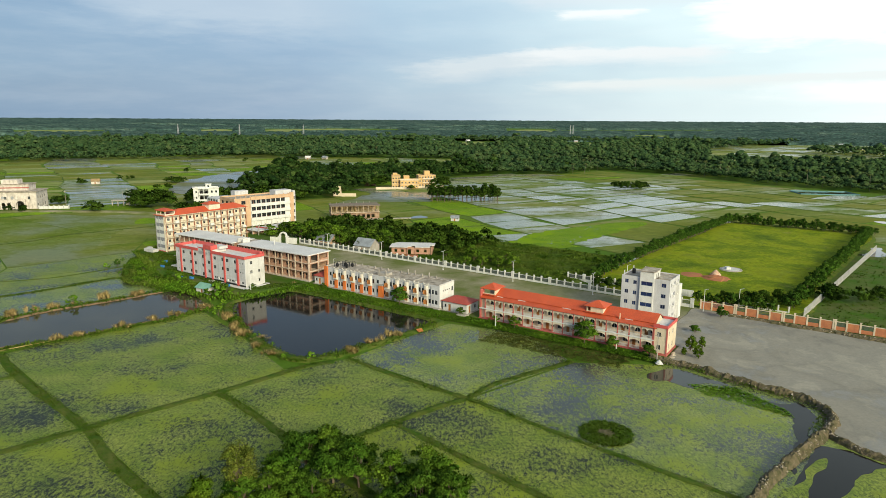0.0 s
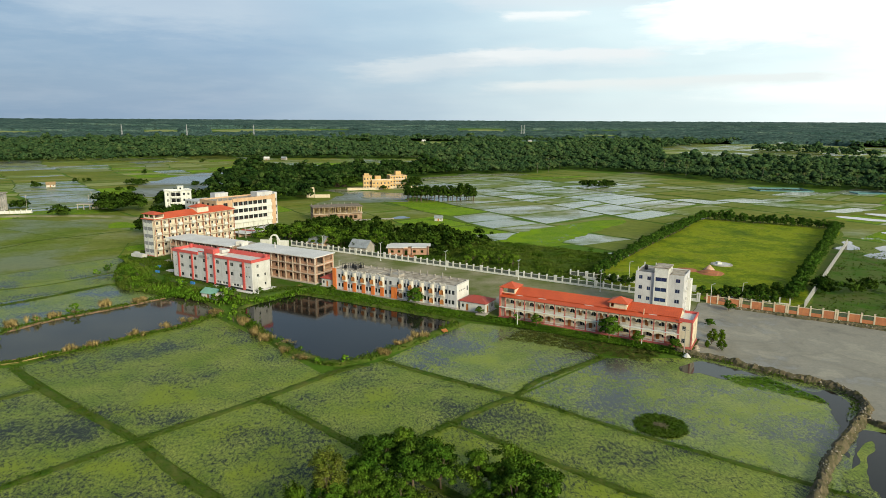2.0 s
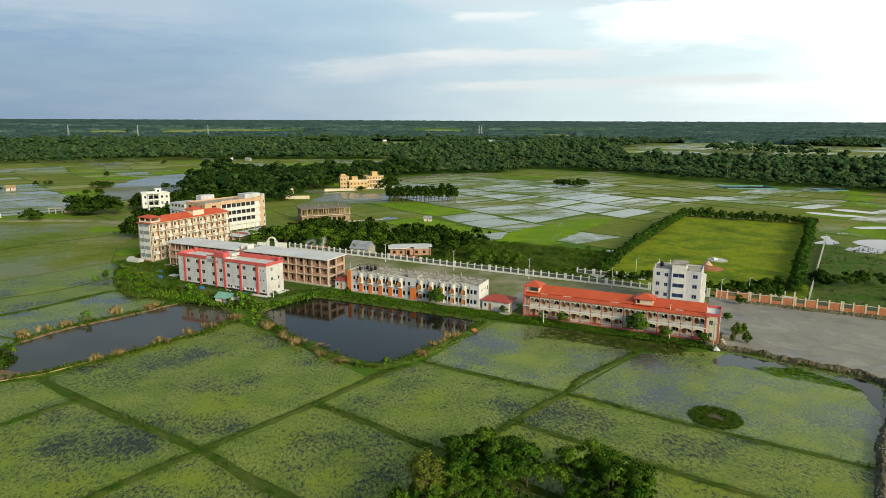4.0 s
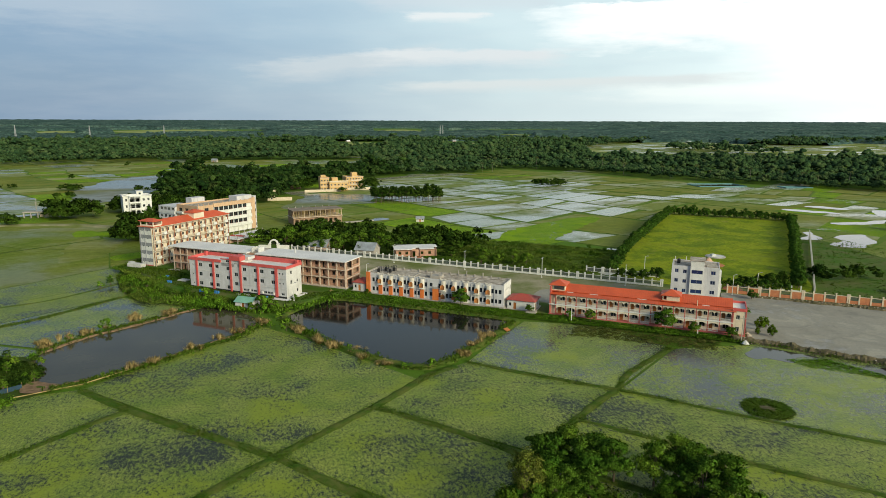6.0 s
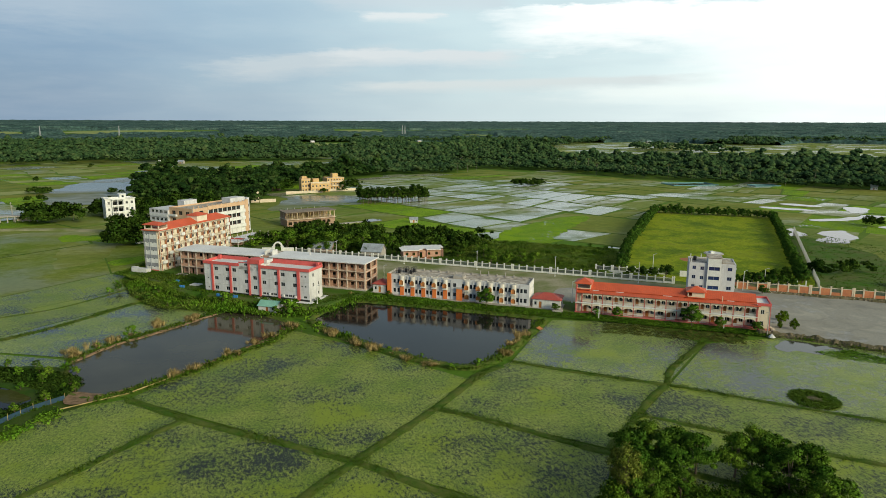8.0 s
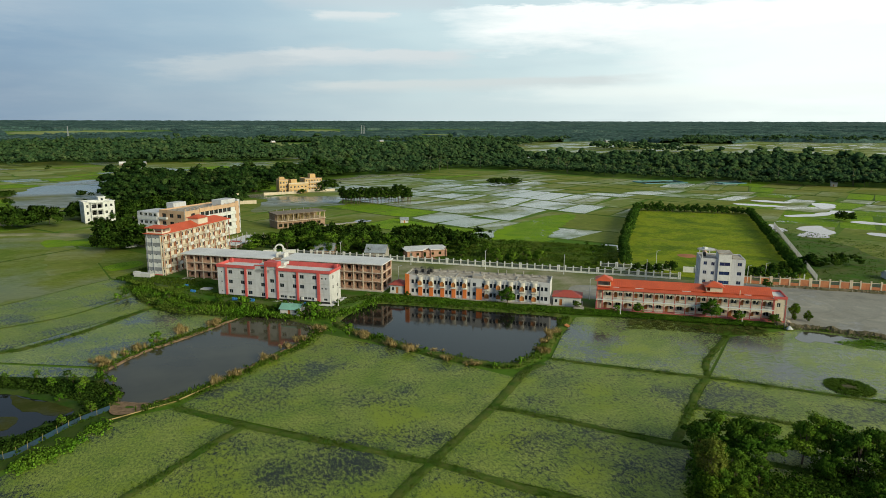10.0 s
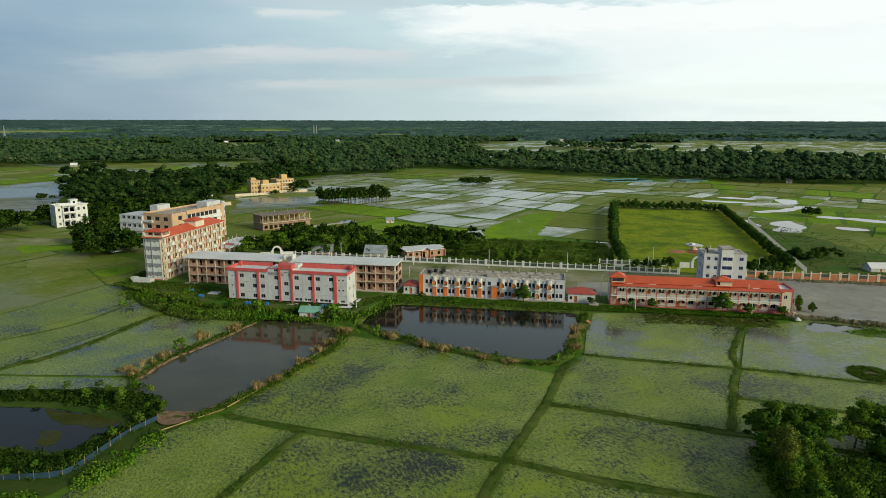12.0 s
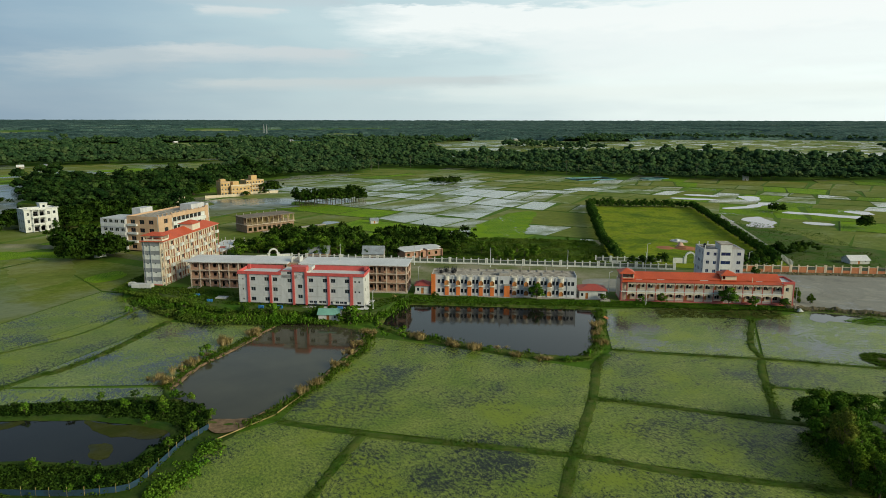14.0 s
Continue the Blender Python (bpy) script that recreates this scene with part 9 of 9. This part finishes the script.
scatter("pond_undergrowth", M_LEAF_DARK, "low dark growth between the small pond and the net", "undergrowth", within([(-126, 163), (-133.4, 155.6), (-140, 147.5), (-148, 149), (-160, 156.5), (-172, 164), (-170, 169), (-152, 157.2), (-142, 152.2), (-136, 157), (-131.6, 162), (-131.6, 166), (-136.5, 171.5), (-146, 179), (-156, 184), (-172, 191), (-178, 199), (-160, 193), (-142, 185), (-129, 178.5), (-124.5, 170)], 0.0), 1500, 0.7, 0.5, 22, 63, False)
scatter("grove_undergrowth", M_LEAF, "leafy undergrowth below the grove", "undergrowth", within([(-38, 77), (-33, 96), (-24, 104), (-18, 97), (-10, 92), (-3, 95), (4, 88), (0, 76), (-20, 74)], 0.0), 1000, 1.1, 1.2, 26, 13, False)
scatter("pond_thicket", M_LEAF_DARK, "dark bushes round the small pond", "bushes", along([[(-127, 172), (-131, 175), (-137, 178), (-146, 182), (-155, 187), (-165, 191), (-178, 196)], [(-128, 166), (-131, 161), (-137, 155.5), (-142, 151.5), (-150, 155.5), (-159, 161.5), (-175, 170)]], 1.1, 0.0), 1300, 0.8, 0.9, 24, 14, False)


# ---- far woods ----
LUMP_V = np.array([(0, -0.526, 0.851), (0, 0.526, 0.851), (0, -0.526, -0.851), (0, 0.526, -0.851), (-0.526, 0.851, 0), (0.526, 0.851, 0), (-0.526, -0.851, 0), (0.526, -0.851, 0), (0.851, 0, -0.526), (0.851, 0, 0.526), (-0.851, 0, -0.526), (-0.851, 0, 0.526)])
LUMP_F = np.array([(0, 9, 1), (0, 1, 11), (0, 11, 6), (0, 6, 7), (0, 7, 9), (9, 5, 1), (1, 5, 4), (1, 4, 11), (11, 4, 10), (11, 10, 6), (6, 2, 7), (7, 8, 9), (9, 8, 5), (10, 2, 6), (7, 2, 8)])


def wood_trees(name, poly, spacing, leaves, clumps, leaf, size, seed, test=None, label="dense far wood of broad-leaved trees", lump=1.0, leaves_of=None):
    """A wood: each tree a crown of uneven leafy clumps with loose leaves round them."""
    g = np.random.default_rng(seed)
    kinds = []
    for k in range(7):
        spots = []
        tall, wide = g.uniform(0.8, 1.25), g.uniform(0.8, 1.2)
        for c in range(clumps):
            a, q = c * 2.4 + g.uniform(-.5, .5), math.sqrt((c + 0.4) / clumps) * 3.7 * wide * g.uniform(0.8, 1.1)
            spots.append((q * math.cos(a), q * math.sin(a), tall * (3.6 + 4.6 * (1 - (q / 5.0) ** 2) * g.uniform(0.7, 1.1)), g.uniform(1.4, 2.6) * lump, 0.75))
        bodies = []
        for cx, cy, cz, r, flat in spots:
            v = LUMP_V * g.uniform(0.72, 1.18, (12, 1)) * r
            v[:, 2] *= flat
            a = g.uniform(0, 6.3)
            v = np.stack([v[:, 0] * math.cos(a) - v[:, 1] * math.sin(a), v[:, 0] * math.sin(a) + v[:, 1] * math.cos(a), v[:, 2]], 1)
            bodies.append(v + np.array([cx, cy, cz]))
        p, nrm = crown_points(g, [(a, b, c, r * 1.12, f) for a, b, c, r, f in spots], leaves)
        kinds.append((np.concatenate(bodies), leaf_quads(g, p, nrm, leaf, 1.1, 1.0)))
    xs, ys = [p[0] for p in poly], [p[1] for p in poly]
    out, sprays, offs = [], [], 0
    for x in np.arange(min(xs), max(xs), spacing):
        for y in np.arange(min(ys), max(ys), spacing):
            px, py = x + g.uniform(-.7, .7) * spacing, y + g.uniform(-.7, .7) * spacing
            if inside(px, py, poly) and (test is None or test(px, py)):
                a, sc = g.uniform(0, 6.3), size * g.uniform(0.6, 1.25) * (1 + 0.35 * wob(px, py, 0.03, 4)) * (1.4 if g.random() < 0.09 else 1.0)
                body, spray = kinds[g.integers(7)]
                ca, sa = math.cos(a), math.sin(a)
                for v, bag in ((body * sc, out), (spray * sc, sprays)):
                    bag.append(np.stack([v[:, 0] * ca - v[:, 1] * sa + px, v[:, 0] * sa + v[:, 1] * ca + py, v[:, 2]], 1))
    v, w = np.concatenate(out), np.concatenate(sprays)
    n = len(v) // 12
    tri = (LUMP_F[None] + 12 * np.arange(n)[:, None, None]).reshape(-1, 3)
    faces = tri.tolist() + (quad_faces(len(w) // 4) + len(v)).tolist()
    ob = arrays(name, np.concatenate([v, w]), faces, leaves_of or M_WOOD, "stuff", label, "wood")
    soft_faces = np.zeros(len(faces), dtype=bool)
    soft_faces[:len(tri)] = True
    ob.data.polygons.foreach_set("use_smooth", soft_faces)
    return ob


wood_trees("near_wood", WOOD_A, 7.5, 18, 16, 0.6, 1.1, 1, leaves_of=M_WOOD_NEAR, lump=0.66)
FRONT_R = [(29, 726), (136, 734), (190, 800), (265, 742), (317, 618), (345, 580), (385, 535), (431, 468), (502, 430), (600, 395), (760, 330), (800, 380), (640, 460), (540, 500), (470, 540), (420, 605), (360, 690), (310, 800), (200, 870), (130, 800), (25, 800)]
wood_trees("forest_edge", FRONT_R, 7.0, 8, 13, 0.8, 0.95, 2, lump=0.82)
FRONT_L = [(-900, 900), (-657, 985), (-562, 970), (-484, 1062), (-338, 1120), (-231, 1060), (-160, 1040), (30, 1020), (30, 1080), (-140, 1100), (-225, 1120), (-340, 1180), (-500, 1120), (-570, 1030), (-670, 1040), (-900, 960)]
wood_trees("forest_edge", FRONT_L, 8.6, 4, 10, 1.0, 1.12, 3)


def palm_meshes(seed, tall):
    """A palm: slender leaning stem and a tuft of drooping fronds."""
    g = random.Random(seed)
    bm = bmesh.new()
    lx, ly = g.uniform(-.7, .7), g.uniform(-.7, .7)
    tube(bm, (0, 0, -0.3), (lx * 0.4, ly * 0.4, tall * 0.5), 0.22, 0.17, 6)
    tube(bm, (lx * 0.4, ly * 0.4, tall * 0.5), (lx, ly, tall), 0.17, 0.14, 6)
    stem = done("stem", bm, M_PALEBARK)
    bm = bmesh.new()
    for k in range(18):
        a, up = k * 2.4 + g.uniform(-.3, .3), g.uniform(-0.5, 1.0)
        reach = g.uniform(2.2, 3.2)
        ca, sa = math.cos(a), math.sin(a)
        rows = []
        for i in range(4):
            u = i / 3
            d, z, w = reach * u, tall + up * 1.6 * u - 2.0 * u * u, 0.42 * (1 - 0.75 * u)
            rows.append([bm.verts.new((lx + ca * d - sa * e * w, ly + sa * d + ca * e * w, z - abs(e) * 0.22)) for e in (-1, 0, 1)])
        for p, q in zip(rows, rows[1:]):
            bm.faces.new((p[0], p[1], q[1], q[0]))
            bm.faces.new((p[1], p[2], q[2], q[1]))
    return stem, done("crown", bm, M_PALM)


PALMS = [palm_meshes(k, 13 + 2 * k) for k in range(3)]
g = random.Random(33)
EDGE_R = [(136, 732), (190, 796), (262, 740), (315, 616), (343, 578), (383, 533), (429, 466), (500, 428)]
EDGE_L = [(-650, 980), (-562, 966), (-484, 1056), (-338, 1112), (-231, 1054), (-100, 1030)]
for edge, count in ((EDGE_R, 26), (EDGE_L, 16)):
    line = smooth(edge, 3)
    for k in range(count):
        x, y = line[g.randrange(len(line))]
        plant(PALMS[k % 3], x + g.uniform(3, 26), y + g.uniform(5, 30), 0, g.uniform(0.75, 1.0), g.uniform(0, 6), "palm", "slender palm at the edge of the far wood", "palm", "palms at the wood's edge")


def canopy(name, r0, r1, step, az0, az1, cell, hide, seed, high=11.0):
    """The unbroken roof of the far woods, crown beside crown, with clearings."""
    g = np.random.default_rng(seed)
    r = [r0]
    while r[-1] < r1:
        r.append(r[-1] + step * max(1.0, r[-1] / r0) ** 1.5)
    r = np.array(r)
    az = np.radians(np.arange(az0, az1, math.degrees(step / r0)))
    R, A = np.meshgrid(r, az, indexing="ij")
    jx, jy = g.uniform(-.3, .3, R.shape) * step, g.uniform(-.3, .3, R.shape) * step
    X, Y = R * np.sin(A) + jx, R * np.cos(A) + jy
    ci, cj = np.floor(X / cell).astype(int), np.floor(Y / cell).astype(int)
    def rnd(i, j, k):
        h = np.sin(i * 127.1 + j * 311.7 + k * 74.7) * 43758.5453
        return h - np.floor(h)
    H = np.zeros_like(X)
    for di in (-1, 0, 1):
        for dj in (-1, 0, 1):
            i, j = ci + di, cj + dj
            px, py = (i + 0.5 + 0.7 * (rnd(i, j, 0) - 0.5)) * cell, (j + 0.5 + 0.7 * (rnd(i, j, 1) - 0.5)) * cell
            d = np.hypot(X - px, Y - py) / (cell * 0.85)
            H = np.maximum(H, np.sqrt(np.clip(1 - d * d, 0, 1)) * (0.5 + 0.6 * rnd(i, j, 2)))
    up = np.array([rise(math.hypot(x, y - 200)) for x, y in zip(X.ravel(), Y.ravel())]).reshape(X.shape)
    far = np.clip(2300.0 / R, 0.35, 1.0)
    Z = up + (1 - far + far * (0.2 + 0.8 * H)) * high * (1 + 0.25 * far * g.uniform(-1, 1, X.shape))
    ok = ~np.array([hide(x, y) for x, y in zip(X.ravel(), Y.ravel())]).reshape(X.shape)
    Z = np.where(ok, Z, -1.0)
    n0, n1 = X.shape
    idx = np.arange(n0 * n1).reshape(n0, n1)
    q = np.stack([idx[:-1, :-1], idx[:-1, 1:], idx[1:, 1:], idx[1:, :-1]], -1).reshape(-1, 4)
    o = ok.ravel()
    q = q[o[q].any(axis=1)]
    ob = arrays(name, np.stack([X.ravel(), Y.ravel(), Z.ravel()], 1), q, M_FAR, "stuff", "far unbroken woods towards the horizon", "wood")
    ob.data.polygons.foreach_set("use_smooth", np.ones(len(q), dtype=bool))
    return ob


def open_land(x, y):
    """Clearings: true where no wood stands."""
    r, az = math.hypot(x, y), math.degrees(math.atan2(x, y))
    if any(a0 < az < a1 and r0 < r < r1 for a0, a1, r0, r1 in CLEARINGS):
        return True
    if r < 2300:
        if inside(x, y, WOOD_R):
            return inside(x, y, FRONT_R)
        if inside(x, y, WOOD_L):
            return inside(x, y, FRONT_L)
        if r < 1000 and y < 900:
            return True
        if az > 22 and x > 200:
            return r < float(np.interp(az, (22, 28, 33, 38, 40, 43, 49, 54), (1450, 1950, 2020, 1800, 1760, 2150, 2130, 2290))) and wob(x, y, 0.0045, 11) < 0.5
        if inside(x, y, [(30, 900), (30, 1010), (330, 1010), (200, 900)]):
            return False
        if r < 1040 and az < 3:
            return True
    if r > 4000:
        return False
    if r > 1400 and noise.noise(Vector((az * 0.07, r * 0.0052, 1.7))) > 0.34:
        return True
    return wob(x * 0.35, y * 1.5, 0.0022, 3.3) > 0.43


def mid_wood(r0, r1):
    return lambda x, y: r0 < math.hypot(x, y) < r1 and -45 < math.degrees(math.atan2(x, y)) < 76 and not open_land(x, y)


SECTOR = [(-1300, 250), (-1300, 1960), (2150, 1960), (2150, 400), (600, 330), (0, 700)]
wood_trees("middle_woods", SECTOR, 10.8, 1, 6, 1.8, 1.14, 4, mid_wood(620, 1330), "unbroken middle-distance woods of broad-leaved trees")
wood_trees("middle_woods", SECTOR, 15.0, 1, 5, 2.4, 1.5, 5, lambda x, y: mid_wood(1330, 1960 if x < 0.78 * y else 2330)(x, y), "unbroken distant woods of broad-leaved trees")
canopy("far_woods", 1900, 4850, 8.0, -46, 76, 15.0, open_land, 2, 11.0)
scatter("ditch_weeds", M_LEAF_FRESH, "bright water weeds inside the dike", "weeds", within([(57, 142), (67, 140), (72.5, 128.5), (72.5, 124.5), (67.5, 129), (58.5, 136)], 0.0), 800, 0.6, 0.16, 7, 31)
scatter("slope_weeds", M_THICKET, "rough weeds on the slope round the hostels", "weeds", within([site(*p) for p in ((-231, -6), (-213, -13), (-186, -25), (-136, -27), (-130, -18), (-136, -20.5), (-184, -20.5), (-213, -7), (-226, -2), (-228, 40), (-232, 40))], lambda x, y: max(0.1, comp_z(x, y) - 0.9)), 5200, 0.6, 0.75, 7, 33)
